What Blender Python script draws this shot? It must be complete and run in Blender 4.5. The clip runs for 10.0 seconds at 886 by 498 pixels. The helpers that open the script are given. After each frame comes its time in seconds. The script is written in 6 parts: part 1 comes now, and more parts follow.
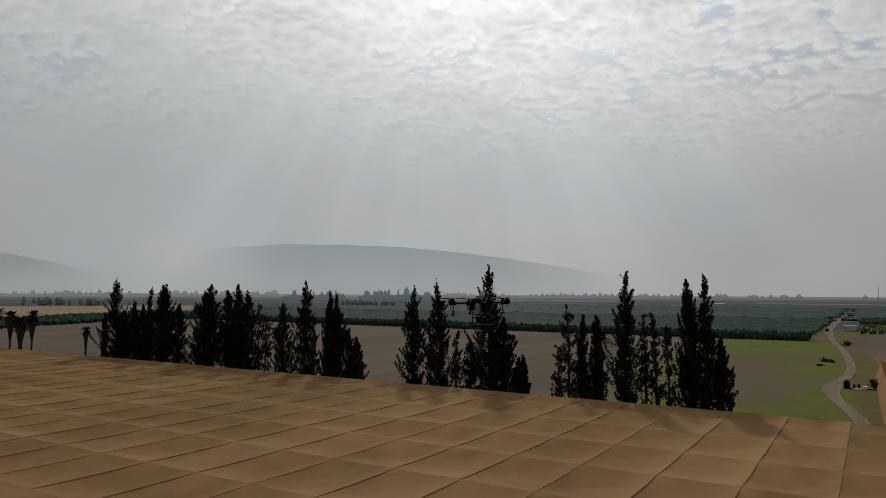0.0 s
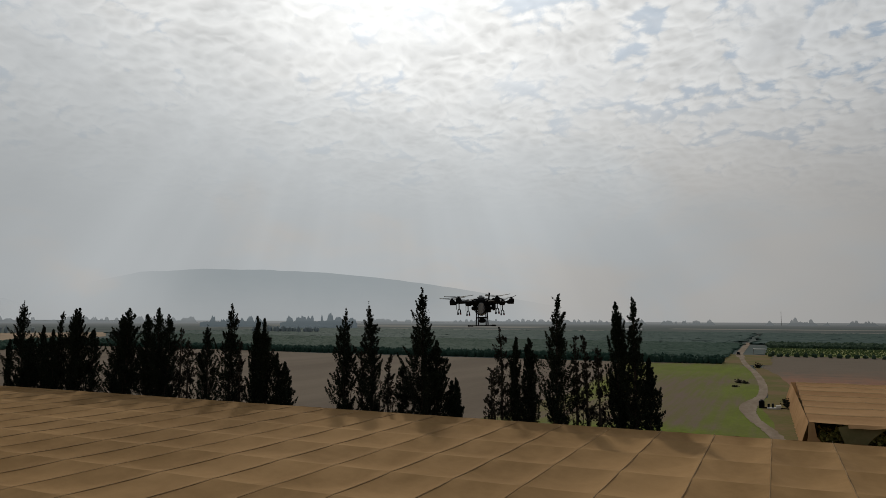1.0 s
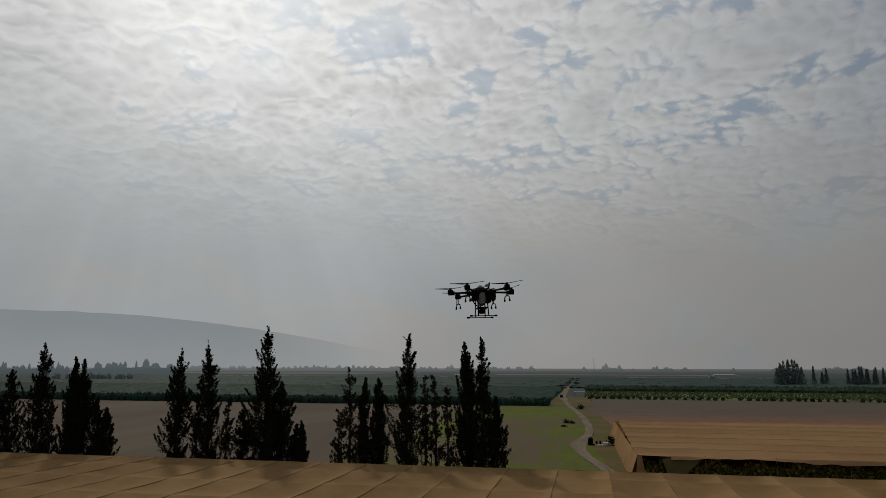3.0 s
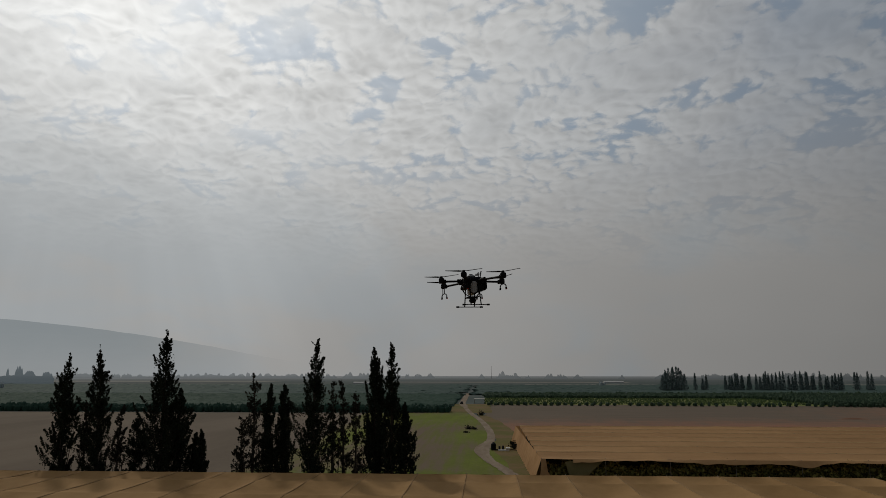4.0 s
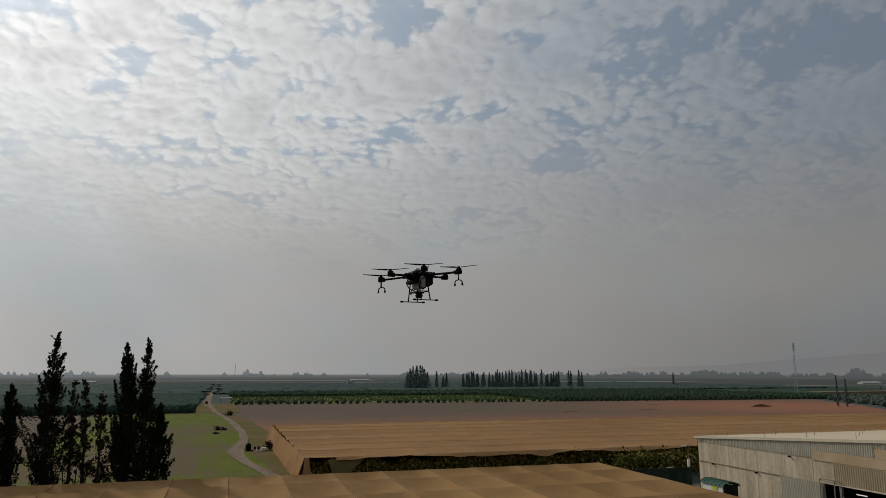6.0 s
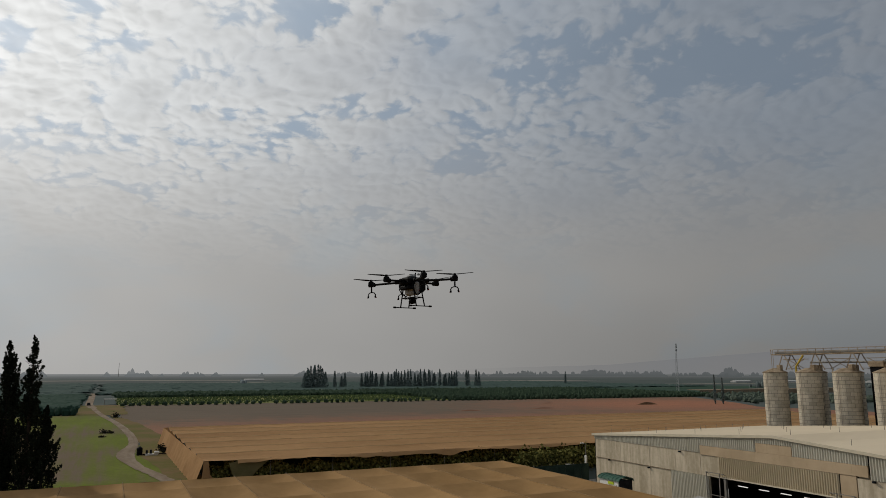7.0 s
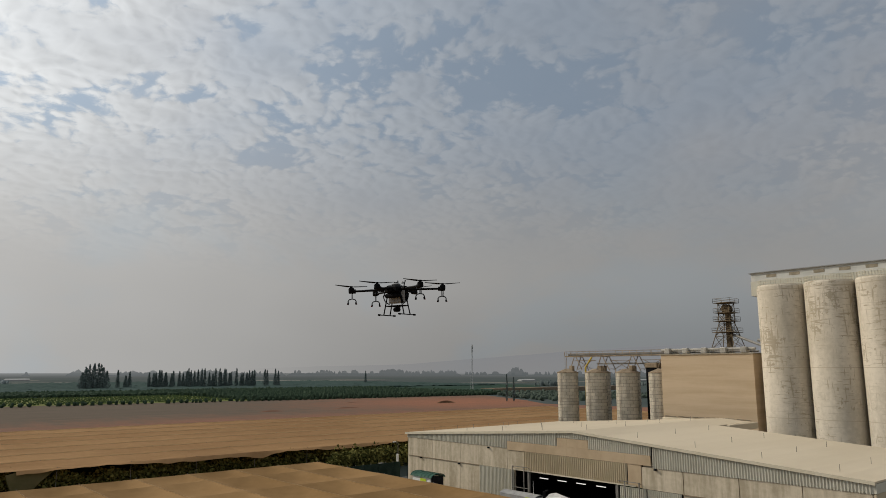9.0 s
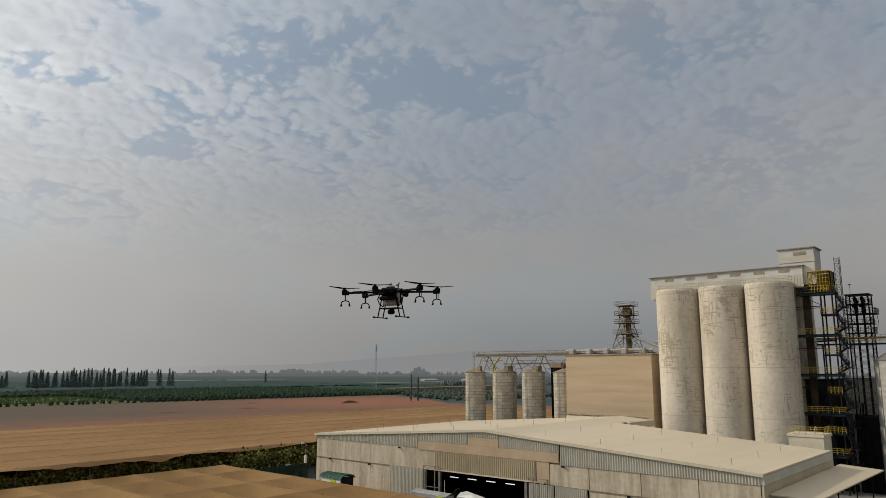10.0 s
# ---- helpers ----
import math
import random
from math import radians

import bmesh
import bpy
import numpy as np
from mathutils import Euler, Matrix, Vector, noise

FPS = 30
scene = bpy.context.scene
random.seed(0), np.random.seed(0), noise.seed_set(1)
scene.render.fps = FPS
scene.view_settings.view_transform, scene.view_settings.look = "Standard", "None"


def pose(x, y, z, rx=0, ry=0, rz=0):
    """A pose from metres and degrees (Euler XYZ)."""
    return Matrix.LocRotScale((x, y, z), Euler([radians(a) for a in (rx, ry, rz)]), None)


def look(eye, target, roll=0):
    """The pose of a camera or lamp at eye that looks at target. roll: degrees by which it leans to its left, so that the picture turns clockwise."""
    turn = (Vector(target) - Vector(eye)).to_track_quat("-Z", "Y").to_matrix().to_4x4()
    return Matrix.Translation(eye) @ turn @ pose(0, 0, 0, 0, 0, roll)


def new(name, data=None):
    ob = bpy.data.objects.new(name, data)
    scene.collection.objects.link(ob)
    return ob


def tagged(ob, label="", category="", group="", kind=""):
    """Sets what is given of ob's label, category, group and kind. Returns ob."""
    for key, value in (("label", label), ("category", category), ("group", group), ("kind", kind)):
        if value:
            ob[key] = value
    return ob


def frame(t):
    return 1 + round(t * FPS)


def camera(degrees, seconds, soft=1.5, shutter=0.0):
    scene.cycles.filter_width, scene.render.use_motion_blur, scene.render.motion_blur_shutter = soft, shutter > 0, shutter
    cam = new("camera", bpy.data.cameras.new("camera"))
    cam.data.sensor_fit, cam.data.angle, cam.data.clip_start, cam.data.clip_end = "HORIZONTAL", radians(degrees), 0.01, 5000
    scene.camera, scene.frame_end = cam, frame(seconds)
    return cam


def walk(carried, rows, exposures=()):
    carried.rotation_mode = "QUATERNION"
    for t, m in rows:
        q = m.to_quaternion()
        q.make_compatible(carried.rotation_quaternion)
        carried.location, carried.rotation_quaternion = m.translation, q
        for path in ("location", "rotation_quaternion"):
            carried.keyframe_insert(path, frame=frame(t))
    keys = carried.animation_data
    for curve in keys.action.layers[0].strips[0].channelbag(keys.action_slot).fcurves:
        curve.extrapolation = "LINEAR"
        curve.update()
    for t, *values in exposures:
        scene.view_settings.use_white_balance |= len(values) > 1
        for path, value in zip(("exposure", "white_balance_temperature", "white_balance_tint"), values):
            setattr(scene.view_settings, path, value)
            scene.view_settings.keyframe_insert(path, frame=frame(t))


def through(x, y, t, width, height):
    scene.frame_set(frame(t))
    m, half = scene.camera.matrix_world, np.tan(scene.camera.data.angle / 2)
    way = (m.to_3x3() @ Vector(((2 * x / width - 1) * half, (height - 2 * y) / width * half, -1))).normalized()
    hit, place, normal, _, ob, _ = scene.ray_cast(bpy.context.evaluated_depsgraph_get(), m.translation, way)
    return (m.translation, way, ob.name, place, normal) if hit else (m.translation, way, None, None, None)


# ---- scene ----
cam = camera(64.64, 10.0, soft=0.75)
PATH = [
    (0, pose(-0.000, 0.000, 21.578, 93.494, 0, 31.500) @ pose(0, 0, 0, 0, 0, 0.259)),
    (0.5, pose(-0.912, -0.158, 21.281, 94.575, 0, 28.394) @ pose(0, 0, 0, 0, 0, 0.240)),
    (1, pose(-1.843, -0.321, 20.966, 95.654, 0, 25.314) @ pose(0, 0, 0, 0, 0, 0.200)),
    (1.5, pose(-2.762, -0.471, 20.655, 96.711, 0, 22.097) @ pose(0, 0, 0, 0, 0, 0.189)),
    (2, pose(-3.670, -0.600, 20.350, 97.681, 0, 18.905) @ pose(0, 0, 0, 0, 0, 0.173)),
    (2.5, pose(-4.623, -0.676, 20.043, 98.679, 0, 15.345) @ pose(0, 0, 0, 0, 0, 0.186)),
    (2.7, pose(-5.007, -0.696, 19.927, 99.028, 0, 13.879) @ pose(0, 0, 0, 0, 0, 0.153)),
    (3.8, pose(-7.162, -0.590, 19.436, 100.024, 0, 5.074) @ pose(0, 0, 0, 0, 0, 0.091)),
    (4, pose(-7.563, -0.524, 19.392, 100.067, 0, 3.391) @ pose(0, 0, 0, 0, 0, 0.036)),
    (4.5, pose(-8.569, -0.325, 19.318, 100.023, 0, -1.783) @ pose(0, 0, 0, 0, 0, 0.024)),
    (5, pose(-9.574, -0.100, 19.309, 99.996, 0, -6.995) @ pose(0, 0, 0, 0, 0, -0.005)),
    (5.5, pose(-10.561, 0.136, 19.325, 99.976, 0, -11.982) @ pose(0, 0, 0, 0, 0, 0.033)),
    (5.7, pose(-10.954, 0.233, 19.336, 99.966, 0, -13.942) @ pose(0, 0, 0, 0, 0, 0.038)),
    (6.8, pose(-13.045, 0.827, 19.466, 99.896, 0, -23.785) @ pose(0, 0, 0, 0, 0, 0.057)),
    (7, pose(-13.405, 0.961, 19.492, 99.899, 0, -25.148) @ pose(0, 0, 0, 0, 0, 0.032)),
    (7.5, pose(-14.289, 1.319, 19.557, 99.886, 0, -29.181) @ pose(0, 0, 0, 0, 0, 0.042)),
    (8, pose(-15.133, 1.759, 19.592, 99.886, 0, -33.241) @ pose(0, 0, 0, 0, 0, 0.030)),
    (8.5, pose(-15.933, 2.251, 19.630, 99.876, 0, -37.304) @ pose(0, 0, 0, 0, 0, 0.063)),
    (9, pose(-16.692, 2.812, 19.667, 99.861, 0, -41.293) @ pose(0, 0, 0, 0, 0, 0.097)),
    (9.5, pose(-17.411, 3.432, 19.700, 99.849, 0, -45.246) @ pose(0, 0, 0, 0, 0, 0.112)),
    (10, pose(-18.107, 4.064, 19.721, 99.850, 0, -49.183) @ pose(0, 0, 0, 0, 0, 0.105)),
]

# ---- light ----
SUN_AZ, SUN_EL = radians(-31), radians(33)
SUN = Vector((math.sin(SUN_AZ) * math.cos(SUN_EL), math.cos(SUN_AZ) * math.cos(SUN_EL), math.sin(SUN_EL)))
lamp = bpy.data.lights.new("sun", "SUN")
lamp.energy, lamp.angle, lamp.color = 2.2, radians(3.0), (1.0, 0.91, 0.76)
sun_lamp = new("sun", lamp)
sun_lamp.matrix_world = look(SUN * 100, (0, 0, 0))


class Nodes:
    """Short hand for a node tree."""

    def __init__(self, tree):
        self.t = tree
        tree.nodes.clear()

    def n(self, kind, **props):
        node = self.t.nodes.new(kind)
        for key, value in props.items():
            node.inputs[key].default_value = value
        return node

    def to(self, a, b):
        self.t.links.new(a, b)

    def put(self, socket, value):
        if isinstance(value, bpy.types.NodeSocket):
            self.to(value, socket)
        else:
            socket.default_value = value

    def math(self, op, a, b=0.0, c=0.0, clamp=False):
        node = self.t.nodes.new("ShaderNodeMath")
        node.operation, node.use_clamp = op, clamp
        for socket, value in zip(node.inputs, (a, b, c)):
            self.put(socket, value)
        return node.outputs[0]

    def vmath(self, op, a, b=(0, 0, 0), s=None):
        node = self.t.nodes.new("ShaderNodeVectorMath")
        node.operation = op
        self.put(node.inputs[0], a)
        self.put(node.inputs[1], b)
        if s is not None:
            self.put(node.inputs["Scale"], s)
        return node.outputs["Value" if op in ("DOT_PRODUCT", "LENGTH") else "Vector"]

    def ramp(self, fac, lo, hi, a=0.0, b=1.0):
        node = self.t.nodes.new("ShaderNodeMapRange")
        node.interpolation_type = "SMOOTHSTEP"
        for socket, value in zip(node.inputs, (fac, lo, hi, a, b)):
            self.put(socket, value)
        return node.outputs[0]

    def mix(self, fac, a, b, kind="MIX"):
        node = self.t.nodes.new("ShaderNodeMix")
        node.data_type, node.blend_type = "RGBA", kind
        self.put(node.inputs[0], fac)
        for socket, value in zip((node.inputs[6], node.inputs[7]), (a, b)):
            self.put(socket, (*value, 1) if isinstance(value, tuple) and len(value) == 3 else value)
        return node.outputs[2]

    def noise(self, vec, scale, detail=4.0, rough=0.55, distortion=0.0):
        node = self.n("ShaderNodeTexNoise")
        self.put(node.inputs["Vector"], vec)
        for key, value in (("Scale", scale), ("Detail", detail), ("Roughness", rough), ("Distortion", distortion)):
            node.inputs[key].default_value = value
        return node.outputs[0]


# the sky: a hazy blue with a broken layer of small clouds, brightest round the veiled sun
world = bpy.data.worlds.new("sky")
scene.world = world
world.use_nodes = True
w = Nodes(world.node_tree)
way = w.vmath("NORMALIZE", w.n("ShaderNodeTexCoord").outputs["Generated"])
sky = w.n("ShaderNodeTexSky")
sky.sky_type, sky.sun_disc = "NISHITA", False
sky.sun_elevation, sky.sun_rotation = SUN_EL, SUN_AZ
sky.air_density, sky.dust_density = 1.0, 2.0
sep = w.n("ShaderNodeSeparateXYZ")
w.to(way, sep.inputs[0])
up = sep.outputs[2]
near_sun = w.math("MAXIMUM", w.vmath("DOT_PRODUCT", way, tuple(SUN)), 0.0)
glow = w.math("POWER", near_sun, 3.0)
core = w.math("POWER", near_sun, 34.0)
over = w.math("MAXIMUM", up, 0.0)
flat = w.vmath("MULTIPLY", way, (1, 1, 0))
plane = w.vmath("SCALE", flat, s=w.math("DIVIDE", 1.0, w.math("ADD", over, 0.30)))
bent = plane
for scale, much in ((4.0, 0.10), (19.0, 0.034)):
    warp = w.n("ShaderNodeTexNoise", Scale=scale, Detail=2.0)
    w.to(plane, warp.inputs["Vector"])
    bent = w.vmath("ADD", bent, w.vmath("SCALE", w.vmath("SUBTRACT", warp.outputs["Color"], (0.5, 0.5, 0.5)), s=much))
banks = w.noise(w.vmath("ADD", plane, (3.1, 1.7, 0.0)), 2.6, 3.0, 0.5)
east = w.vmath("DOT_PRODUCT", w.vmath("NORMALIZE", flat), (math.sin(radians(80)), math.cos(radians(80)), 0.0))
# wide breaks in the cloud sheet: place on the sheet, radius, depth
BREAKS = [(-0.37, 1.17, 0.062, 0.52), (-0.49, 1.09, 0.045, 0.45), (-0.195, 1.315, 0.042, 0.55), (0.46, 1.14, 0.07, 0.30), (0.25, 1.10, 0.05, 0.30), (0.72, 1.07, 0.085, 0.34), (0.82, 0.89, 0.085, 0.36), (0.72, 1.45, 0.08, 0.30), (1.07, 0.83, 0.10, 0.34), (0.93, 0.96, 0.07, 0.26)]
gaps = 0.0
for x, y, r, deep in BREAKS:
    far = w.vmath("LENGTH", w.vmath("SUBTRACT", bent, (x, y, 0.0)))
    gaps = w.math("ADD", gaps, w.math("MULTIPLY", w.ramp(far, 0.35 * r, 1.75 * r, 1.0, 0.0), deep))


def cloud_cells(at):
    """Rounded cloud cells: high in the middle of each, low in the cracks between them."""
    total = w.math("ADD", 0.40, w.math("MULTIPLY", w.math("SUBTRACT", w.noise(at, 6.5, 4.0, 0.6), 0.5), 1.5))
    for scale, much in ((11.5, 0.50), (31.0, 0.43)):
        cells = w.n("ShaderNodeTexVoronoi", Scale=scale)
        cells.feature, cells.voronoi_dimensions = "SMOOTH_F1", "2D"
        cells.inputs["Smoothness"].default_value = 0.25
        w.to(at, cells.inputs["Vector"])
        total = w.math("SUBTRACT", total, w.math("MULTIPLY", cells.outputs["Distance"], much))
    return total


here = cloud_cells(bent)
ahead = cloud_cells(w.vmath("ADD", bent, (SUN.x * 0.016, SUN.y * 0.016, 0.0)))
crumb = w.math("SUBTRACT", w.noise(bent, 40.0, 6.0, 0.64), 0.5)
cover = w.math("ADD", w.math("ADD", here, w.math("MULTIPLY", crumb, 0.85)), w.math("MULTIPLY", w.math("SUBTRACT", banks, 0.5), 1.15))
cover = w.math("SUBTRACT", w.math("ADD", cover, w.ramp(east, -0.6, 0.7, 0.45, 0.33)), gaps)
# stretches where the sheet closes into a smooth veil without cells
smooth = w.ramp(w.noise(w.vmath("ADD", bent, (7.3, 2.9, 0.0)), 3.4, 3.0, 0.55), 0.44, 0.62)
smooth = w.math("MULTIPLY", smooth, w.ramp(east, -0.2, 0.75, 0.76, 0.15))
mask = w.ramp(cover, -0.04, 0.31)
mask = w.math("ADD", mask, w.math("MULTIPLY", w.math("SUBTRACT", 0.86, mask), w.math("MULTIPLY", smooth, 0.7)))
relief = w.math("MAXIMUM", w.math("MINIMUM", w.math("MULTIPLY", w.math("SUBTRACT", here, ahead), 0.62), 0.11), -0.13)
relief = w.math("ADD", relief, w.math("MULTIPLY", crumb, 0.29))
relief = w.math("MULTIPLY", relief, w.math("SUBTRACT", 1.0, w.math("MULTIPLY", smooth, 0.6)))
light = w.math("ADD", 4.25, w.math("ADD", w.math("MULTIPLY", glow, 9.6), w.math("MULTIPLY", core, 6.5)))
thick = w.math("MULTIPLY", w.ramp(cover, 0.36, 0.85), w.ramp(near_sun, 0.5, 0.95, 0.06, 0.15))
lit = w.math("MULTIPLY", light, w.math("SUBTRACT", w.math("ADD", 1.03, relief), thick))
cloud = w.vmath("SCALE", w.mix(glow, (0.945, 0.985, 1.02), (0.985, 0.985, 0.965)), s=lit)
blue = w.vmath("ADD", w.vmath("SCALE", sky.outputs[0], s=0.12), w.vmath("SCALE", (0.585, 0.725, 0.885), s=w.math("MULTIPLY", light, 0.84)))
blue = w.mix(w.ramp(near_sun, 0.75, 1.0, 0.0, 0.4), blue, cloud)
air = w.mix(mask, blue, cloud)
drift = w.noise(w.vmath("MULTIPLY", way, (1.0, 1.0, 1.6)), 2.4, 3.0, 0.5)
haze_light = w.math("MULTIPLY", w.math("ADD", 3.85, w.math("MULTIPLY", glow, 5.5)), w.math("ADD", 0.83, w.math("MULTIPLY", drift, 0.34)))
# towards the east the clouds thin out into an even bluish veil
low = w.math("SUBTRACT", 1.0, w.math("MULTIPLY", w.math("MULTIPLY", w.ramp(east, 0.4, 1.0), 0.24), w.ramp(over, 0.0, 0.14, 1.0, 0.0)))
# wide patches of rosy and of bluish haze
blush = w.noise(w.vmath("MULTIPLY", way, (1.0, 1.0, 2.2)), 3.3, 4.0, 0.55, 0.4)
# faint shafts of light fanning down from the veiled sun
side = w.vmath("DOT_PRODUCT", way, (math.cos(SUN_AZ), -math.sin(SUN_AZ), 0.0))
below = w.vmath("DOT_PRODUCT", way, (math.sin(SUN_AZ) * math.sin(SUN_EL), math.cos(SUN_AZ) * math.sin(SUN_EL), -math.cos(SUN_EL)))
fan = w.n("ShaderNodeCombineXYZ")
w.to(w.math("ARCTAN2", side, below), fan.inputs[0])
shafts = w.math("ADD", 1.0, w.math("MULTIPLY", w.math("MULTIPLY", w.math("SUBTRACT", w.noise(fan.outputs[0], 3.6, 3.0, 0.55), 0.48), 0.32), w.ramp(near_sun, 0.62, 0.9)))
low = w.math("MULTIPLY", low, w.ramp(east, 0.7, 1.0, 1.0, 0.88))
haze = w.vmath("SCALE", w.mix(w.ramp(w.math("ADD", blush, w.ramp(east, -0.55, 0.25, -0.14, 0.07)), 0.40, 0.60), (0.935, 0.985, 1.01), (1.0, 0.985, 0.955)), s=w.math("MULTIPLY", w.math("MULTIPLY", haze_light, shafts), low))
thin = w.vmath("SCALE", w.mix(w.ramp(drift, 0.38, 0.6), (0.74, 0.92, 1.17), (0.90, 0.965, 1.08)), s=w.math("MULTIPLY", w.math("ADD", 3.3, w.math("MULTIPLY", glow, 6.0)), w.math("ADD", 0.85, w.math("MULTIPLY", drift, 0.3))))
air = w.mix(w.math("MULTIPLY", w.ramp(w.math("ADD", east, w.math("MULTIPLY", w.math("SUBTRACT", banks, 0.5), 0.9)), 0.2, 1.05), 0.72), air, thin)
veil = w.ramp(over, 0.11, w.ramp(east, -0.75, -0.1, 0.52, 0.36), 1.0, 0.03)
air = w.mix(veil, air, haze)
back = w.n("ShaderNodeBackground", Strength=0.1)
w.to(air, back.inputs["Color"])
w.to(back.outputs[0], w.n("ShaderNodeOutputWorld").inputs[0])

walk(cam, PATH, [(0, -0.80), (0.5, -0.76), (1, -0.73), (1.5, -0.97), (2, -1.0), (2.5, -1.14), (4.5, -1.05), (5.5, -0.81), (7, -0.58), (8, -0.44), (10, -0.16)])


# ---- materials ----
def mat(name, a, b, big=0.15, small=4.0, rough=0.85, bump=0.15, metal=0.0, streak=None, spread=0.0, mottle=0.25, spec=0.04, through=0.0):
    """Two colours mixed at a large and a fine scale, with relief. streak: stretch of the stains along x, y, z. spread: how much single pieces differ.
    through: the share of light that passes through thin cloth."""
    m = bpy.data.materials.new(name)
    m.use_nodes = True
    k = Nodes(m.node_tree)
    pos = k.n("ShaderNodeNewGeometry").outputs["Position"]
    wide = k.vmath("MULTIPLY", pos, streak) if streak else pos
    large = k.noise(wide, big, 4.0, 0.6)
    fine = k.noise(pos, small, 5.0, 0.65)
    f = k.math("ADD", k.ramp(large, 0.32, 0.68), k.math("MULTIPLY", k.math("SUBTRACT", fine, 0.5), mottle * 4), clamp=True)
    col = k.mix(f, a, b)
    if spread:
        r = k.n("ShaderNodeObjectInfo").outputs["Random"]
        col = k.vmath("SCALE", col, s=k.math("ADD", 1.0 - spread / 2, k.math("MULTIPLY", r, spread)))
    p = k.n("ShaderNodeBsdfPrincipled", Roughness=rough, Metallic=metal)
    p.inputs["Specular IOR Level"].default_value = spec
    k.put(p.inputs["Base Color"], col)
    if bump:
        bm_ = k.n("ShaderNodeBump", Strength=bump, Distance=0.05)
        k.to(fine, bm_.inputs["Height"])
        k.to(bm_.outputs[0], p.inputs["Normal"])
    shade = p.outputs[0]
    if through:
        cloth = k.n("ShaderNodeMixShader", Fac=through)
        behind = k.n("ShaderNodeBsdfTranslucent")
        k.put(behind.inputs["Color"], col)
        k.to(p.outputs[0], cloth.inputs[1])
        k.to(behind.outputs[0], cloth.inputs[2])
        shade = cloth.outputs[0]
    k.to(shade, k.n("ShaderNodeOutputMaterial").inputs[0])
    return m


def leaf_mat(name, a, b):
    """Foliage: every clump a little different, dull, slightly translucent."""
    m = bpy.data.materials.new(name)
    m.use_nodes = True
    k = Nodes(m.node_tree)
    r = k.n("ShaderNodeNewGeometry").outputs["Random Per Island"]
    col = k.mix(r, a, b)
    p = k.n("ShaderNodeBsdfPrincipled", Roughness=0.8)
    p.inputs["Specular IOR Level"].default_value = 0.03
    k.put(p.inputs["Base Color"], col)
    k.to(p.outputs[0], k.n("ShaderNodeOutputMaterial").inputs[0])
    return m


def glow_mat(name, col, strength):
    m = bpy.data.materials.new(name)
    m.use_nodes = True
    k = Nodes(m.node_tree)
    e = k.n("ShaderNodeEmission", Strength=strength)
    e.inputs["Color"].default_value = (*col, 1)
    k.to(e.outputs[0], k.n("ShaderNodeOutputMaterial").inputs[0])
    return m


SOIL = mat("ploughed_soil", (0.112, 0.088, 0.066), (0.150, 0.119, 0.089), 0.03, 0.7, 0.95, 0.5, streak=(1, 0.15, 1))
# plain cooled to blue-grey green, distance haze painted into the colour
PLAIN = mat("haze_tinted_plain", (0.060, 0.078, 0.074), (0.086, 0.100, 0.094), 0.01, 0.25, 0.95, 0.3)
RED_SOIL = mat("red_soil", (0.20, 0.105, 0.07), (0.25, 0.14, 0.095), 0.03, 0.6, 0.95, 0.4, streak=(0.2, 1, 1))
DIRT = mat("dirt_track", (0.172, 0.130, 0.094), (0.238, 0.190, 0.142), 0.25, 1.2, 0.95, 0.4, mottle=0.4, streak=(1, 0.3, 1))
VERGE = mat("dry_verge", (0.104, 0.100, 0.028), (0.155, 0.104, 0.052), 0.07, 0.9, 0.95, 0.5, mottle=0.4)
YARD = mat("yard_concrete", (0.20, 0.19, 0.17), (0.28, 0.26, 0.23), 0.1, 2.0, 0.9, 0.2)
NET = mat("shade_net", (0.226, 0.134, 0.056), (0.312, 0.190, 0.085), 0.07, 0.7, 0.9, 0.45, spread=0.09, streak=(1, 0.5, 1), mottle=0.24)
NET_PALE = mat("shade_net_pale", (0.350, 0.200, 0.094), (0.455, 0.272, 0.132), 0.08, 1.0, 0.9, 0.6, spread=0.08, streak=(0.2, 1, 1), mottle=0.32, through=0.25)
CABLE = mat("net_cable", (0.13, 0.085, 0.045), (0.17, 0.11, 0.06), 0.5, 5, 0.8, 0)
RIB = mat("net_seam", (0.40, 0.275, 0.150), (0.48, 0.34, 0.195), 0.5, 5, 0.8, 0, through=0.5)
POST = mat("post_metal", (0.20, 0.18, 0.16), (0.30, 0.27, 0.24), 0.5, 6, 0.6, 0.05, 0.5)
BARK = mat("bark", (0.035, 0.028, 0.022), (0.06, 0.048, 0.038), 1.0, 8, 0.95, 0.4)
LEAF = leaf_mat("cypress_foliage", (0.010, 0.014, 0.010), (0.024, 0.030, 0.018))
LEAF_DRY = leaf_mat("thin_foliage", (0.016, 0.017, 0.012), (0.035, 0.032, 0.024))
CROP = leaf_mat("crop_foliage", (0.046, 0.056, 0.016), (0.25, 0.225, 0.070))
ORCHARD = leaf_mat("orchard_foliage", (0.032, 0.054, 0.034), (0.052, 0.078, 0.048))
ORCHARD_W = leaf_mat("hazy_green_orchard_foliage", (0.025, 0.054, 0.040), (0.032, 0.062, 0.046))
ORCHARD_LIGHT = leaf_mat("young_orchard_foliage", (0.052, 0.084, 0.030), (0.084, 0.115, 0.042))
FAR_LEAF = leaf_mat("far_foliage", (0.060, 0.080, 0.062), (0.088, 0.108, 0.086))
# far leaves, pale and bluish from haze mixed into the colour
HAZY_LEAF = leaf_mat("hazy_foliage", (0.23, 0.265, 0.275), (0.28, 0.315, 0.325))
ROOF = mat("cream_roof", (0.585, 0.49, 0.355), (0.66, 0.56, 0.415), 0.05, 1.2, 0.6, 0.03, streak=(0.3, 1, 1), mottle=0.14)
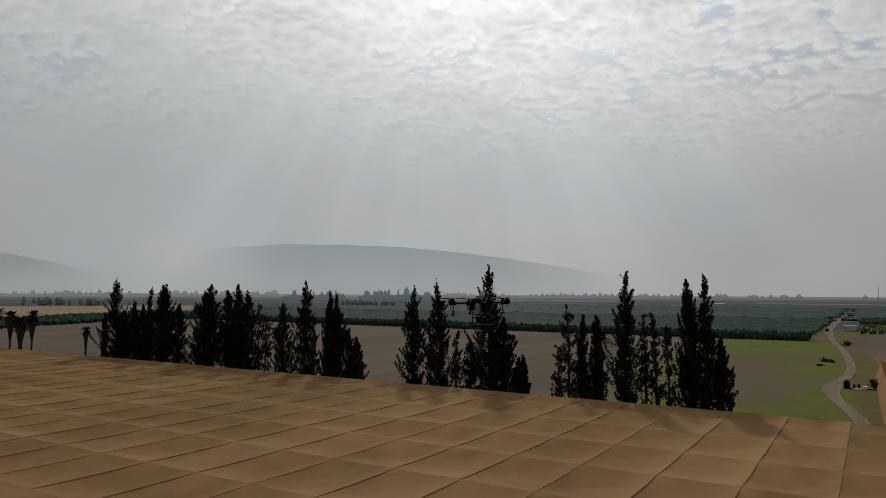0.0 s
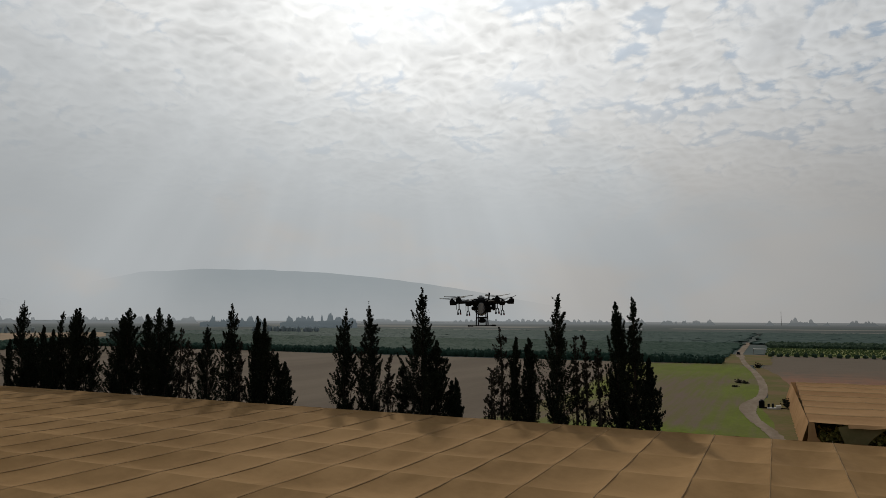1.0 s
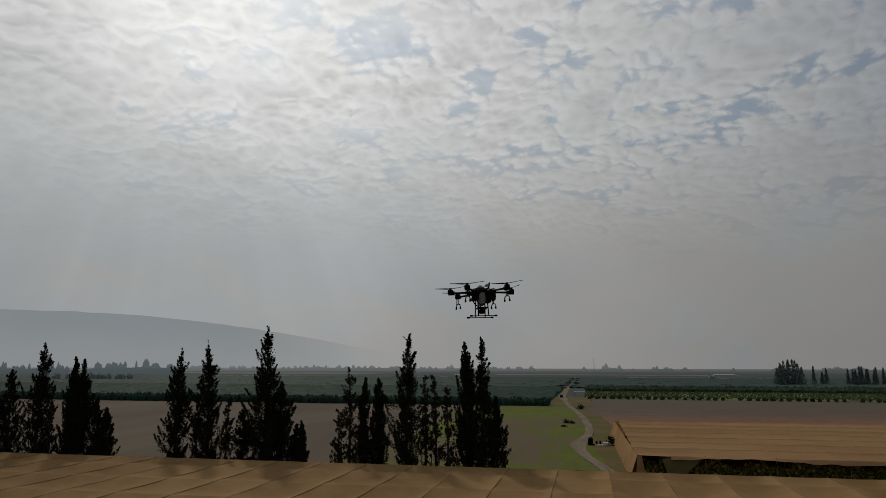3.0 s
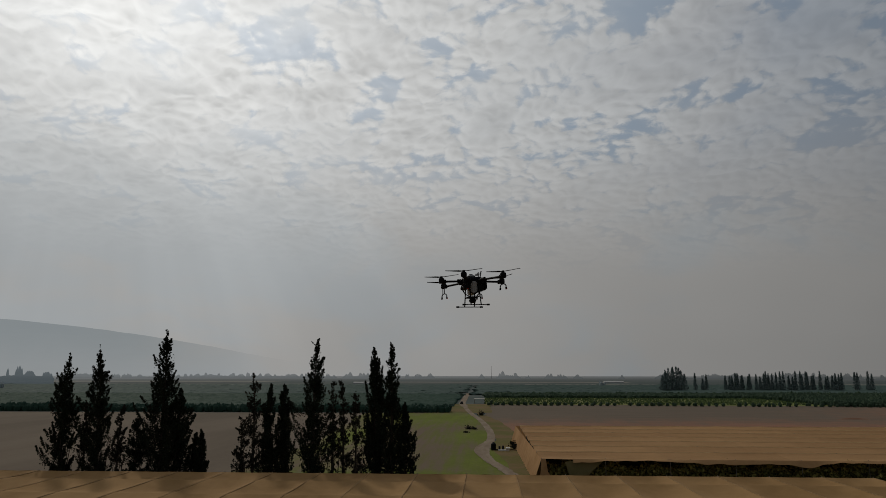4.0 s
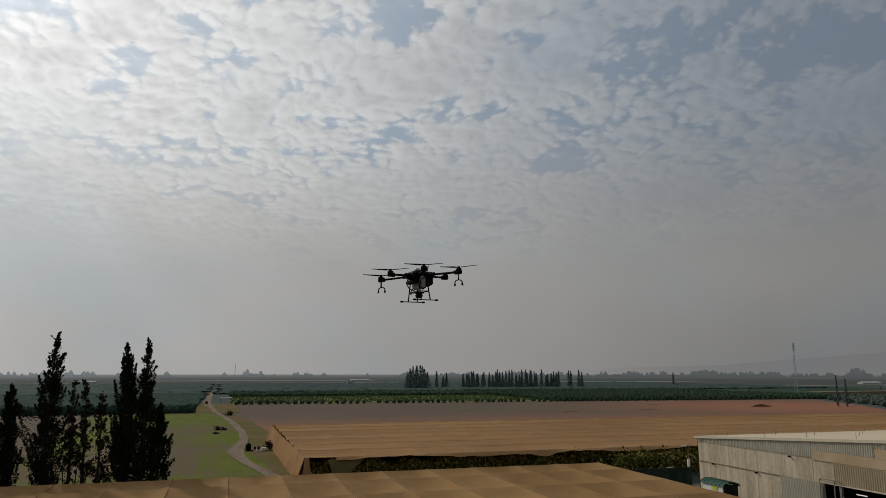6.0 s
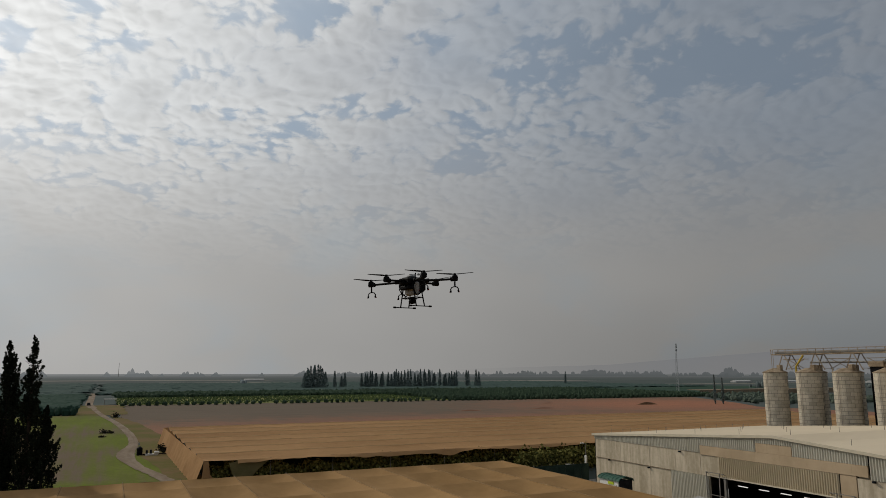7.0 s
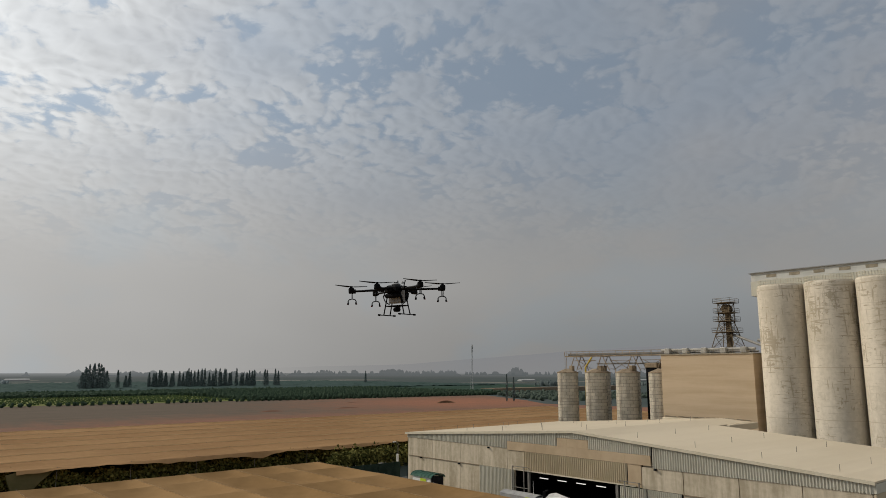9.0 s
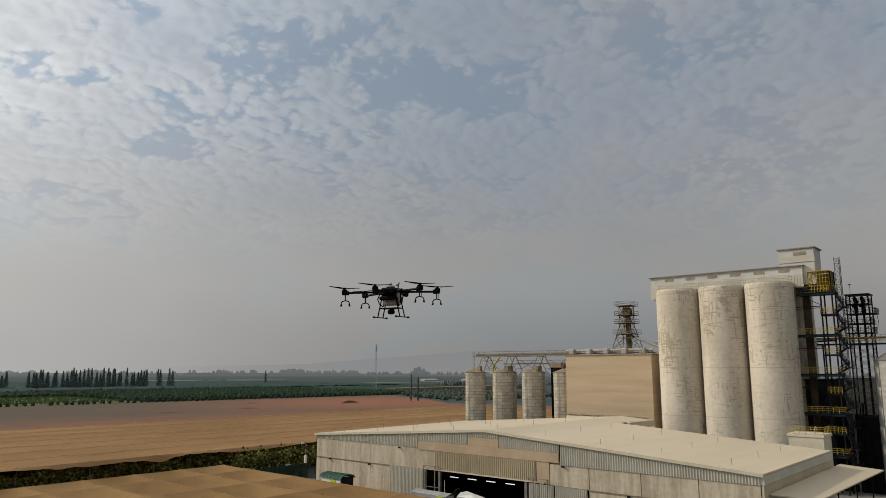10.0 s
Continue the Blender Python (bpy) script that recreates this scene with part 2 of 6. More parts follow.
CONC = mat("precast_concrete", (0.385, 0.325, 0.235), (0.60, 0.52, 0.40), 0.45, 1.6, 0.9, 0.15, streak=(1, 1.8, 0.16), mottle=0.34)
CORR = mat("corrugated_sheet", (0.50, 0.475, 0.395), (0.58, 0.555, 0.47), 0.3, 3, 0.5, 0.03, 0.1, mottle=0.12)
CORR_TAN = mat("tan_corrugated_sheet", (0.45, 0.375, 0.255), (0.53, 0.445, 0.31), 0.3, 3, 0.55, 0.03, mottle=0.12)
TAN = mat("tan_panel", (0.42, 0.32, 0.21), (0.50, 0.385, 0.26), 0.3, 3, 0.7, 0.05, mottle=0.12)
TRIM = mat("cream_trim", (0.56, 0.50, 0.38), (0.62, 0.56, 0.44), 0.5, 3, 0.6, 0.03)
BOXWALL = mat("plastered_wall", (0.47, 0.36, 0.24), (0.55, 0.43, 0.30), 0.10, 1.2, 0.85, 0.06, streak=(0.5, 0.5, 7.0), mottle=0.1)
SILO_STAIN = leaf_mat("silo_stain", (0.36, 0.295, 0.21), (0.56, 0.485, 0.38))
STAIN = mat("weathered_concrete", (0.24, 0.205, 0.15), (0.36, 0.315, 0.24), 0.6, 3, 0.9, 0.1)
SHEET = mat("galvanised_sheet", (0.38, 0.365, 0.33), (0.48, 0.46, 0.42), 0.5, 3, 0.6, 0.05, 0.15, spread=0.2)
SILO_SHEET = mat("bolted_silo_sheet", (0.43, 0.385, 0.31), (0.56, 0.505, 0.41), 0.5, 3, 0.7, 0.08, 0.1, spread=0.25)
SHEET_DARK = mat("dull_steel", (0.20, 0.19, 0.175), (0.28, 0.265, 0.24), 0.5, 3, 0.6, 0.05, 0.4)
HEAD = mat("gallery_cladding", (0.50, 0.50, 0.47), (0.60, 0.59, 0.55), 0.3, 3, 0.6, 0.03, mottle=0.08)
RUST = mat("rusty_steel", (0.20, 0.15, 0.10), (0.34, 0.27, 0.19), 0.6, 4, 0.85, 0.1)
DARK = mat("dark_steel", (0.010, 0.011, 0.013), (0.024, 0.026, 0.030), 0.8, 4, 0.6, 0.05, 0.4)
YELLOW = mat("yellow_paint", (0.42, 0.29, 0.05), (0.52, 0.37, 0.08), 0.6, 4, 0.6, 0.03)
WHITE = mat("white_paint", (0.66, 0.65, 0.61), (0.76, 0.75, 0.71), 0.5, 4, 0.5, 0.03)
GREEN = mat("green_paint", (0.035, 0.085, 0.065), (0.055, 0.12, 0.09), 0.5, 4, 0.5, 0.03)
LIME = mat("lime_panel", (0.45, 0.55, 0.04), (0.52, 0.62, 0.07), 0.5, 4, 0.5, 0)
BLACK = mat("black_plastic", (0.003, 0.003, 0.0035), (0.006, 0.006, 0.007), 6, 30, 0.6, 0.02, spec=0.06)
CARBON = mat("carbon_tube", (0.003, 0.003, 0.0035), (0.007, 0.007, 0.0075), 8, 40, 0.6, 0.02, spec=0.06)
TANK = mat("milky_tank", (0.27, 0.27, 0.265), (0.35, 0.35, 0.345), 3, 20, 0.4, 0.02)
TIP = mat("red_nozzle", (0.42, 0.03, 0.02), (0.5, 0.05, 0.03), 8, 30, 0.5, 0)
GREY = mat("grey_tarpaulin", (0.26, 0.255, 0.25), (0.36, 0.355, 0.345), 0.8, 4, 0.7, 0.1)
# near-black colour standing in for the shade indoors
INSIDE = mat("interior_shade", (0.02, 0.02, 0.02), (0.035, 0.033, 0.03), 0.5, 3, 0.9, 0)
TUBE = glow_mat("lamp_tube", (1.0, 0.97, 0.9), 1.0)


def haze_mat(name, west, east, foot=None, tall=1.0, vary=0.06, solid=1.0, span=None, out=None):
    """The far distance, its haze painted as a glowing colour mixed with transparency. foot: its colour low down. solid:
    how much of the sky it hides;
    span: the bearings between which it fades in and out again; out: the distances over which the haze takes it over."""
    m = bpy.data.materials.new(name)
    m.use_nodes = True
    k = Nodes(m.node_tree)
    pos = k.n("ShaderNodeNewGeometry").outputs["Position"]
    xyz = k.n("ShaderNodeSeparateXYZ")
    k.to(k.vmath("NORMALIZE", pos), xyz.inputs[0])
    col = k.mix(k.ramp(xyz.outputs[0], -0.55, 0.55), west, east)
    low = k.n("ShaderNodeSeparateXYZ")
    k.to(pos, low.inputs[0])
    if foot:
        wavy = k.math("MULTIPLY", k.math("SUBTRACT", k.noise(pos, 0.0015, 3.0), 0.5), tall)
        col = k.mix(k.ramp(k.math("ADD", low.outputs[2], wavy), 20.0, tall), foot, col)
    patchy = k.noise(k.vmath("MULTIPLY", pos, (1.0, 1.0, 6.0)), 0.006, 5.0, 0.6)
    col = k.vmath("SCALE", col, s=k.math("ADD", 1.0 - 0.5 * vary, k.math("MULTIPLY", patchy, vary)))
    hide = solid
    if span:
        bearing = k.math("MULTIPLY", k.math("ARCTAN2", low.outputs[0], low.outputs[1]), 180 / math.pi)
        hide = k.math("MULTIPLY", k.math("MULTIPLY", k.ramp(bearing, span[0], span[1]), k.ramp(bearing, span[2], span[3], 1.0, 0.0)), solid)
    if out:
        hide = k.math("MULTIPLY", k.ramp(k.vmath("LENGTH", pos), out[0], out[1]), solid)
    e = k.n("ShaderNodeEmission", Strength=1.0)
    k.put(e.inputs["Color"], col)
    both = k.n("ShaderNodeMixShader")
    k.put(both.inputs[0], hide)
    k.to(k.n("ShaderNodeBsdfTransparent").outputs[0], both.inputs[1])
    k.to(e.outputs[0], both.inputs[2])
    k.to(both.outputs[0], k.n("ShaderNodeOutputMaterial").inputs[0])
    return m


# haze painted into the glowing colours of hill, plain, ridge and wood
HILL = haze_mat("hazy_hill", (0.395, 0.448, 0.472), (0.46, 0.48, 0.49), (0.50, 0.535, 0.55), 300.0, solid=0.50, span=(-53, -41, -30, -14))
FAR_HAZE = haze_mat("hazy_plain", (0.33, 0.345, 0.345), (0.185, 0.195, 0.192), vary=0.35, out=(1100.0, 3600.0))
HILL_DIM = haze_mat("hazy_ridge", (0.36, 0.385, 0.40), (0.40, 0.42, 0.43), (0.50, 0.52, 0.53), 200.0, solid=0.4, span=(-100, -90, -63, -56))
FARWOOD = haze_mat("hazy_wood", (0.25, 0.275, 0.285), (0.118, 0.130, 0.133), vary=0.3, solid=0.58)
# the same haze-tinted leaves, darkened to suit the front-lit east
HAZY_LEAF_E = leaf_mat("hazy_foliage_front_lit", (0.13, 0.155, 0.150), (0.16, 0.185, 0.18))
# haze mixed into the leaf colours of far cypresses and orchard
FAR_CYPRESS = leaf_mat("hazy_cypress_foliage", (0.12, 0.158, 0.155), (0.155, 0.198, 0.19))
ORCHARD_FAR = leaf_mat("hazy_far_orchard_foliage", (0.046, 0.074, 0.066), (0.058, 0.088, 0.078))
# dark steel made near black, the shade among the towers included
PIT = mat("shade_dark_steel", (0.006, 0.006, 0.007), (0.014, 0.014, 0.015), 0.8, 4, 0.8, 0.05)
ORCHARD_FLOOR = mat("orchard_floor", (0.028, 0.056, 0.040), (0.042, 0.070, 0.050), 0.02, 0.3, 0.95, 0.2)
YOUNG_FLOOR = mat("young_orchard_floor", (0.125, 0.150, 0.044), (0.175, 0.180, 0.066), 0.03, 0.3, 0.95, 0.2, streak=(0.3, 1, 1))


def grass_mat(name, green, dry, soil, tufts, run=(1.0, 0.05)):
    """Patchy cover on bare ground. tufts: middle and half widths of the richer places; run: stretch of the furrows."""
    m = bpy.data.materials.new(name)
    m.use_nodes = True
    k = Nodes(m.node_tree)
    pos = k.n("ShaderNodeNewGeometry").outputs["Position"]
    grow = -1.6
    for x, y, rx, ry in tufts:
        off = k.vmath("MULTIPLY", k.vmath("SUBTRACT", pos, (x, y, 0.0)), (1 / rx, 1 / ry, 0.0))
        grow = k.math("MAXIMUM", grow, k.math("SUBTRACT", 1.0, k.vmath("LENGTH", off)))
    rows = k.noise(k.vmath("MULTIPLY", pos, (*run, 1.0)), 0.55, 3.0, 0.6)
    patchy = k.noise(k.vmath("MULTIPLY", pos, (1.0, 0.35, 1.0)), 0.16, 5.0, 0.65)
    fine = k.noise(pos, 0.9, 4.0, 0.7)
    grow = k.math("ADD", grow, k.math("ADD", k.math("MULTIPLY", k.math("SUBTRACT", patchy, 0.5), 1.7), k.math("MULTIPLY", k.math("SUBTRACT", rows, 0.5), 1.1)))
    ground = k.mix(k.ramp(k.math("ADD", rows, k.math("MULTIPLY", k.math("SUBTRACT", fine, 0.5), 0.5)), 0.35, 0.65), soil, dry)
    lush = k.mix(k.ramp(k.math("ADD", fine, k.math("MULTIPLY", k.math("SUBTRACT", patchy, 0.5), 0.8)), 0.34, 0.62), green, tuple(c * 0.6 + d * 0.25 for c, d in zip(green, dry)))
    col = k.mix(k.ramp(grow, -0.45, 0.95), ground, lush)
    p = k.n("ShaderNodeBsdfPrincipled", Roughness=0.95)
    p.inputs["Specular IOR Level"].default_value = 0.04
    k.put(p.inputs["Base Color"], col)
    rough = k.n("ShaderNodeBump", Strength=0.6, Distance=0.1)
    k.to(fine, rough.inputs["Height"])
    k.to(rough.outputs[0], p.inputs["Normal"])
    k.to(p.outputs[0], k.n("ShaderNodeOutputMaterial").inputs[0])
    return m


def silo_mat(name, a, b, stain):
    """Slip-formed concrete: faint lift lines, short brown bars lying along the lifts, drips running down."""
    m = bpy.data.materials.new(name)
    m.use_nodes = True
    k = Nodes(m.node_tree)
    pos = k.n("ShaderNodeNewGeometry").outputs["Position"]
    z = k.n("ShaderNodeSeparateXYZ")
    k.to(pos, z.inputs[0])
    fine = k.noise(pos, 1.4, 5.0, 0.65)
    tone = k.ramp(k.math("ADD", k.noise(k.vmath("MULTIPLY", pos, (1.0, 1.0, 0.3)), 0.22, 4.0, 0.6), k.math("MULTIPLY", k.math("SUBTRACT", fine, 0.5), 0.6)), 0.3, 0.7)
    where = k.noise(k.vmath("ADD", pos, (17.0, 3.0, 9.0)), 0.13, 3.0, 0.5)
    up = k.ramp(z.outputs[2], 4.0, 36.0, -0.02, 0.035)
    place = k.math("ADD", k.math("MULTIPLY", k.math("SUBTRACT", where, 0.5), 0.55), up)
    bars = k.noise(k.vmath("MULTIPLY", pos, (0.55, 0.55, 4.2)), 0.8, 3.0, 0.55)
    blotch = k.ramp(k.math("ADD", bars, place), 0.60, 0.70)
    spots = k.ramp(k.math("ADD", k.noise(k.vmath("MULTIPLY", pos, (1.0, 1.0, 0.8)), 1.1, 3.0, 0.6), place), 0.63, 0.72)
    blotch = k.math("MAXIMUM", blotch, spots)
    drip = k.ramp(k.math("ADD", k.noise(k.vmath("MULTIPLY", pos, (3.0, 3.0, 0.32)), 0.8, 3.0, 0.55), place), 0.60, 0.71)
    lift = k.math("FRACT", k.math("DIVIDE", k.math("ADD", z.outputs[2], k.math("MULTIPLY", k.noise(pos, 0.5, 2.0), 0.12)), 1.22))
    line = k.math("MULTIPLY", k.ramp(lift, 0.0, 0.09, 1.0, 0.0), k.ramp(k.noise(pos, 0.4, 3.0), 0.45, 0.65, 0.0, 0.5))
    col = k.mix(tone, a, b)
    col = k.mix(k.math("MULTIPLY", k.math("MAXIMUM", k.math("MULTIPLY", blotch, 0.68), k.math("MAXIMUM", k.math("MULTIPLY", drip, 0.66), line)), 1.0), col, stain)
    p = k.n("ShaderNodeBsdfPrincipled", Roughness=0.9)
    p.inputs["Specular IOR Level"].default_value = 0.04
    k.put(p.inputs["Base Color"], col)
    dent = k.n("ShaderNodeBump", Strength=0.15, Distance=0.05)
    k.to(fine, dent.inputs["Height"])
    k.to(dent.outputs[0], p.inputs["Normal"])
    k.to(p.outputs[0], k.n("ShaderNodeOutputMaterial").inputs[0])
    return m


SILO_CONC = silo_mat("silo_concrete", (0.535, 0.475, 0.380), (0.68, 0.61, 0.505), (0.320, 0.262, 0.180))
TWO_SOILS = grass_mat("two_soils", (0.345, 0.150, 0.090), (0.142, 0.113, 0.086), (0.116, 0.092, 0.070), [(150, 222, 330, 78), (300, 335, 120, 95)], (0.045, 1.0))
GRASS = grass_mat("patchy_grass", (0.124, 0.160, 0.016), (0.124, 0.108, 0.048), (0.138, 0.102, 0.074), [(-24, 316, 60, 56), (-9, 224, 15, 31), (-6, 165, 12, 36), (-24, 138, 32, 11), (-50, 225, 8, 55)])


# ---- building blocks ----
class Shape:
    """Vertices and faces of one mesh, in world metres."""

    def __init__(self):
        self.v, self.f = [], []

    def add(self, verts, faces):
        o = len(self.v)
        self.v.extend([tuple(p) for p in verts])
        self.f.extend([tuple(i + o for i in f) for f in faces])
        return self

    def box(self, x0, y0, z0, x1, y1, z1):
        vs = [(x, y, z) for z in (z0, z1) for x, y in ((x0, y0), (x1, y0), (x1, y1), (x0, y1))]
        return self.add(vs, [(3, 2, 1, 0), (4, 5, 6, 7), (0, 1, 5, 4), (1, 2, 6, 5), (2, 3, 7, 6), (3, 0, 4, 7)])

    def soft_box(self, x0, y0, z0, x1, y1, z1, r):
        """A box whose upright and upper edges are chamfered by r."""
        rings = []
        for z, s in ((z0, r), (z0 + r, 0), (z1 - r, 0), (z1, r)):
            a, b, c, d = x0 + s, y0 + s, x1 - s, y1 - s
            rings.append([(a + r, b, z), (c - r, b, z), (c, b + r, z), (c, d - r, z), (c - r, d, z), (a + r, d, z), (a, d - r, z), (a, b + r, z)])
        vs = [p for ring in rings for p in ring]
        fs = [(i * 8 + j, i * 8 + (j + 1) % 8, i * 8 + 8 + (j + 1) % 8, i * 8 + 8 + j) for i in range(3) for j in range(8)]
        return self.add(vs, fs + [tuple(range(7, -1, -1)), tuple(range(24, 32))])

    def tube(self, p, q, r, n=6, r2=None, cap=True):
        p, q = Vector(p), Vector(q)
        d = (q - p).normalized()
        a = d.orthogonal().normalized()
        b = d.cross(a)
        r2 = r if r2 is None else r2
        vs = [c + (a * math.cos(2 * math.pi * i / n) + b * math.sin(2 * math.pi * i / n)) * s for c, s in ((p, r), (q, r2)) for i in range(n)]
        fs = [(i, (i + 1) % n, n + (i + 1) % n, n + i) for i in range(n)]
        if cap:
            fs += [tuple(range(n - 1, -1, -1)), tuple(range(n, 2 * n))]
        return self.add(vs, fs)

    def path(self, pts, r, n=6):
        """One bent tube through the points."""
        pts = [Vector(p) for p in pts]
        rings, a = [], None
        for i, p in enumerate(pts):
            d = (pts[min(i + 1, len(pts) - 1)] - pts[max(i - 1, 0)]).normalized()
            a = d.orthogonal() if a is None else a - d * a.dot(d)
            a.normalize()
            b = d.cross(a)
            rings += [p + (a * math.cos(2 * math.pi * k / n) + b * math.sin(2 * math.pi * k / n)) * r for k in range(n)]
        m = len(pts)
        fs = [(i * n + k, i * n + (k + 1) % n, i * n + n + (k + 1) % n, i * n + n + k) for i in range(m - 1) for k in range(n)]
        return self.add(rings, fs + [tuple(range(n - 1, -1, -1)), tuple(range((m - 1) * n, m * n))])

    def lathe(self, profile, n, c=(0, 0, 0)):
        """profile: (radius, height) from the bottom up."""
        vs = [(c[0] + r * math.cos(2 * math.pi * i / n), c[1] + r * math.sin(2 * math.pi * i / n), c[2] + z) for r, z in profile for i in range(n)]
        fs = [(k * n + i, k * n + (i + 1) % n, k * n + n + (i + 1) % n, k * n + n + i) for k in range(len(profile) - 1) for i in range(n)]
        fs += [tuple(range(n - 1, -1, -1)), tuple(range((len(profile) - 1) * n, len(profile) * n))]
        return self.add(vs, fs)

    def sheet(self, grid):
        """grid: rows of points."""
        m = len(grid[0])
        vs = [p for row in grid for p in row]
        fs = [(i * m + j, i * m + j + 1, i * m + m + j + 1, i * m + m + j) for i in range(len(grid) - 1) for j in range(m - 1)]
        return self.add(vs, fs)

    def weld(self):
        """Join corners that lie in one place."""
        seen, out, v = {}, [], []
        for p in self.v:
            key = tuple(round(c, 4) for c in p)
            if key not in seen:
                seen[key] = len(v)
                v.append(p)
            out.append(seen[key])
        self.v, self.f = v, [tuple(out[i] for i in f) for f in self.f]
        return self

    def mesh(self, name, material, off=(0, 0, 0), smooth=False):
        me = bpy.data.meshes.new(name)
        v = np.array(self.v, dtype=float) - np.array(off, dtype=float)
        me.from_pydata(v.tolist(), [], self.f)
        me.materials.append(material)
        if smooth:
            me.polygons.foreach_set("use_smooth", [True] * len(me.polygons))
        me.update()
        return me


def thing(name, at, label, category, group="", kind=""):
    """An Empty at a thing's base."""
    ob = new(name)
    ob.location = at
    ob.empty_display_size = 0.3
    return tagged(ob, label, category, group, kind)


def base_of(ob):
    p = Vector(ob.location)
    while ob.parent:
        ob = ob.parent
        p += ob.location
    return p


def part(name, shape, material, parent, label="", smooth=False):
    ob = new(name, shape.mesh(name, material, base_of(parent), smooth))
    ob.parent = parent
    return tagged(ob, label)


def single(name, shape, material, label, category, group="", kind="", at=(0, 0, 0), smooth=False):
    """A thing of one mesh."""
    ob = new(name, shape.mesh(name, material, at, smooth))
    ob.location = at
    return tagged(ob, label, category, group, kind)


def leaves(points, size, rng):
    """One leaf clump, a bent quad, at each point: vertices and faces as arrays."""
    n = len(points)
    a = rng.normal(size=(n, 3))
    a /= np.linalg.norm(a, axis=1, keepdims=True)
    b = np.cross(a, rng.normal(size=(n, 3)))
    b /= np.linalg.norm(b, axis=1, keepdims=True)
    s = (size * rng.uniform(0.55, 1.3, n))[:, None]
    c = np.cross(a, b) * s * 0.35
    vs = np.stack([points - a * s - b * s * 0.5, points + a * s * 0.2 - b * s * 0.7 + c, points + a * s * 1.1, points + b * s * 0.75 + c], 1).reshape(-1, 3)
    fs = np.arange(4 * n).reshape(n, 4)
    return vs, fs


def leaf_shape(points, size, rng):
    vs, fs = leaves(np.asarray(points), size, rng)
    s = Shape()
    s.v, s.f = vs.tolist(), fs.tolist()
    return s

# ---- ground ----
rng = np.random.default_rng(7)


def patch(name, outline, z, material, label, category, step=6.0, wobble=1.0):
    """A field or track as a thin sheet with an uneven edge."""
    pts = []
    for (x0, y0), (x1, y1) in zip(outline, outline[1:] + outline[:1]):
        n = max(1, int(math.hypot(x1 - x0, y1 - y0) / step))
        for i in range(n):
            x, y = x0 + (x1 - x0) * i / n, y0 + (y1 - y0) * i / n
            d = noise.noise_vector((x * 0.07, y * 0.07, z * 30))
            e = noise.noise_vector((x * 0.45, y * 0.45, z * 30 + 5)) * (0.45 if step < 5 else 0.0)
            pts.append((x + (d.x + e.x) * wobble, y + (d.y + e.y) * wobble, z))
    bm = bmesh.new()
    face = bm.faces.new([bm.verts.new(p) for p in pts])
    bmesh.ops.triangulate(bm, faces=[face])
    bm.normal_update()
    for f in bm.faces:
        if f.normal.z < 0:
            f.normal_flip()
    me = bpy.data.meshes.new(name)
    bm.to_mesh(me)
    bm.free()
    me.materials.append(material)
    return tagged(new(name, me), label, category, kind="structure")


def land(x, y):
    """Height of the ground: flat, with the yard and the silo ground two metres lower."""
    f = min((x - 51.0) / 1.5, (230 - x) / 20, (127.0 - y) / 5, (y + 60) / 20)
    return -2.0 * min(1.0, max(0.0, f))


def ground_sheet():
    xs = [-4800, -2400, -1200, -600, -300, -150, -50, 20, 48, 51, 52.5, 60, 80, 120, 160, 210, 230, 300, 600, 1200, 2400, 4800]
    ys = [-4800, -2400, -1200, -600, -200, -60, -40, 0, 40, 80, 110, 122, 127, 160, 220, 300, 450, 700, 1200, 2400, 4800]
    return Shape().sheet([[(x, y, land(x, y)) for x in xs] for y in ys])


single("ground", ground_sheet(), PLAIN, "dry farmland plain reaching the hazy horizon, its colour cooled with painted haze", "ground", kind="structure")
patch("field", [(-700, 126), (-2, 126), (-8, 200), (-12, 300), (-20, 372), (-60, 352), (-260, 352), (-700, 420)], 0.05, SOIL, "bare brown ploughed field behind the tree row", "field")
patch("field", [(-3, 205), (330, 198), (318, 290), (345, 330), (396, 420), (210, 440), (-3, 458), (-8, 330), (2, 240)], 0.05, TWO_SOILS, "bare greyish brown field, reddish behind the net house", "field")
patch("field", [(-470, 120), (-488, 240), (-530, 340), (-672, 545), (-850, 690), (-1000, 430), (-900, 120)], 0.08, mat("stubble", (0.25, 0.185, 0.125), (0.31, 0.235, 0.16), 0.02, 0.5, 0.95, 0.2), "pale tan stubble field beyond the palms", "field")
patch("orchard_floor", [(-700, 580), (-500, 400), (-300, 366), (-60, 355), (-26, 376), (-30, 640), (-30, 1150), (-900, 1150)], 0.12, ORCHARD_FLOOR, "dark green ground between the orchard rows", "ground", step=40)
patch("orchard_floor", [(-8, 570), (200, 560), (205, 440), (396, 424), (560, 560), (760, 640), (760, 1150), (-18, 1150)], 0.12, ORCHARD_FLOOR, "dark green ground between the orchard rows", "ground", step=40)
patch("orchard_floor", [(-8, 452), (206, 441), (210, 562), (-8, 572)], 0.16, YOUNG_FLOOR, "light green ground between the young orchard rows", "ground", step=40)
patch("grass_strip", [(-58, 132), (1, 134), (-3, 170), (-5, 205), (-3, 250), (-8, 300), (-16, 352), (-20, 362), (-40, 354), (-66, 350), (-60, 260), (-56, 190)], 0.09, GRASS, "dry brown strip with bright green grass patches beside the dirt track", "grass", wobble=3.0)
patch("verge", [(-31, 366), (-16, 352), (-4, 356), (-5, 456), (-30, 456)], 0.14, VERGE, "dusty brown verge round the far end of the track", "grass", wobble=2.0)
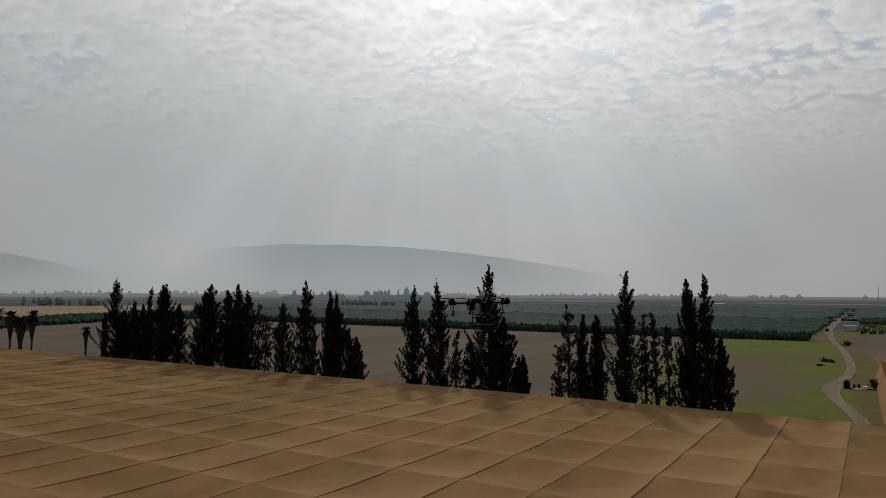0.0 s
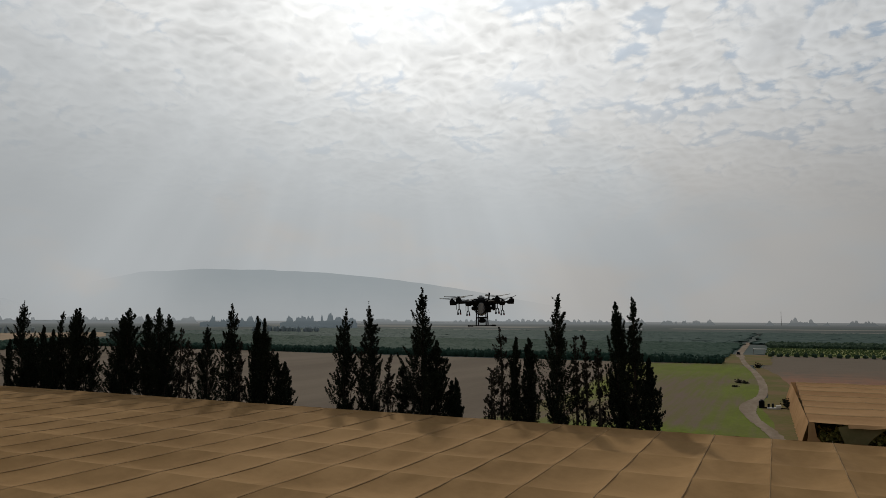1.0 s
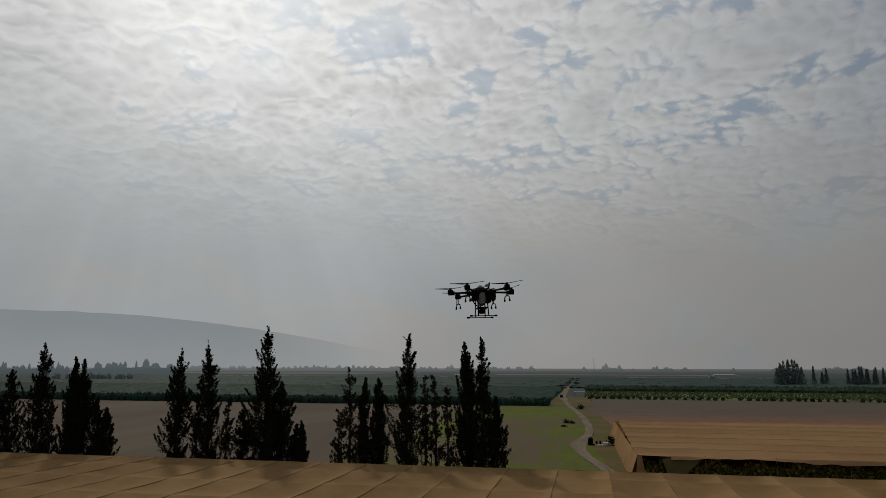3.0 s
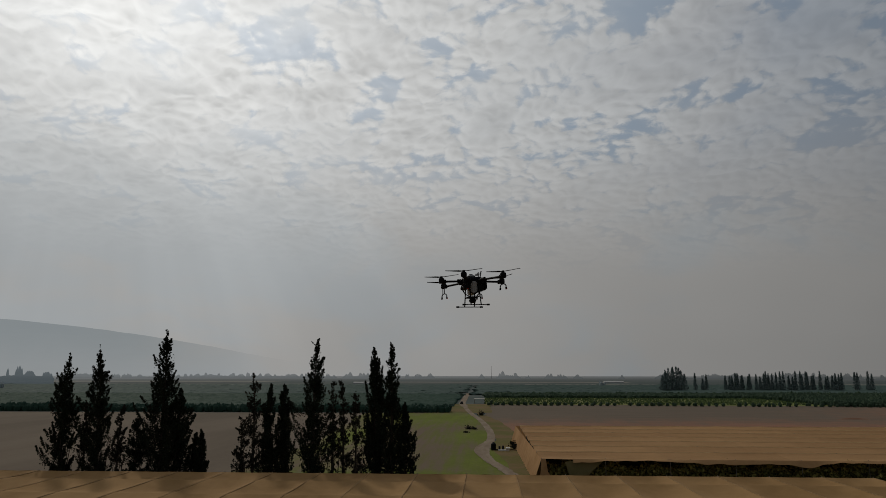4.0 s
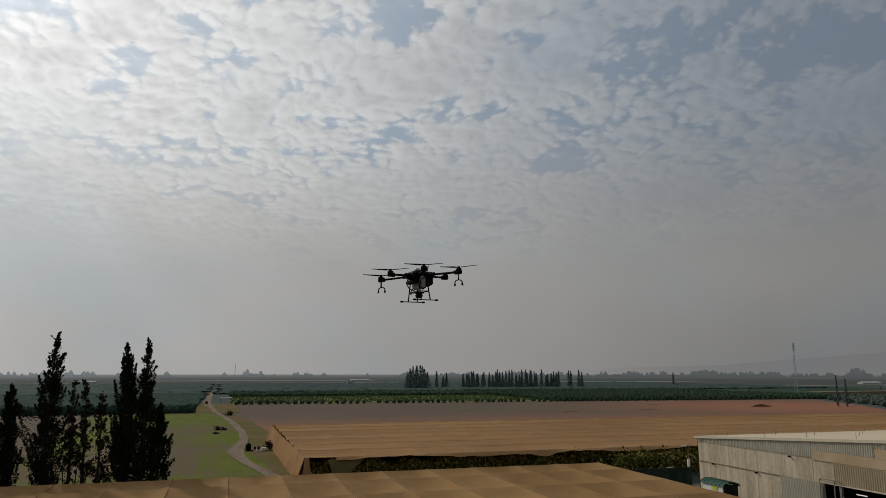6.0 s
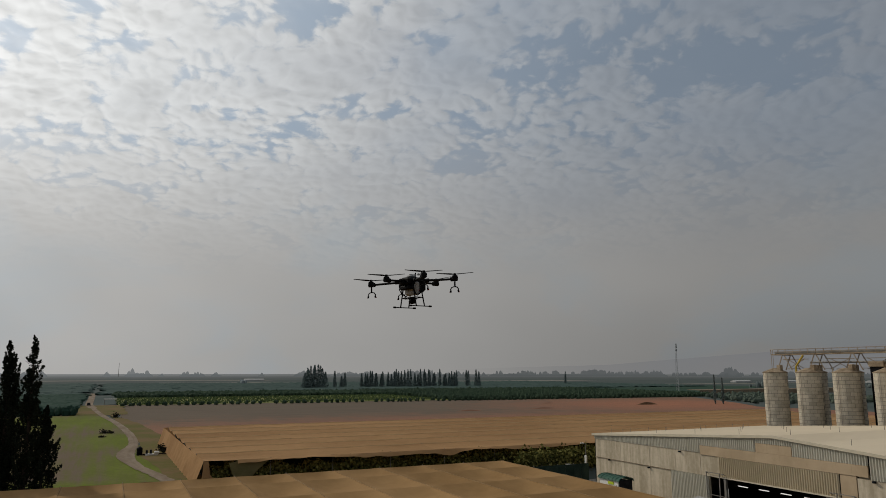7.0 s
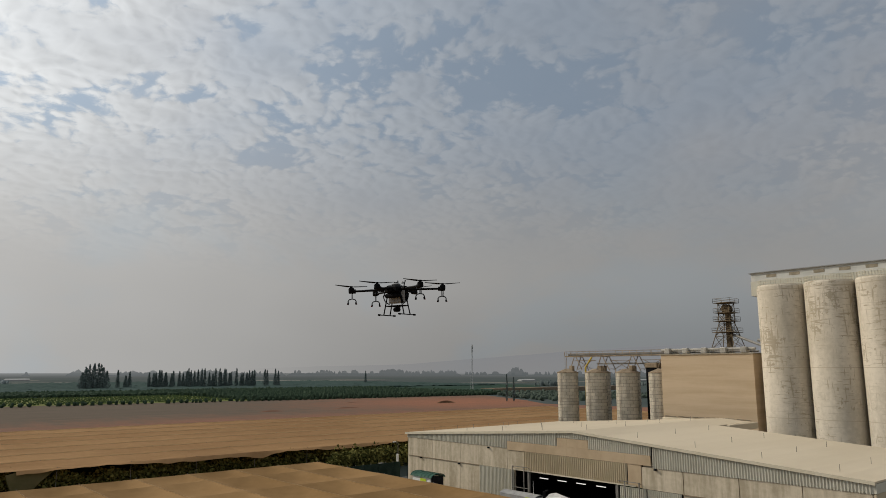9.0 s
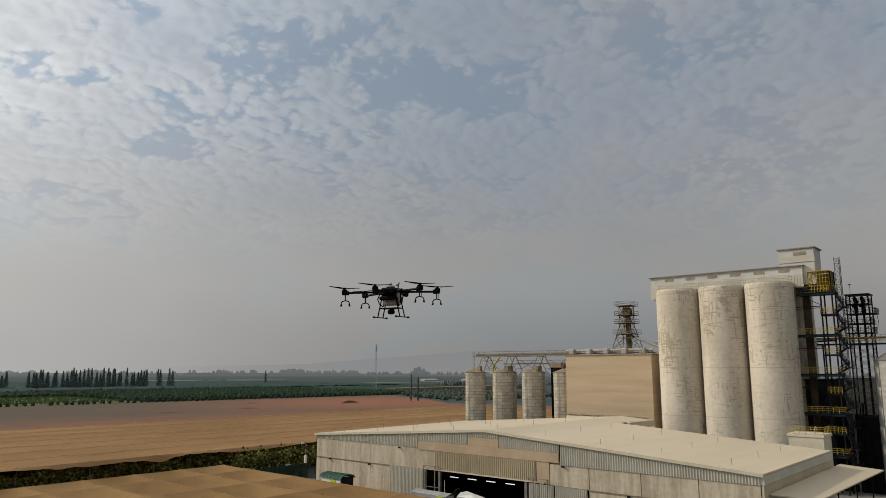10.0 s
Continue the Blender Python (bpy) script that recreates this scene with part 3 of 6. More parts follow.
patch("verge", [(-2, 126), (4, 128), (4, 215), (-2, 300), (-12, 360), (-7, 260), (-4, 215), (-6, 190), (-3, 160)], 0.15, VERGE, "dry yellow-green verge between track and net house", "grass", wobble=1.0)


def track():
    """A worn farm track through the given middles, with ragged edges."""
    mid = [(-1.0, 126), (-1.7, 134), (-2.9, 142.5), (-4.4, 151), (-6.6, 162), (-8.0, 175), (-8.2, 185), (-7.5, 196), (-6.0, 214), (-6.3, 246), (-9.4, 297), (-14.2, 346), (-17.2, 384), (-20.2, 430), (-22.6, 470), (-23.4, 560), (-24.5, 700)]
    rows = []
    for i in range(len(mid) - 1):
        p0, p1, p2, p3 = (Vector(mid[min(max(i + d, 0), len(mid) - 1)]) for d in (-1, 0, 1, 2))
        for j in range(12):
            t = j / 12
            c = 0.5 * (2 * p1 + (p2 - p0) * t + (2 * p0 - 5 * p1 + 4 * p2 - p3) * t * t + (3 * p1 - p0 - 3 * p2 + p3) * t ** 3)
            wd = 1.22 + 0.4 * math.exp(-((c.y - 186) / 14) ** 2) + (0.9 if c.y > 420 else 0.0)
            left = wd + 0.35 * noise.noise((c.y * 0.35, 1.0, 0)) + 0.8 * math.exp(-((c.y - 188) / 15) ** 2)
            right = wd + 0.35 * noise.noise((c.y * 0.35, 7.0, 0))
            rows.append([(c.x - left, c.y, 0.18), (c.x - 0.3 * left, c.y, 0.16), (c.x, c.y, 0.21), (c.x + 0.35 * right, c.y, 0.16), (c.x + right, c.y, 0.18)])
    return Shape().sheet(rows)


single("dirt_road", track(), DIRT, "winding pale dirt farm track", "road", kind="structure")
patch("pavement", [(52.6, -30), (72, -30), (72, 116), (92, 118), (92, 121.5), (52.6, 121.5)], -1.95, YARD, "grey concrete yard before the warehouse", "pavement", wobble=0.2)
patch("pavement", [(72, -39), (208, -39), (208, 121), (72, 121)], -1.97, YARD, "grey concrete ground round the silos", "pavement", wobble=0.2)


# ---- shade net houses ----
NX0, NDX, EDGE_SAG = -3.0, 7.6, 0.05
NET_Y = [34.8, 46.4, 58.0, 69.4, 80.8, 92.4, 104.0, 112.0]


def net_panel_shape(wide, deep, seed, sag_y=0.36, sag_x=0.14, nx=14, ny=16, taut=True):
    grid = []
    for j in range(ny + 1):
        v = j / ny
        row = []
        for i in range(nx + 1):
            u = i / nx
            soft = math.sin(math.pi * u) * math.sin(math.pi * v)
            z = -sag_y * 4 * v * (1 - v) * ((4 * u * (1 - u)) ** 0.85 if taut else 1.0) - sag_x * 4 * u * (1 - u)
            z -= EDGE_SAG * 4 * v * (1 - v) if taut else 0.0
            z += 0.17 * soft * noise.noise((u * 2.3 + seed * 7.1, v * 2.9, seed))
            z += 0.045 * soft ** 0.5 * noise.noise((u * 11.0 + v * 3.0, v * 2.2 + seed * 3.3, seed + 9))
            row.append((u * wide, v * deep, z))
        grid.append(row)
    return Shape().sheet(grid)


def net_house(name, at, xs, ys, z, material, label, cable_along, sag_y, sag_x):
    """A flat roof of sagging net panels on posts and cables."""
    house = thing(name, at, label, "net house")
    shapes = {}
    for i, (x0, x1) in enumerate(zip(xs, xs[1:])):
        for j, (y0, y1) in enumerate(zip(ys, ys[1:])):
            key = (round(x1 - x0, 2), round(y1 - y0, 2), (i * 5 + j * 3) % 11)
            if key not in shapes:
                shapes[key] = net_panel_shape(key[0], key[1], key[2], sag_y, sag_x, taut=cable_along).mesh("net_panel", material, smooth=True)
            ob = new("net_panel", shapes[key])
            ob.parent = house
            ob.location = Vector((x0, y0, z)) - house.location
    for k, x in enumerate(xs if cable_along else ()):
        pts, low = [], []
        for y0, y1 in zip(ys, ys[1:]):
            for j in range(6):
                v = j / 6
                y = y0 + (y1 - y0) * v
                dz = -EDGE_SAG * 4 * v * (1 - v)
                wave = 0.04 * noise.noise((x * 0.7, y * 0.22, 3.0))
                pts.append((x + wave, y, z + dz + 0.004))
                low.append((x + wave + 0.10, y, z + dz - 0.015))
        pts.append((x, ys[-1], z + 0.004))
        low.append((x + 0.12, ys[-1], z))
        part("seam", Shape().path(pts, 0.042, 8), RIB, house, "pale stitched seam")
        if k % 3 != 1:
            part("cable", Shape().path(low, 0.014, 5), CABLE, house, "dark cable along the net seam")
    if not cable_along:
        for y in ys[1:]:
            rows = [[], []]
            for x0, x1 in zip(xs, xs[1:]):
                for j in range(6):
                    u = j / 6
                    dip = -sag_x * 4 * u * (1 - u)
                    rows[0].append((x0 + (x1 - x0) * u, y, z + dip - 0.02))
                    rows[1].append((x0 + (x1 - x0) * u, y + 0.05, z + dip + 0.17 + 0.05 * noise.noise((x0 + u * 9, y, 1.0))))
            part("ridge_seam", Shape().sheet(rows), RIB, house, "upright pale seam where two net widths meet")
    return house


xs1 = [NX0 + NDX * k for k in range(-31, 8)]
house_a = net_house("shade_net_house", (-3, 70, 0), xs1, NET_Y, 4.05, NET, "large flat tan shade-net house roof with sagging panels", True, 0.76, 0.05)
# the part behind the camera
s = Shape()
for y0, y1 in zip((-36, -12, 11.5), (-12, 11.5, 34.8)):
    for x0, x1 in zip(xs1, xs1[1:]):
        s.sheet([[(x0, y0, 4.05), ((x0 + x1) / 2, y0, 3.9), (x1, y0, 4.05)], [(x0, (y0 + y1) / 2, 3.75), ((x0 + x1) / 2, (y0 + y1) / 2, 3.6), (x1, (y0 + y1) / 2, 3.75)], [(x0, y1, 4.05), ((x0 + x1) / 2, y1, 3.985), (x1, y1, 4.05)]])
tagged(part("net_roof", s, NET, house_a), kind="stuff")


def net_wall(p, q, top, foot, lean, seed, n=24):
    """A hanging side net with folds, from p to q, leaning outwards by lean at its foot."""
    (x0, y0), (x1, y1) = p, q
    d = Vector((x1 - x0, y1 - y0, 0)).normalized()
    o = Vector((d.y, -d.x, 0))
    grid = []
    for k in range(5):
        f = k / 4
        row = []
        for i in range(n + 1):
            g = i / n
            x, y = x0 + (x1 - x0) * g, y0 + (y1 - y0) * g
            fold = lean * f + 0.28 * f * noise.noise((g * n * 0.8, seed, f)) + 0.1 * math.sin(g * n * 2.1) * f
            droop = -0.05 * math.sin(math.pi * ((g * n / 4) % 1.0)) * (1 - f)
            row.append((x + o.x * fold, y + o.y * fold, top + (foot - top) * f + droop))
        grid.append(row)
    return Shape().sheet(grid)


part("side_net", net_wall((xs1[-1], 112), (xs1[0], 112), 4.05, 0.0, -0.5, 1, 300), NET, house_a)
part("side_net", net_wall((xs1[-1], -36), (xs1[-1], 112), 4.05, 0.0, 0.3, 2, 150), NET, house_a)
for k in range(0, len(xs1), 1):
    for y in (112.0,):
        part("post", Shape().tube((xs1[k], y - 0.05, 0), (xs1[k], y - 0.05, 4.2), 0.05, 6), POST, house_a)
for y in NET_Y[2:-1]:
    part("post", Shape().tube((xs1[-1] - 0.05, y, 0), (xs1[-1] - 0.05, y, 4.2), 0.05, 6), POST, house_a)

xs2 = [2.4 + 11.4 * k for k in range(0, 21)]
ys2 = [131.0, 142.4, 153.8, 165.2, 176.6, 188.0, 199.4, 210.8]
house_b = net_house("shade_net_house", (2.4, 131, 0), xs2, ys2, 4.3, NET_PALE, "pale tan shade-net house over dark crop rows, front net partly torn", False, 0.40, 0.10)
part("side_net", net_wall((2.4, 131), (1.2, 211), 4.3, 0.0, -1.4, 4, 60), NET_PALE, house_b, "draped side net leaning outwards")
part("side_net", net_wall((1.2, 211), (230.4, 211), 4.3, 0.0, -0.4, 5, 120), NET_PALE, house_b)
for x in xs2:
    for y in ys2:
        part("post", Shape().tube((x, y, 0), (x, y, 4.42), 0.045, 5), POST, house_b)


def front_flap():
    """The rolled front edge, hanging deeper in places."""
    grid = []
    for f in (0.0, 0.5, 1.0):
        row = []
        for i in range(0, 241):
            x = 8.0 + i * 0.35
            dip = 0.42 + 0.28 * math.sin(x * 0.19 + 1.0) + 0.25 * noise.noise((x * 0.4, 2, 0)) + (0.9 * math.exp(-((x - 49) / 3.5) ** 2))
            row.append((x, 130.9 - 0.5 * f * (1.2 - 0.2 * f) - 0.3 * f, 4.28 - dip * f))
        grid.append(row)
    return Shape().sheet(grid)


part("front_net", front_flap(), NET_PALE, house_b, "gathered front net hanging unevenly")
# the torn corner: two drapes with a dark gap between them
part("corner_drape", Shape().sheet([[(2.4, 131, 4.3), (3.2, 131, 4.2)], [(2.2, 130.4, 2.2), (3.5, 130.5, 2.0)], [(1.8, 129.9, 0), (5.2, 130.1, 0)]]), NET_PALE, house_b, smooth=True)
part("corner_drape", Shape().sheet([[(6.6, 130.9, 3.75), (9.2, 130.8, 4.2), (13.8, 130.9, 4.25)], [(7.0, 130.2, 2.2), (9.4, 129.9, 2.2), (11.4, 130.3, 2.4)], [(7.6, 129.9, 0.9), (8.9, 129.6, 0.5), (9.8, 130.0, 0.6)]]), mat("thin_net", (0.17, 0.15, 0.065), (0.23, 0.19, 0.09), 0.3, 2, 0.9, 0.1, through=0.4), house_b, "thin yellowish torn net drape", smooth=True)


def crop_rows():
    """Dark crop under the net: leaf clumps on the rows nearest the open front."""
    pts = []
    for y, n in ((132.4, 5200), (135.5, 2500), (139, 1500)):
        x = rng.uniform(4.0, 105.0, n)
        z = 3.9 * rng.beta(1.5, 1.2, n) * (0.86 + 0.14 * np.sin(x * 0.9)) * (0.9 + 0.1 * np.sin(x * 0.23))
        pts.append(np.stack([x, y + rng.normal(0, 0.55, n), z], 1))
    return leaf_shape(np.concatenate(pts), 0.34, rng)


single("crop_row", crop_rows(), CROP, "dark leafy crop rows standing under the net roof", "crop", kind="stuff")
# plain box, the shade deep in the crop put into its near-black colour
single("crop_row", Shape().box(4, 141, 0, 230, 209, 3.2), leaf_mat("deep_crop_shade", (0.010, 0.014, 0.008), (0.012, 0.016, 0.009)), "plain near-black box for the shade in the crop deep under the net roof", "crop", kind="stuff")


# ---- trees ----
def cypress(x, y, h, r, form, seed):
    """A windbreak tree of steep feathery plumes round one stem. form: spire, broad, sparse or column."""
    g = np.random.default_rng(seed)
    names = {"spire": "tall dark cypress tree with a pointed crown", "broad": "tall dark full-crowned windbreak tree", "sparse": "thin dark windbreak tree with gaps in its crown", "column": "slim dark column-shaped cypress tree"}
    tree = thing("windbreak_tree", (x, y, 0), names[form] + " in the row", "tree", "windbreak row")
    h0 = {"spire": 0.10, "broad": 0.13, "sparse": 0.18, "column": 0.07}[form]
    bend, lean = g.normal(0, 0.010 * h, 2), g.normal(0, 0.018 * h, 2)

    def axis(f):
        f = np.asarray(f, dtype=float)
        top = np.clip(f - 0.7, 0, 1) ** 2 * 8
        return np.stack([x + bend[0] * f * f + lean[0] * top, y + bend[1] * f * f + lean[1] * top, h * f], -1)

    def girth(f):
        u = np.clip((f - h0) / (1 - h0), 0, 1)
        foot = np.minimum(1.0, 0.50 + u * (1.75 if form == "spire" else 2.6))
        return {"spire": foot * (1 - u) ** 0.80 * 1.22, "broad": foot * (1 - u ** 2.3) ** 0.9, "sparse": foot * (1 - u) ** 0.55 * 0.95, "column": np.minimum(1.0, 0.75 + u * 2) * (1 - u ** 2.6) ** 0.85}[form] * r

    trunk = Shape()
    for f0, f1 in ((0, 0.25), (0.25, 0.5), (0.5, 0.75), (0.75, 0.97)):
        w0, w1 = 0.014 * h * (1 - f0) ** 0.8 + 0.03, 0.014 * h * (1 - f1) ** 0.8 + 0.03
        trunk.tube(axis(f0).tolist(), axis(f1).tolist(), w0, 6, w1, cap=False)
    for _ in range({"spire": 5, "broad": 5, "sparse": 3, "column": 2}[form]):
        az, f = g.uniform(0, 2 * math.pi), g.uniform(0.22, 0.4)
        spot, end = np.array([math.cos(az), math.sin(az), 0.0]), axis(f) + np.array([math.cos(az), math.sin(az), 0.0]) * r * g.uniform(0.3, 0.6)
        trunk.tube((axis(0) + spot * r * g.uniform(0.1, 0.45)).tolist(), end.tolist(), 0.11, 5, 0.05, cap=False)
    count = int({"spire": 10.5, "broad": 13, "sparse": 9.5, "column": 10}[form] * h)
    steep = {"spire": 1.15, "broad": 1.0, "sparse": 0.55, "column": 2.6}[form]
    lobes = g.uniform(0.42, 1.32, (11, 7))
    pts = []
    for b in range(count):
        f = h0 + (1 - h0) * (1 - (1 - g.uniform()) ** (0.72 if form in ("spire", "sparse") else 0.95))
        az = g.uniform(0, 2 * math.pi)
        lobe = lobes[int(min(f, 0.999) * 11), int(az / 6.2832 * 7) % 7]
        reach = float(girth(f)) * lobe * (g.uniform(0.35, 0.9) if g.uniform() < 0.64 else g.uniform(0.9, 1.55)) + 0.12
        if f < h0 + 0.22 and g.uniform() < 0.38:
            continue
        if form == "sparse" and noise.noise((f * h * 0.4, math.cos(az) * 1.2, math.sin(az) * 1.2 + seed)) < -0.12 and f < 0.9:
            continue
        rise = reach * steep * g.uniform(0.5, 1.3) + 0.25
        root = axis(max(0.02, f - rise / h))
        out = np.array([math.cos(az), math.sin(az), 0.0])
        tip = axis(f) + out * reach
        if b % 2 == 0 and reach > 0.5:
            trunk.tube(root.tolist(), (root + (tip - root) * 0.92).tolist(), 0.05, 3, 0.015, cap=False)
        n = int((9 + 20 * math.hypot(reach, rise)) * (0.72 if form == "sparse" else 1.0))
        t = g.uniform(0.22, 1.0, n) ** 0.75
        arc = root + (tip - root) * t[:, None] + out * (reach * 0.16 * np.sin(math.pi * t))[:, None]
        wide = (0.10 + 0.13 * min(1.6, reach)) * (1.12 - t)
        pts.append(arc + g.normal(size=(n, 3)) * wide[:, None] * np.array([1, 1, 1.25]))
    nc = int({"spire": 40, "broad": 55, "sparse": 12, "column": 80}[form] * h * (0.4 + 0.25 * r))
    fc = h0 + (0.93 - h0) * g.uniform(size=nc) ** 1.1
    pts.append(axis(fc) + g.normal(size=(nc, 3)) * (girth(fc) * (0.36 if form == "column" else 0.30))[:, None] * np.array([1, 1, 0.6]))
    nt = int(30 * h / 20)
    ft = g.uniform(0.84, 1.0, nt)
    pts.append(axis(ft) + g.normal(0, 1, (nt, 3)) * (0.04 + 0.9 * (1.0 - ft))[:, None] * np.array([1, 1, 0.4]))
    for k in range(5 if form in ("spire", "sparse") else 2):
        f, az = g.uniform(0.72, 0.95), g.uniform(0, 2 * math.pi)
        n, ln = 16, g.uniform(0.5, 1.25)
        t = np.linspace(0.2, 1, n)
        pts.append(axis(f) + np.stack([math.cos(az) * ln * t, math.sin(az) * ln * t, ln * 0.55 * t * t], 1) + g.normal(0, 0.05, (n, 3)))
    pts = np.concatenate(pts)
    pts = pts[(pts[:, 2] > 0.3) & (pts[:, 2] < h + 0.25)]
    part("trunk", trunk, BARK, tree)
    part("crown", leaf_shape(pts, 0.160, g), LEAF_DRY if form == "sparse" else LEAF, tree)
    return tree


ROW = [
    (-187.4, 15.0, 1.1, "column"), (-182.8, 25.3, 4.6, "spire"), (-177.8, 16.0, 2.9, "broad"), (-174.6, 18.8, 2.7, "broad"), (-170.0, 17.8, 2.5, "broad"), (-166.9, 22.6, 2.7, "spire"), (-163.4, 23.2, 2.9, "broad"), (-159.6, 23.3, 3.2, "broad"), (-156.0, 18.2, 3.0, "broad"),
    (-145.6, 21.6, 4.3, "broad"), (-142.4, 23.2, 4.0, "broad"), (-137.5, 21.8, 3.6, "broad"), (-132.6, 23.2, 3.0, "broad"), (-129.6, 21.7, 3.4, "broad"), (-126.6, 18.6, 2.4, "sparse"), (-122.6, 16.5, 2.8, "sparse"), (-118.3, 19.3, 3.4, "spire"), (-111.3, 24.2, 3.4, "spire"), (-107.8, 16.2, 1.7, "sparse"), (-104.4, 21.3, 2.0, "column"), (-101.2, 20.9, 2.0, "column"), (-98.2, 13.5, 2.0, "broad"), (-96.4, 11.6, 2.1, "broad"),
    (-80.6, 22.9, 3.4, "spire"), (-77.4, 15.0, 2.0, "sparse"), (-74.4, 24.3, 3.2, "spire"), (-70.8, 14.0, 1.8, "sparse"), (-68.1, 11.8, 2.0, "broad"), (-63.0, 27.0, 4.6, "spire"), (-60.5, 16.9, 2.6, "broad"), (-57.4, 9.4, 1.8, "broad"), (-56.0, 10.0, 1.1, "column"),
    (-49.6, 11.4, 2.0, "sparse"), (-47.0, 19.4, 2.9, "sparse"), (-44.8, 17.9, 1.5, "column"), (-42.3, 17.6, 1.8, "column"), (-36.7, 25.4, 3.6, "spire"), (-33.6, 18.3, 2.1, "sparse"), (-31.6, 18.3, 1.8, "sparse"), (-29.4, 16.6, 1.9, "sparse"), (-26.4, 23.9, 2.3, "column"), (-23.3, 24.8, 2.9, "spire"), (-21.2, 14.5, 2.0, "broad"),
]
for i, (x, h, r, form) in enumerate(ROW):
    cypress(x, 121.0 + 0.9 * math.sin(i * 2.4), h, r, form, 100 + i)


def palm(x, y, h, seed, reach=1.0):
    g = np.random.default_rng(seed)
    tree = thing("palm_tree", (x, y, 0), "dark palm tree with a shaggy skirt of dead fronds", "tree", "palms by the net house")
    part("trunk", Shape().tube((x, y, 0), (x + 0.2, y, h * 0.82), 0.32, 8, 0.24), BARK, tree)
    part("skirt", Shape().lathe([(0.4, h * 0.36), (0.9 * reach, h * 0.55), (1.5 * reach, h * 0.74), (0.8 * reach, h * 0.82)], 10, (x, y, 0)), BARK, tree, "hanging skirt of dead fronds")
    s = Shape()
    c = Vector((x + 0.2, y, h * 0.84))
    for k in range(60):
        az, rise = g.uniform(0, 2 * math.pi), g.uniform(-0.9, 1.5)
        d = Vector((math.cos(az), math.sin(az), rise)).normalized()
        side = Vector((-math.sin(az), math.cos(az), 0))
        ln = g.uniform(2.3, 3.8) * reach
        rows = []
        for f in (0.1, 0.4, 0.75, 1.0):
            m = c + d * ln * f - Vector((0, 0, 0.6 * f * f))
            wd = 0.5 * reach * (0.15 + math.sin(math.pi * min(1, f * 0.97)))
            rows.append([m - side * wd - Vector((0, 0, wd * 0.3)), m, m + side * wd - Vector((0, 0, wd * 0.3))])
        s.sheet(rows)
    part("crown", s, LEAF, tree)


for i, (x, h) in enumerate(((-247, 16.5), (-241, 15.5), (-237, 12.5), (-232.5, 13.5), (-228, 16.0), (-201.2, 11.6))):
    palm(x, 121 + (i % 3) * 1.5, h, 300 + i, 0.55 if h < 12 else 0.9)


def blob_field(rows, g, tall, wide):
    """Tree crowns as rough clumps, many to one mesh."""
    base = np.array([(0, 0, 1.0), (0.9, 0, 0.45), (0.28, 0.86, 0.45), (-0.73, 0.53, 0.45), (-0.73, -0.53, 0.45), (0.28, -0.86, 0.45), (0.75, 0.5, -0.6), (-0.3, 0.9, -0.6), (-0.95, 0, -0.6), (-0.3, -0.9, -0.6), (0.75, -0.5, -0.6), (0, 0, -0.85)])
    tri = [(0, 1, 2), (0, 2, 3), (0, 3, 4), (0, 4, 5), (0, 5, 1), (1, 6, 2), (2, 6, 7), (2, 7, 3), (3, 7, 8), (3, 8, 4), (4, 8, 9), (4, 9, 5), (5, 9, 10), (5, 10, 1), (1, 10, 6), (6, 11, 7), (7, 11, 8), (8, 11, 9), (9, 11, 10), (10, 11, 6)]
    p = np.asarray(rows, dtype=float)
    n = len(p)
    v = base[None] * g.uniform(0.65, 1.3, (n, 12, 1))
    v = v * np.stack([wide * g.uniform(0.75, 1.25, n), wide * g.uniform(0.75, 1.25, n), tall * 0.55 * g.uniform(0.7, 1.2, n)], 1)[:, None]
    v += p[:, None] + np.array([0, 0, tall * 0.45])
    s = Shape()
    s.v = v.reshape(-1, 3).tolist()
    s.f = (np.array(tri)[None] + (np.arange(n) * 12)[:, None, None]).reshape(-1, 3).tolist()
    return s


def orchard(label, x0, x1, y0, y1, dx, dy, tall, wide, material, seed, slant=0.0, skip=None, rough=1):
    g = np.random.default_rng(seed)
    rows = []
    y = y0
    while y < y1:
        x = x0 + g.uniform(0, dx)
        while x < x1:
            yy = y + (x - x0) * slant
            if (skip is None or not skip(x, yy)) and g.uniform() > 0.04:
                for _ in range(rough):
                    rows.append((x + g.normal(0, 0.5 * wide if rough > 1 else 0.3), yy + g.normal(0, 0.5), g.normal(0, 0.12 * tall if rough > 1 else 0.1)))
            x += dx * g.uniform(0.85, 1.15)
        y += dy
    single("orchard", blob_field(rows, g, tall, wide), material, label, "orchard", kind="stuff")


orchard("dense dark green orchard rows behind the ploughed field", -500, -26, 358, 372, 1.5, 4.5, 3.4, 1.2, ORCHARD_W, 11, rough=2)
orchard("dense dark green orchard rows behind the ploughed field", -700, -29, 377, 640, 3.2, 5.0, 1.7, 4.2, ORCHARD_W, 12, skip=lambda x, y: x < -500 - (y - 400) * 0.9)
orchard("dark green orchard strip between brown field and stubble", -720, -400, 120, 420, 3.4, 6.0, 3.4, 2.2, ORCHARD_W, 19, skip=lambda x, y: not (-78 < x + 372 + (y - 120) * 0.45 < 0))
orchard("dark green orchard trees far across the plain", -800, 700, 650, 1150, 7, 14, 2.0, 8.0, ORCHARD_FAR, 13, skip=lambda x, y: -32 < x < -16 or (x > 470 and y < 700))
orchard("row of round dark green orchard trees along the field edge", -8, 400, 441, 445, 4.2, 9, 2.3, 0.95, ORCHARD, 14, slant=-0.05, rough=3)
orchard("rows of light green young orchard trees", -8, 210, 456, 560, 1.2, 11.5, 1.0, 0.6, ORCHARD_LIGHT, 15)
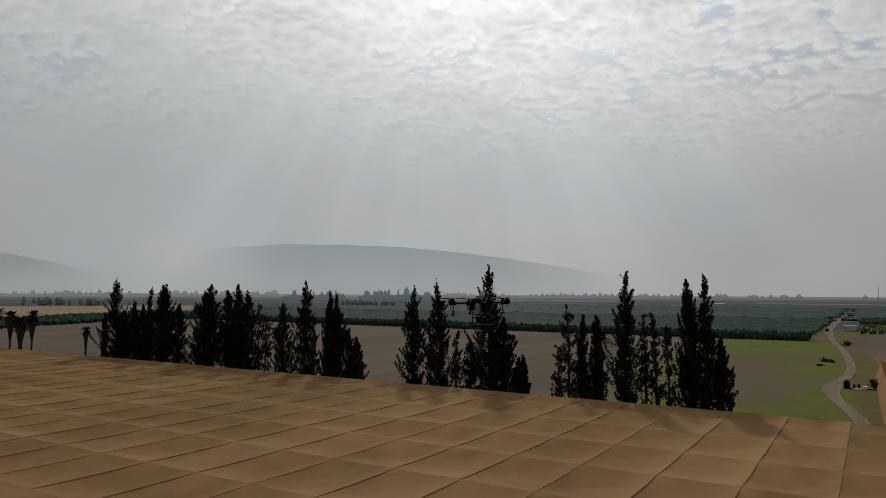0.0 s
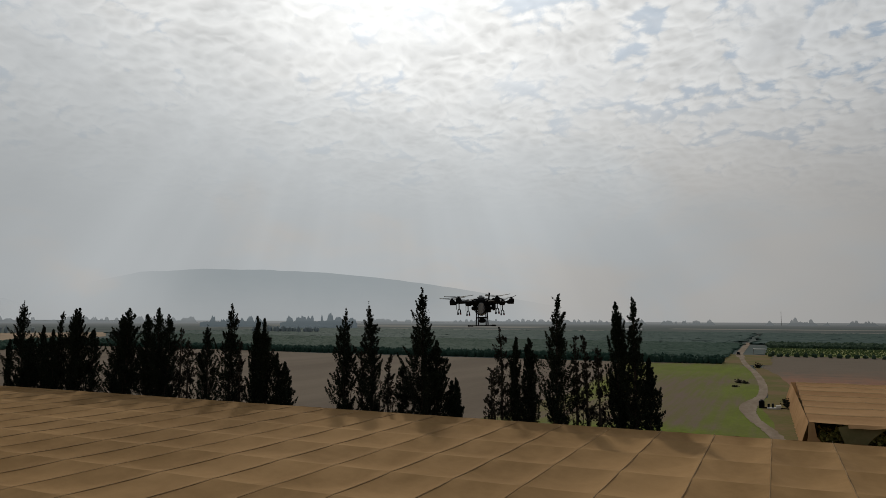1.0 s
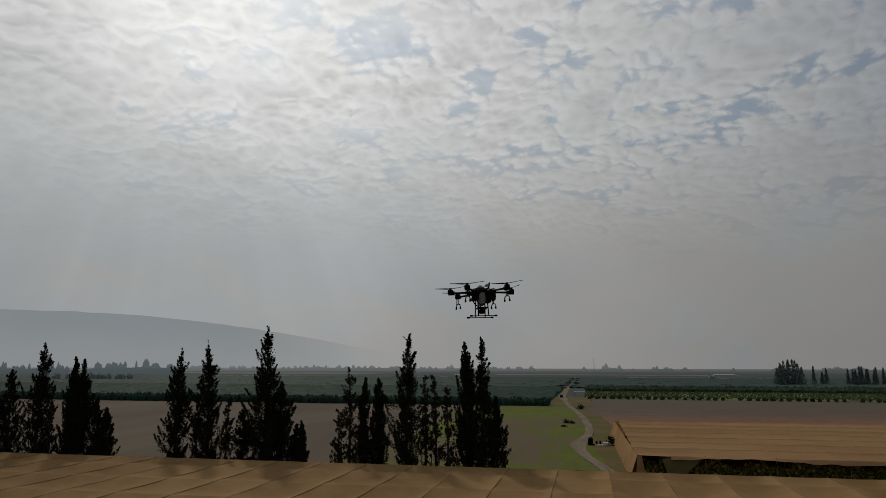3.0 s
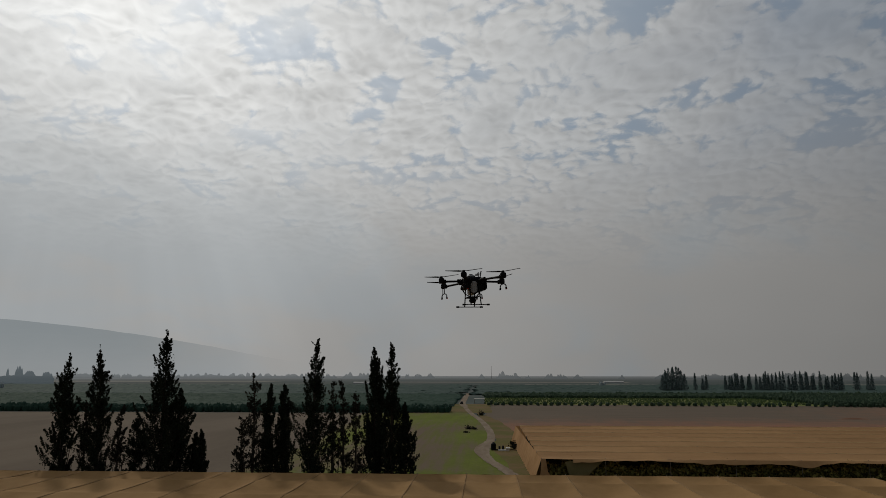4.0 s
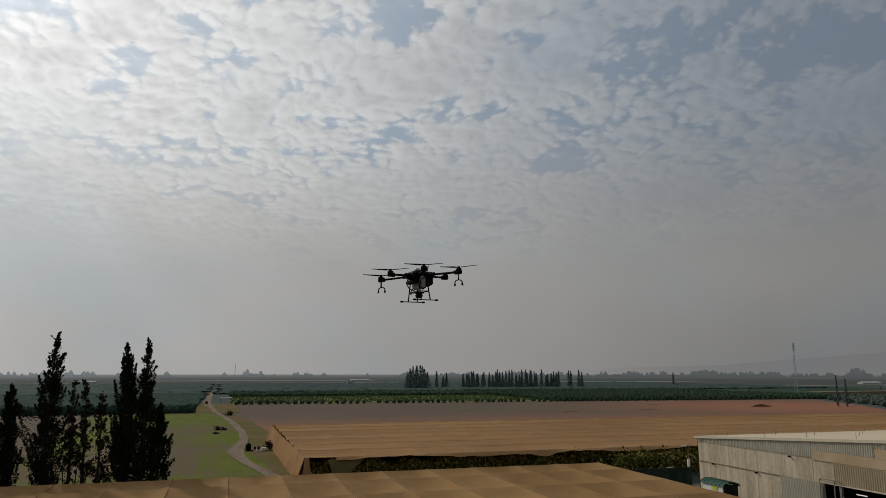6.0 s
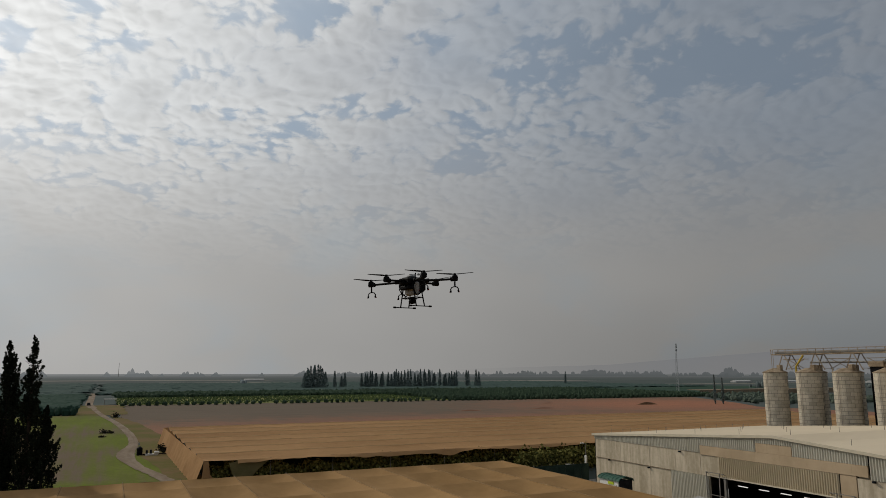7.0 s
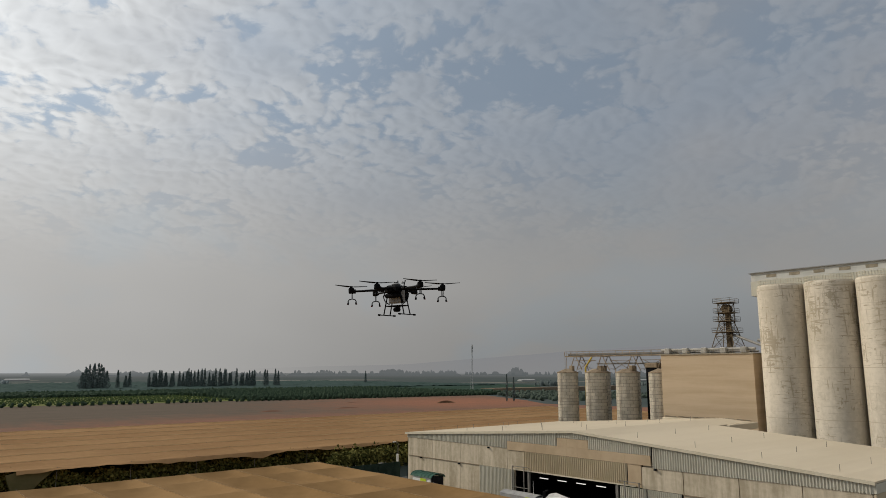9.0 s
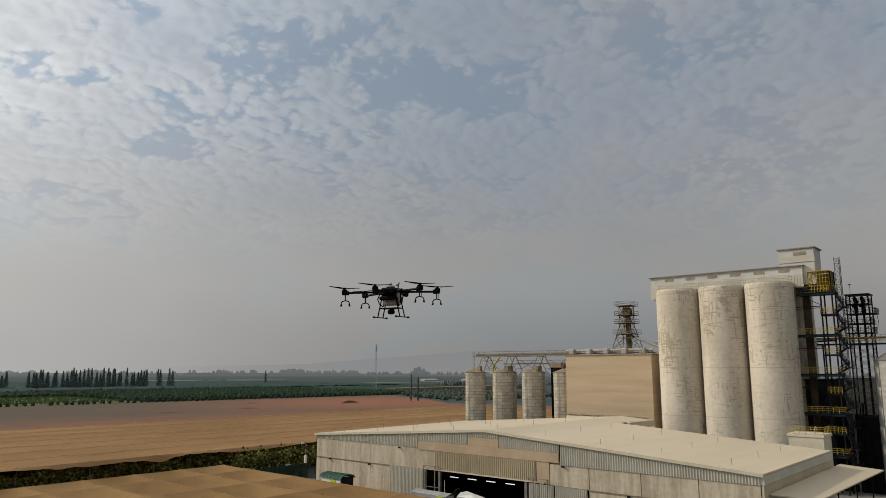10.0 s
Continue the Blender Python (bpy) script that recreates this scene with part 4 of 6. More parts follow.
orchard("dense dark green orchard behind the red field", 200, 420, 440, 640, 1.7, 6.0, 3.2, 1.35, ORCHARD, 16, slant=-0.08, rough=2)
orchard("mixed dark green orchard trees across the plain", -8, 470, 570, 650, 2.6, 7, 3.0, 1.9, ORCHARD, 17, skip=lambda x, y: x > 200 and y < 640)
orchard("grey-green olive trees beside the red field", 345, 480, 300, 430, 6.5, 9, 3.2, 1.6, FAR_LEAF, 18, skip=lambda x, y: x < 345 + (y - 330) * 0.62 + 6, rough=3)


def far_cypress(x, y, h, r, seed, group, foot=0.02):
    g = np.random.default_rng(seed)
    tree = thing("far_cypress", (x, y, 0), "slim dark cypress tree far across the plain", "tree", group)
    n = 420
    f = g.uniform(foot, 1, n)
    ang = g.uniform(0, 2 * math.pi, n)
    rad = r * (np.minimum(1, f * 6) * (1 - f) ** 0.85 + 0.05) * np.sqrt(g.uniform(0.1, 1, n))
    pts = np.stack([x + rad * np.cos(ang), y + rad * np.sin(ang), f * h], 1)
    part("trunk", Shape().tube((x, y, 0), (x, y, h * 0.8), 0.25, 5, 0.08), BARK, tree)
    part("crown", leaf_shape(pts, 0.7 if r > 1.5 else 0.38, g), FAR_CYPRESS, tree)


g0 = np.random.default_rng(40)
for i in range(10):
    far_cypress(183.0 + i * 2.5 + g0.normal(0, 0.6), 780 + g0.normal(0, 4), (16, 20, 22, 24, 25, 25, 26, 25, 22, 18)[i] + 1.5 * g0.uniform(), 5.0, 400 + i, "cypress clump in the orchard", 0.02)
for i, (x, h) in enumerate(((222, 19.5), (230, 14), (234, 18))):
    far_cypress(x, 795, h, 3.0, 420 + i, "far cypress row")
for i in range(34):
    x = 255 + i * 3.3 + (4 if i > 8 else 0) + (5 if i > 17 else 0) + (5 if i > 26 else 0)
    far_cypress(x, 796 + g0.normal(0, 3), 15 + 7 * g0.uniform(), 2.7, 430 + i, "far cypress row")
for i, (x, h) in enumerate(((392, 21), (395, 20), (406, 21.5), (410, 19))):
    far_cypress(x, 796, h, 3.0, 470 + i, "far cypress row")
far_cypress(614, 900, 19, 2.4, 480, "lone far cypress")
far_cypress(324.0, 327, 17.5, 1.15, 481, "pair of cypresses by the olive trees")
far_cypress(327.4, 324, 15.5, 1.2, 482, "pair of cypresses by the olive trees")

# ---- warehouse ----
FX, YL, YR, YM = 72.0, 114.2, 32.0, 73.1


def roof_z(y):
    return 7.55 + (10.4 - 7.55) * (1 - abs(y - YM) / (YL - YM))


def corrugated(y0, y1, z0, z1, x=FX, pitch=0.37, deep=0.13):
    """Upright corrugated sheet facing -x. z0, z1: heights, numbers or functions of y."""
    lo = z0 if callable(z0) else (lambda y: z0)
    hi = z1 if callable(z1) else (lambda y: z1)
    n = max(1, int(round((y1 - y0) / pitch)))
    bottom, top = [], []
    for i in range(n):
        for f, d in ((0.0, 0.0), (0.3, 0.0), (0.5, -deep), (0.8, -deep)):
            y = y0 + (y1 - y0) * (i + f) / n
            bottom.append((x + d, y, lo(y)))
            top.append((x + d, y, hi(y)))
    bottom.append((x, y1, lo(y1)))
    top.append((x, y1, hi(y1)))
    return Shape().sheet([bottom, top])


wh = thing("warehouse", (FX, YM, -1.96), "wide low-gabled warehouse with concrete walls, corrugated gable and cream roof", "warehouse")


def wall_slab(y0, y1, z0, z1, x0=FX, t=0.25):
    return Shape().box(x0, y0, z0, x0 + t, y1, z1)


# precast panels in two courses with open joints
for y0, y1 in ((106.8, 114.2), (99.1, 106.7), (93.9, 99.0)):
    part("wall_panel", wall_slab(y0, y1, -2, 3.42), CONC, wh)
for y0, y1 in ((106.8, 114.2), (99.1, 106.7), (93.0, 99.0), (87.4, 92.9), (83.6, 87.3)):
    part("wall_panel", wall_slab(y0, y1, 3.48, 6.85), CONC, wh)
for y0, y1 in ((32.0, 39.5), (39.6, 47.2), (47.3, 55.0)):
    part("wall_panel", wall_slab(y0, y1, -2, 3.35), CONC, wh)
for y0, y1 in ((32.0, 39.5), (39.6, 47.2), (47.3, 54.9), (55.0, 61.3)):
    part("wall_panel", wall_slab(y0, y1, 3.42, 6.35), CONC, wh)
part("wall_panel", wall_slab(85.7, 93.8, -2, 3.42, FX + 0.1), CONC, wh)
for y0, y1 in ((83.6, 114.1), (32.1, 61.2)):
    part("joint_fill", Shape().box(FX + 0.16, y0, 3.5, FX + 0.22, y1, 6.8), STAIN, wh)
for y0, y1 in ((94.0, 114.1), (32.1, 54.9)):
    part("joint_fill", Shape().box(FX + 0.16, y0, -1.9, FX + 0.22, y1, 3.3), STAIN, wh)
# near-black sheet standing in for the shade behind the walls
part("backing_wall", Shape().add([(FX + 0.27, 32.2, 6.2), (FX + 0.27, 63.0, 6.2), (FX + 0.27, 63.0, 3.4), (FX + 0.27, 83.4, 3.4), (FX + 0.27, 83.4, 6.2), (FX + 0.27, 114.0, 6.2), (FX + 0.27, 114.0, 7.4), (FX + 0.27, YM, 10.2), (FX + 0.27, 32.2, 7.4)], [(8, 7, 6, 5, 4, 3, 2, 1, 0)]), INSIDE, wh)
part("gable_sheet", corrugated(87.35, YL, 6.86, roof_z, FX - 0.02), CORR, wh, "pale corrugated gable sheeting")
part("gable_sheet", corrugated(76.6, 87.25, 8.02, roof_z, FX - 0.02), CORR, wh)
part("gable_sheet", corrugated(59.7, 70.4, 8.02, roof_z, FX - 0.02), CORR, wh)
part("gable_sheet", corrugated(YR, 59.5, 6.36, roof_z, FX - 0.02), CORR, wh)
part("gable_sheet", corrugated(70.5, 76.5, 9.32, roof_z, FX - 0.02), CORR, wh)
for k in range(13):
    y0 = 59.75 + k * 2.115
    part("fascia_panel", Shape().box(FX - 0.14, y0, 6.62, FX + 0.1, y0 + 2.10, 8.0), TAN, wh)
for k in range(3):
    part("fascia_panel", Shape().box(FX - 0.08, 70.5 + k * 2.0, 8.02, FX + 0.1, 72.48 + k * 2.0, 9.3), TAN, wh)
part("header_sheet", corrugated(63.7, 83.5, 3.72, 6.6, FX - 0.10), CORR_TAN, wh, "tan corrugated sheet above the doorway")
part("door_track", Shape().box(FX - 0.34, 62.2, 3.55, FX - 0.12, 86.0, 3.72), TRIM, wh, "sliding door track")
for y0, y1 in ((87.6, 93.8), (85.7, 87.55)):
    part("sliding_door", corrugated(y0, y1, -1.85, 3.5, FX - 0.16, 0.33), CORR, wh, "pale corrugated sliding door leaf")
for y0, y1 in ((60.6, 64.9), (55.2, 60.4)):
    part("sliding_door", corrugated(y0, y1, -1.85, 3.42, FX - 0.16, 0.33), CORR, wh, "pale corrugated sliding door leaf")
part("wall_strip", Shape().box(FX - 0.05, 61.4, 3.5, FX + 0.2, 63.6, 6.6), TAN, wh)
for y in (85.6, 63.75, 61.4, 83.0):
    part("frame_post", Shape().box(FX - 0.75, y - 0.06, -1.95, FX - 0.63, y + 0.06, 4.25), SHEET_DARK, wh)
for y0, y1 in ((82.2, 85.66), (61.35, 64.8)):
    for z in (0.9, 4.15):
        part("frame_rail", Shape().box(FX - 0.75, y0, z, FX - 0.63, y1, z + 0.09), SHEET_DARK, wh)
    for y in (y0, y1):
        part("frame_stay", Shape().tube((FX - 0.7, y, 4.2), (FX - 0.1, y, 3.9), 0.05, 4), SHEET_DARK, wh)
part("door_jamb", Shape().box(FX - 0.12, 82.35, -1.95, FX + 0.25, 82.75, 3.6), SHEET_DARK, wh)
part("door_jamb", Shape().box(FX - 0.12, 65.3, -1.95, FX + 0.25, 65.75, 3.6), SHEET_DARK, wh)
for y in (99.05, 106.75, 92.95):
    part("joint_strip", Shape().box(FX - 0.03, y - 0.06, -1.95, FX + 0.006, y + 0.06, 6.85), CONC, wh)
s = Shape().path([(FX - 0.12, 114.0, 3.47), (FX - 0.12, 94, 3.45)], 0.06, 6)
part("wall_pipe", s, RUST, wh)
part("wall_pipe", Shape().path([(FX - 0.12, 55.0, 3.38), (FX - 0.12, 32.4, 3.38)], 0.06, 6), RUST, wh)
for y, z in ((109.8, 3.3), (99.1, 3.2), (91.6, 6.6), (59.0, 6.2), (49.0, 3.2)):
    part("wall_lamp", Shape().soft_box(FX - 0.45, y - 0.16, z - 0.12, FX - 0.03, y + 0.16, z + 0.12, 0.04), DARK, wh)
# side wall, far wall and back
for k, (z0, z1, x_in) in enumerate(((-2, 4.9, 0.0), (4.95, 6.35, -0.08), (6.4, 7.45, -0.16))):
    part("side_wall", Shape().box(FX, YR - 0.2 + x_in, z0, 105, YR + 0.1, z1), CORR_TAN if k == 1 else CORR, wh)
part("side_wall", Shape().box(FX, YL - 0.2, -2, 118, YL, 7.5), CONC, wh)
part("back_wall", Shape().box(104.8, YR, -2, 105, 67, 7.4), CONC, wh)
part("back_wall", Shape().box(117.8, 67, -2, 118, YL, 7.4), CONC, wh)


def roof_half(y0, y1, x1, name):
    """A gently sloped roof slab with shallow ribs, thick at its edges."""
    over = 0.35
    e0, e1 = (y0 - over if y0 < YM - 1 and y0 < 40 else y0), (y1 + over if y1 > 100 else y1)
    rows = []
    for i in range(2):
        x = (FX - over, x1)[i]
        rows.append([(x, e0 + (e1 - e0) * j / 40, roof_z(min(max(e0 + (e1 - e0) * j / 40, YR), YL)) + 0.14 + (0.03 if j % 4 == 0 else 0)) for j in range(41)])
    s = Shape().sheet([rows[0], rows[1]])
    low = [[(p[0], p[1], p[2] - 0.22) for p in row] for row in rows]
    s.sheet([low[1], low[0]])
    s.sheet([low[0], rows[0]])
    s.sheet([rows[1], low[1]])
    s.sheet([[low[0][0], low[1][0]], [rows[0][0], rows[1][0]]])
    s.sheet([[rows[0][-1], rows[1][-1]], [low[0][-1], low[1][-1]]])
    return part(name, s.weld(), ROOF, wh, "cream painted low-slope roof")


roof_half(YR, 67.0, 105.3, "roof")
roof_half(67.0, YM, 118.3, "roof")
roof_half(YM, YL, 118.3, "roof")
part("verge_trim", Shape().add([(FX - 0.42, YR - 0.4, 7.35), (FX - 0.42, YM, 10.22), (FX - 0.42, YL + 0.4, 7.35), (FX - 0.42, YL + 0.4, 7.75), (FX - 0.42, YM, 10.62), (FX - 0.42, YR - 0.4, 7.75)], [(0, 5, 4, 1), (1, 4, 3, 2)]), TRIM, wh)
part("roof_step", Shape().soft_box(108, 66.2, 8.9, 119, 69.0, 10.1, 0.1), ROOF, wh)
part("rear_parapet", Shape().box(117.6, 67.5, 9.0, 118.4, 85.8, 10.15), TRIM, wh)
for i in range(4):
    for j in range(9):
        x, y = 75.5 + i * 10.5, 36.5 + j * 9.2
        if x < 104 or y > 68:
            part("roof_stub", Shape().tube((x, y, roof_z(y)), (x, y, roof_z(y) + 0.95), 0.035, 5), POST, wh)
for k in range(9):
    x = 76 + k * 4.6
    part("roof_stub", Shape().tube((x, YL - 0.1, 7.6), (x, YL - 0.1, 8.5), 0.03, 5), POST, wh)
# the hall behind the doorway, its shade painted near black, and its lamp tubes
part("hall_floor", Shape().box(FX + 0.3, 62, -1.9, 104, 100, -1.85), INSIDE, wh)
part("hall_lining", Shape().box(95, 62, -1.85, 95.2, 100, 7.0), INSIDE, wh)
for k in range(4):
    y = 82.0 - k * 3.75
    part("lamp_tube", Shape().box(FX + 2.0, y - 1.75, 2.35 + 0.02 * k, FX + 2.1, y, 2.47 + 0.02 * k), TUBE, wh, "lit fluorescent tube in the dark hall")

canopy = thing("canopy", (92, 29, -1.96), "long cream lean-to canopy along the warehouse side", "canopy")
part("roof_sheet", Shape().add([(73.5, 31.6, 5.3), (110, 31.6, 5.3), (112, 26.0, 4.65), (76.5, 27.0, 4.65), (73.5, 31.6, 5.16), (110, 31.6, 5.16), (112, 26.0, 4.5), (76.5, 27.0, 4.5)], [(0, 3, 2, 1), (4, 5, 6, 7), (0, 4, 7, 3), (3, 7, 6, 2), (2, 6, 5, 1)]), ROOF, canopy)
for x in (77.5, 88, 99, 110):
    part("post", Shape().tube((x, 27.4, -2), (x, 27.4, 4.6), 0.09, 6), DARK, canopy)

# ---- yard ----
booth = thing("yard_booth", (66.5, 100.5, -1.95), "small white booth with a rounded green roof by the warehouse", "booth")
part("body", Shape().soft_box(65.2, 99.2, -1.94, 67.9, 104.2, 1.3, 0.05), WHITE, booth)
arc = [(math.cos(math.pi * k / 8), math.sin(math.pi * k / 8)) for k in range(9)]
part("roof", Shape().sheet([[(66.55 - 1.6 * c, y, 1.28 + 0.7 * q) for c, q in arc] for y in (98.7, 100.2, 101.7, 103.1, 104.5)]), GREEN, booth, "rounded green roof", smooth=True)
for k in range(7):
    y = 98.75 + k * 0.95
    part("roof_rib", Shape().path([(66.55 - 1.63 * c, y, 1.3 + 0.72 * q) for c, q in arc], 0.035, 4), GREEN, booth)
# solid dark slab standing in for the shade inside the open end
part("dark_end", Shape().box(65.3, 98.8, -1.9, 67.8, 99.15, 1.5), DARK, booth, "dark slab for the shade in the open end")
part("sign_panel", Shape().box(65.12, 100.4, 0.6, 65.18, 101.9, 1.05), LIME, booth, "lime green panel")

lamp_post = thing("lamp_post", (73.7, 119.5, -1.95), "thin metal lamp post beside the warehouse corner", "lamp post")
part("pole", Shape().tube((73.7, 119.5, -1.95), (73.7, 119.5, 5.2), 0.09, 8, 0.06), POST, lamp_post)
part("arm", Shape().path([(73.7, 119.5, 5.15), (73.3, 119.9, 5.35)], 0.04, 5), POST, lamp_post)
part("lamp_head", Shape().soft_box(72.75, 119.7, 5.28, 73.5, 120.15, 5.42, 0.04), WHITE, lamp_post)
part("meter_box", Shape().soft_box(73.45, 119.3, 1.5, 73.85, 119.7, 3.0, 0.04), WHITE, lamp_post)

FENCE = mat("dark_green_sheet", (0.016, 0.030, 0.024), (0.032, 0.052, 0.042), 0.5, 4, 0.6, 0.03)
fence = thing("yard_fence", (66, 118, -1.95), "green sheet fence closing the yard", "fence")
for k in range(9):
    x = 57.0 + k * 1.8
    part("fence_panel", Shape().box(x, 118.0 + 0.02 * (k % 2), -1.85, x + 1.76, 118.05 + 0.02 * (k % 2), 1.7), FENCE, fence)
    part("post", Shape().box(x - 0.05, 118.06, -1.95, x + 0.05, 118.14, 1.9), POST, fence)

for i, (x, y, sx, sy, h, col) in enumerate(((57, 119.3, 1.4, 1.0, 1.0, WHITE), (62, 119.0, 1.1, 1.1, 1.3, SHEET), (66, 119.2, 1.2, 1.0, 1.1, WHITE), (69, 119.0, 0.9, 0.9, 1.5, SHEET_DARK))):
    c = thing("yard_crate", (x, y, -1.95), "pale stacked storage crate in the yard corner", "crate", "crates by the fence")
    part("box", Shape().soft_box(x, y, -1.94, x + sx, y + sy, h, 0.04), col, c)
    part("lid", Shape().soft_box(x - 0.03, y - 0.03, h + 0.003, x + sx + 0.03, y + sy + 0.03, h + 0.08, 0.02), col, c)

bush = leaf_shape(np.concatenate([np.random.default_rng(5).normal(size=(900, 3)) * (2.2, 0.7, 1.0) + (x, 126.5, 1.4) for x in (66, 70, 75, 80, 86)]), 0.36, np.random.default_rng(6))
single("yard_shrub", bush, CROP, "dark leafy shrubs behind the yard fence", "shrub", kind="stuff")

# a covered lorry before the doorway
lorry = thing("lorry", (65.5, 76, -1.95), "grey covered lorry parked before the warehouse doorway", "lorry")
part("trailer_body", Shape().soft_box(64.2, 74.6, -0.85, 66.7, 81.6, 1.25, 0.06), GREY, lorry)
part("tarpaulin", Shape().sheet([[(64.15 + 2.6 * u, y, 1.26 + 0.34 * math.sin(math.pi * u) + 0.06 * noise.noise((u * 3, y, 0))) for u in (0, 0.2, 0.4, 0.6, 0.8, 1)] for y in (74.5, 75.9, 77.4, 78.9, 80.4, 81.7)]), GREY, lorry, "sagging grey tarpaulin", smooth=True)
part("cab", Shape().soft_box(64.25, 68.8, -1.2, 66.65, 72.6, 1.55, 0.12), GREY, lorry, "pale cab")
part("wind_deflector", Shape().add([(64.4, 72.6, 1.56), (66.5, 72.6, 1.56), (66.4, 69.0, 1.56), (64.5, 69.0, 1.56), (64.7, 72.1, 2.15), (66.2, 72.1, 2.15), (65.0, 70.4, 1.95), (65.9, 70.4, 1.95)], [(0, 4, 5, 1), (4, 6, 7, 5), (6, 3, 2, 7), (0, 3, 6, 4), (1, 5, 7, 2)]), WHITE, lorry)
part("exhaust_stack", Shape().tube((65.2, 73.5, -1.0), (65.2, 73.5, 2.25), 0.22, 8).path([(65.2, 73.5, 2.2), (65.2, 73.1, 2.42), (65.2, 72.7, 2.5)], 0.12, 6), BLACK, lorry, "black air intake and exhaust stack")
part("aerial", Shape().tube((65.2, 75.6, 1.3), (65.2, 75.6, 3.5), 0.03, 5), WHITE, lorry)
part("chassis", Shape().box(64.9, 69.2, -1.3, 66.0, 81.4, -0.86), BLACK, lorry)
part("side_panel", Shape().box(64.1, 74.9, 0.8, 64.17, 76.2, 1.24), LIME, lorry, "lime green panel")
for y in (70.4, 75.6, 80.2, 81.2):
    for x in (64.3, 66.35):
        part("wheel", Shape().tube((x, y, -1.43), (x + 0.3, y, -1.43), 0.5, 14), BLACK, lorry)


# ---- storage block, silos and towers ----
block = thing("storage_block", (133, 80, -1.96), "tall windowless tan plastered storage block with roof machinery", "building")
part("body", Shape().box(126, 69.5, -1.96, 141, 90.6, 23.2), BOXWALL, block)
part("coping", Shape().box(125.8, 69.3, 23.2, 141.2, 90.8, 23.45), STAIN, block)
part("roof_pipe", Shape().tube((127.2, 69.5, 24.3), (127.2, 91.0, 24.3), 0.3, 8), SHEET, block, "long galvanised conveyor tube")
part("roof_pipe", Shape().tube((128.6, 69.5, 23.8), (128.6, 90.0, 23.8), 0.22, 8), SHEET_DARK, block)
for k in range(5):
    y = 71 + k * 4.4
    part("roof_fan", Shape().soft_box(126.3, y, 23.46, 128.0, y + 1.3, 24.7, 0.12), SHEET, block, "galvanised roof machine")
s = Shape()
for k in range(11):
    y = 69.6 + k * 2.1
    s.tube((126.1, y, 23.4), (126.1, y, 24.4), 0.025, 4)
s.tube((126.1, 69.6, 24.4), (126.1, 90.6, 24.4), 0.025, 4).tube((126.1, 69.6, 23.9), (126.1, 90.6, 23.9), 0.02, 4)
part("roof_rail", s, RUST, block)
for k in range(6):
    part("wall_ledge", Shape().tube((125.9, 71 + k * 3.3, 9.9 + 0.1 * math.sin(k)), (125.9, 73.8 + k * 3.3, 9.95), 0.08, 4), STAIN, block)

annex = thing("conveyor_bridge", (135, 68, 0), "rusty conveyor bridge between storage block and silos", "conveyor")
part("deck", Shape().box(131, 64.5, 23.4, 133, 69.3, 23.7), RUST, annex)
s = Shape()
for z in (24.2, 25.0):
    s.tube((131, 64.5, z), (131, 69.3, z), 0.05, 4).tube((133, 64.5, z), (133, 69.3, z), 0.05, 4)
for k in range(5):
    s.tube((131, 64.5 + k * 1.2, 23.7), (131, 64.5 + k * 1.2, 25.0), 0.05, 4)
part("rail", s, RUST, annex)
part("trough", Shape().tube((132, 64, 24.6), (132, 71, 26.2), 0.35, 8), SHEET, annex)

TOWER_RUST = mat("brown_rusty_steel", (0.115, 0.085, 0.055), (0.23, 0.175, 0.11), 0.6, 4, 0.85, 0.1)
tower = thing("elevator_tower", (148, 86.5, -1.96), "rusty lattice elevator tower with small platforms", "tower")
tx, ty = 148.0, 85.6
s = Shape()
for dx in (-1.5, 1.5):
    for dy in (-1.5, 1.5):
        s.tube((tx + dx * 1.9, ty + dy * 1.9, -1.96), (tx + dx * 1.9, ty + dy * 1.9, 25), 0.1, 4)
        s.tube((tx + dx * 1.9, ty + dy * 1.9, 25), (tx + dx * 0.9, ty + dy * 0.9, 31), 0.1, 4)
        s.tube((tx + dx * 0.9, ty + dy * 0.9, 31), (tx + dx * 0.9, ty + dy * 0.9, 36), 0.09, 4)
part("leg_frame", s, TOWER_RUST, tower)
s = Shape()
for z0, z1, w0, w1 in ((25, 28, 2.8, 2.1), (28, 31, 2.1, 1.4), (31, 33.5, 1.4, 1.4), (33.5, 36, 1.4, 1.4)):
    for a, b in (((-1, -1), (1, -1)), ((1, -1), (1, 1)), ((1, 1), (-1, 1)), ((-1, 1), (-1, -1))):
        s.tube((tx + a[0] * w0, ty + a[1] * w0, z0), (tx + b[0] * w1, ty + b[1] * w1, z1), 0.06, 4)
        s.tube((tx + b[0] * w0, ty + b[1] * w0, z0), (tx + a[0] * w1, ty + a[1] * w1, z1), 0.06, 4)
        s.tube((tx + a[0] * w0, ty + a[1] * w0, z0), (tx + b[0] * w0, ty + b[1] * w0, z0), 0.06, 4)
part("bracing", s, TOWER_RUST, tower)
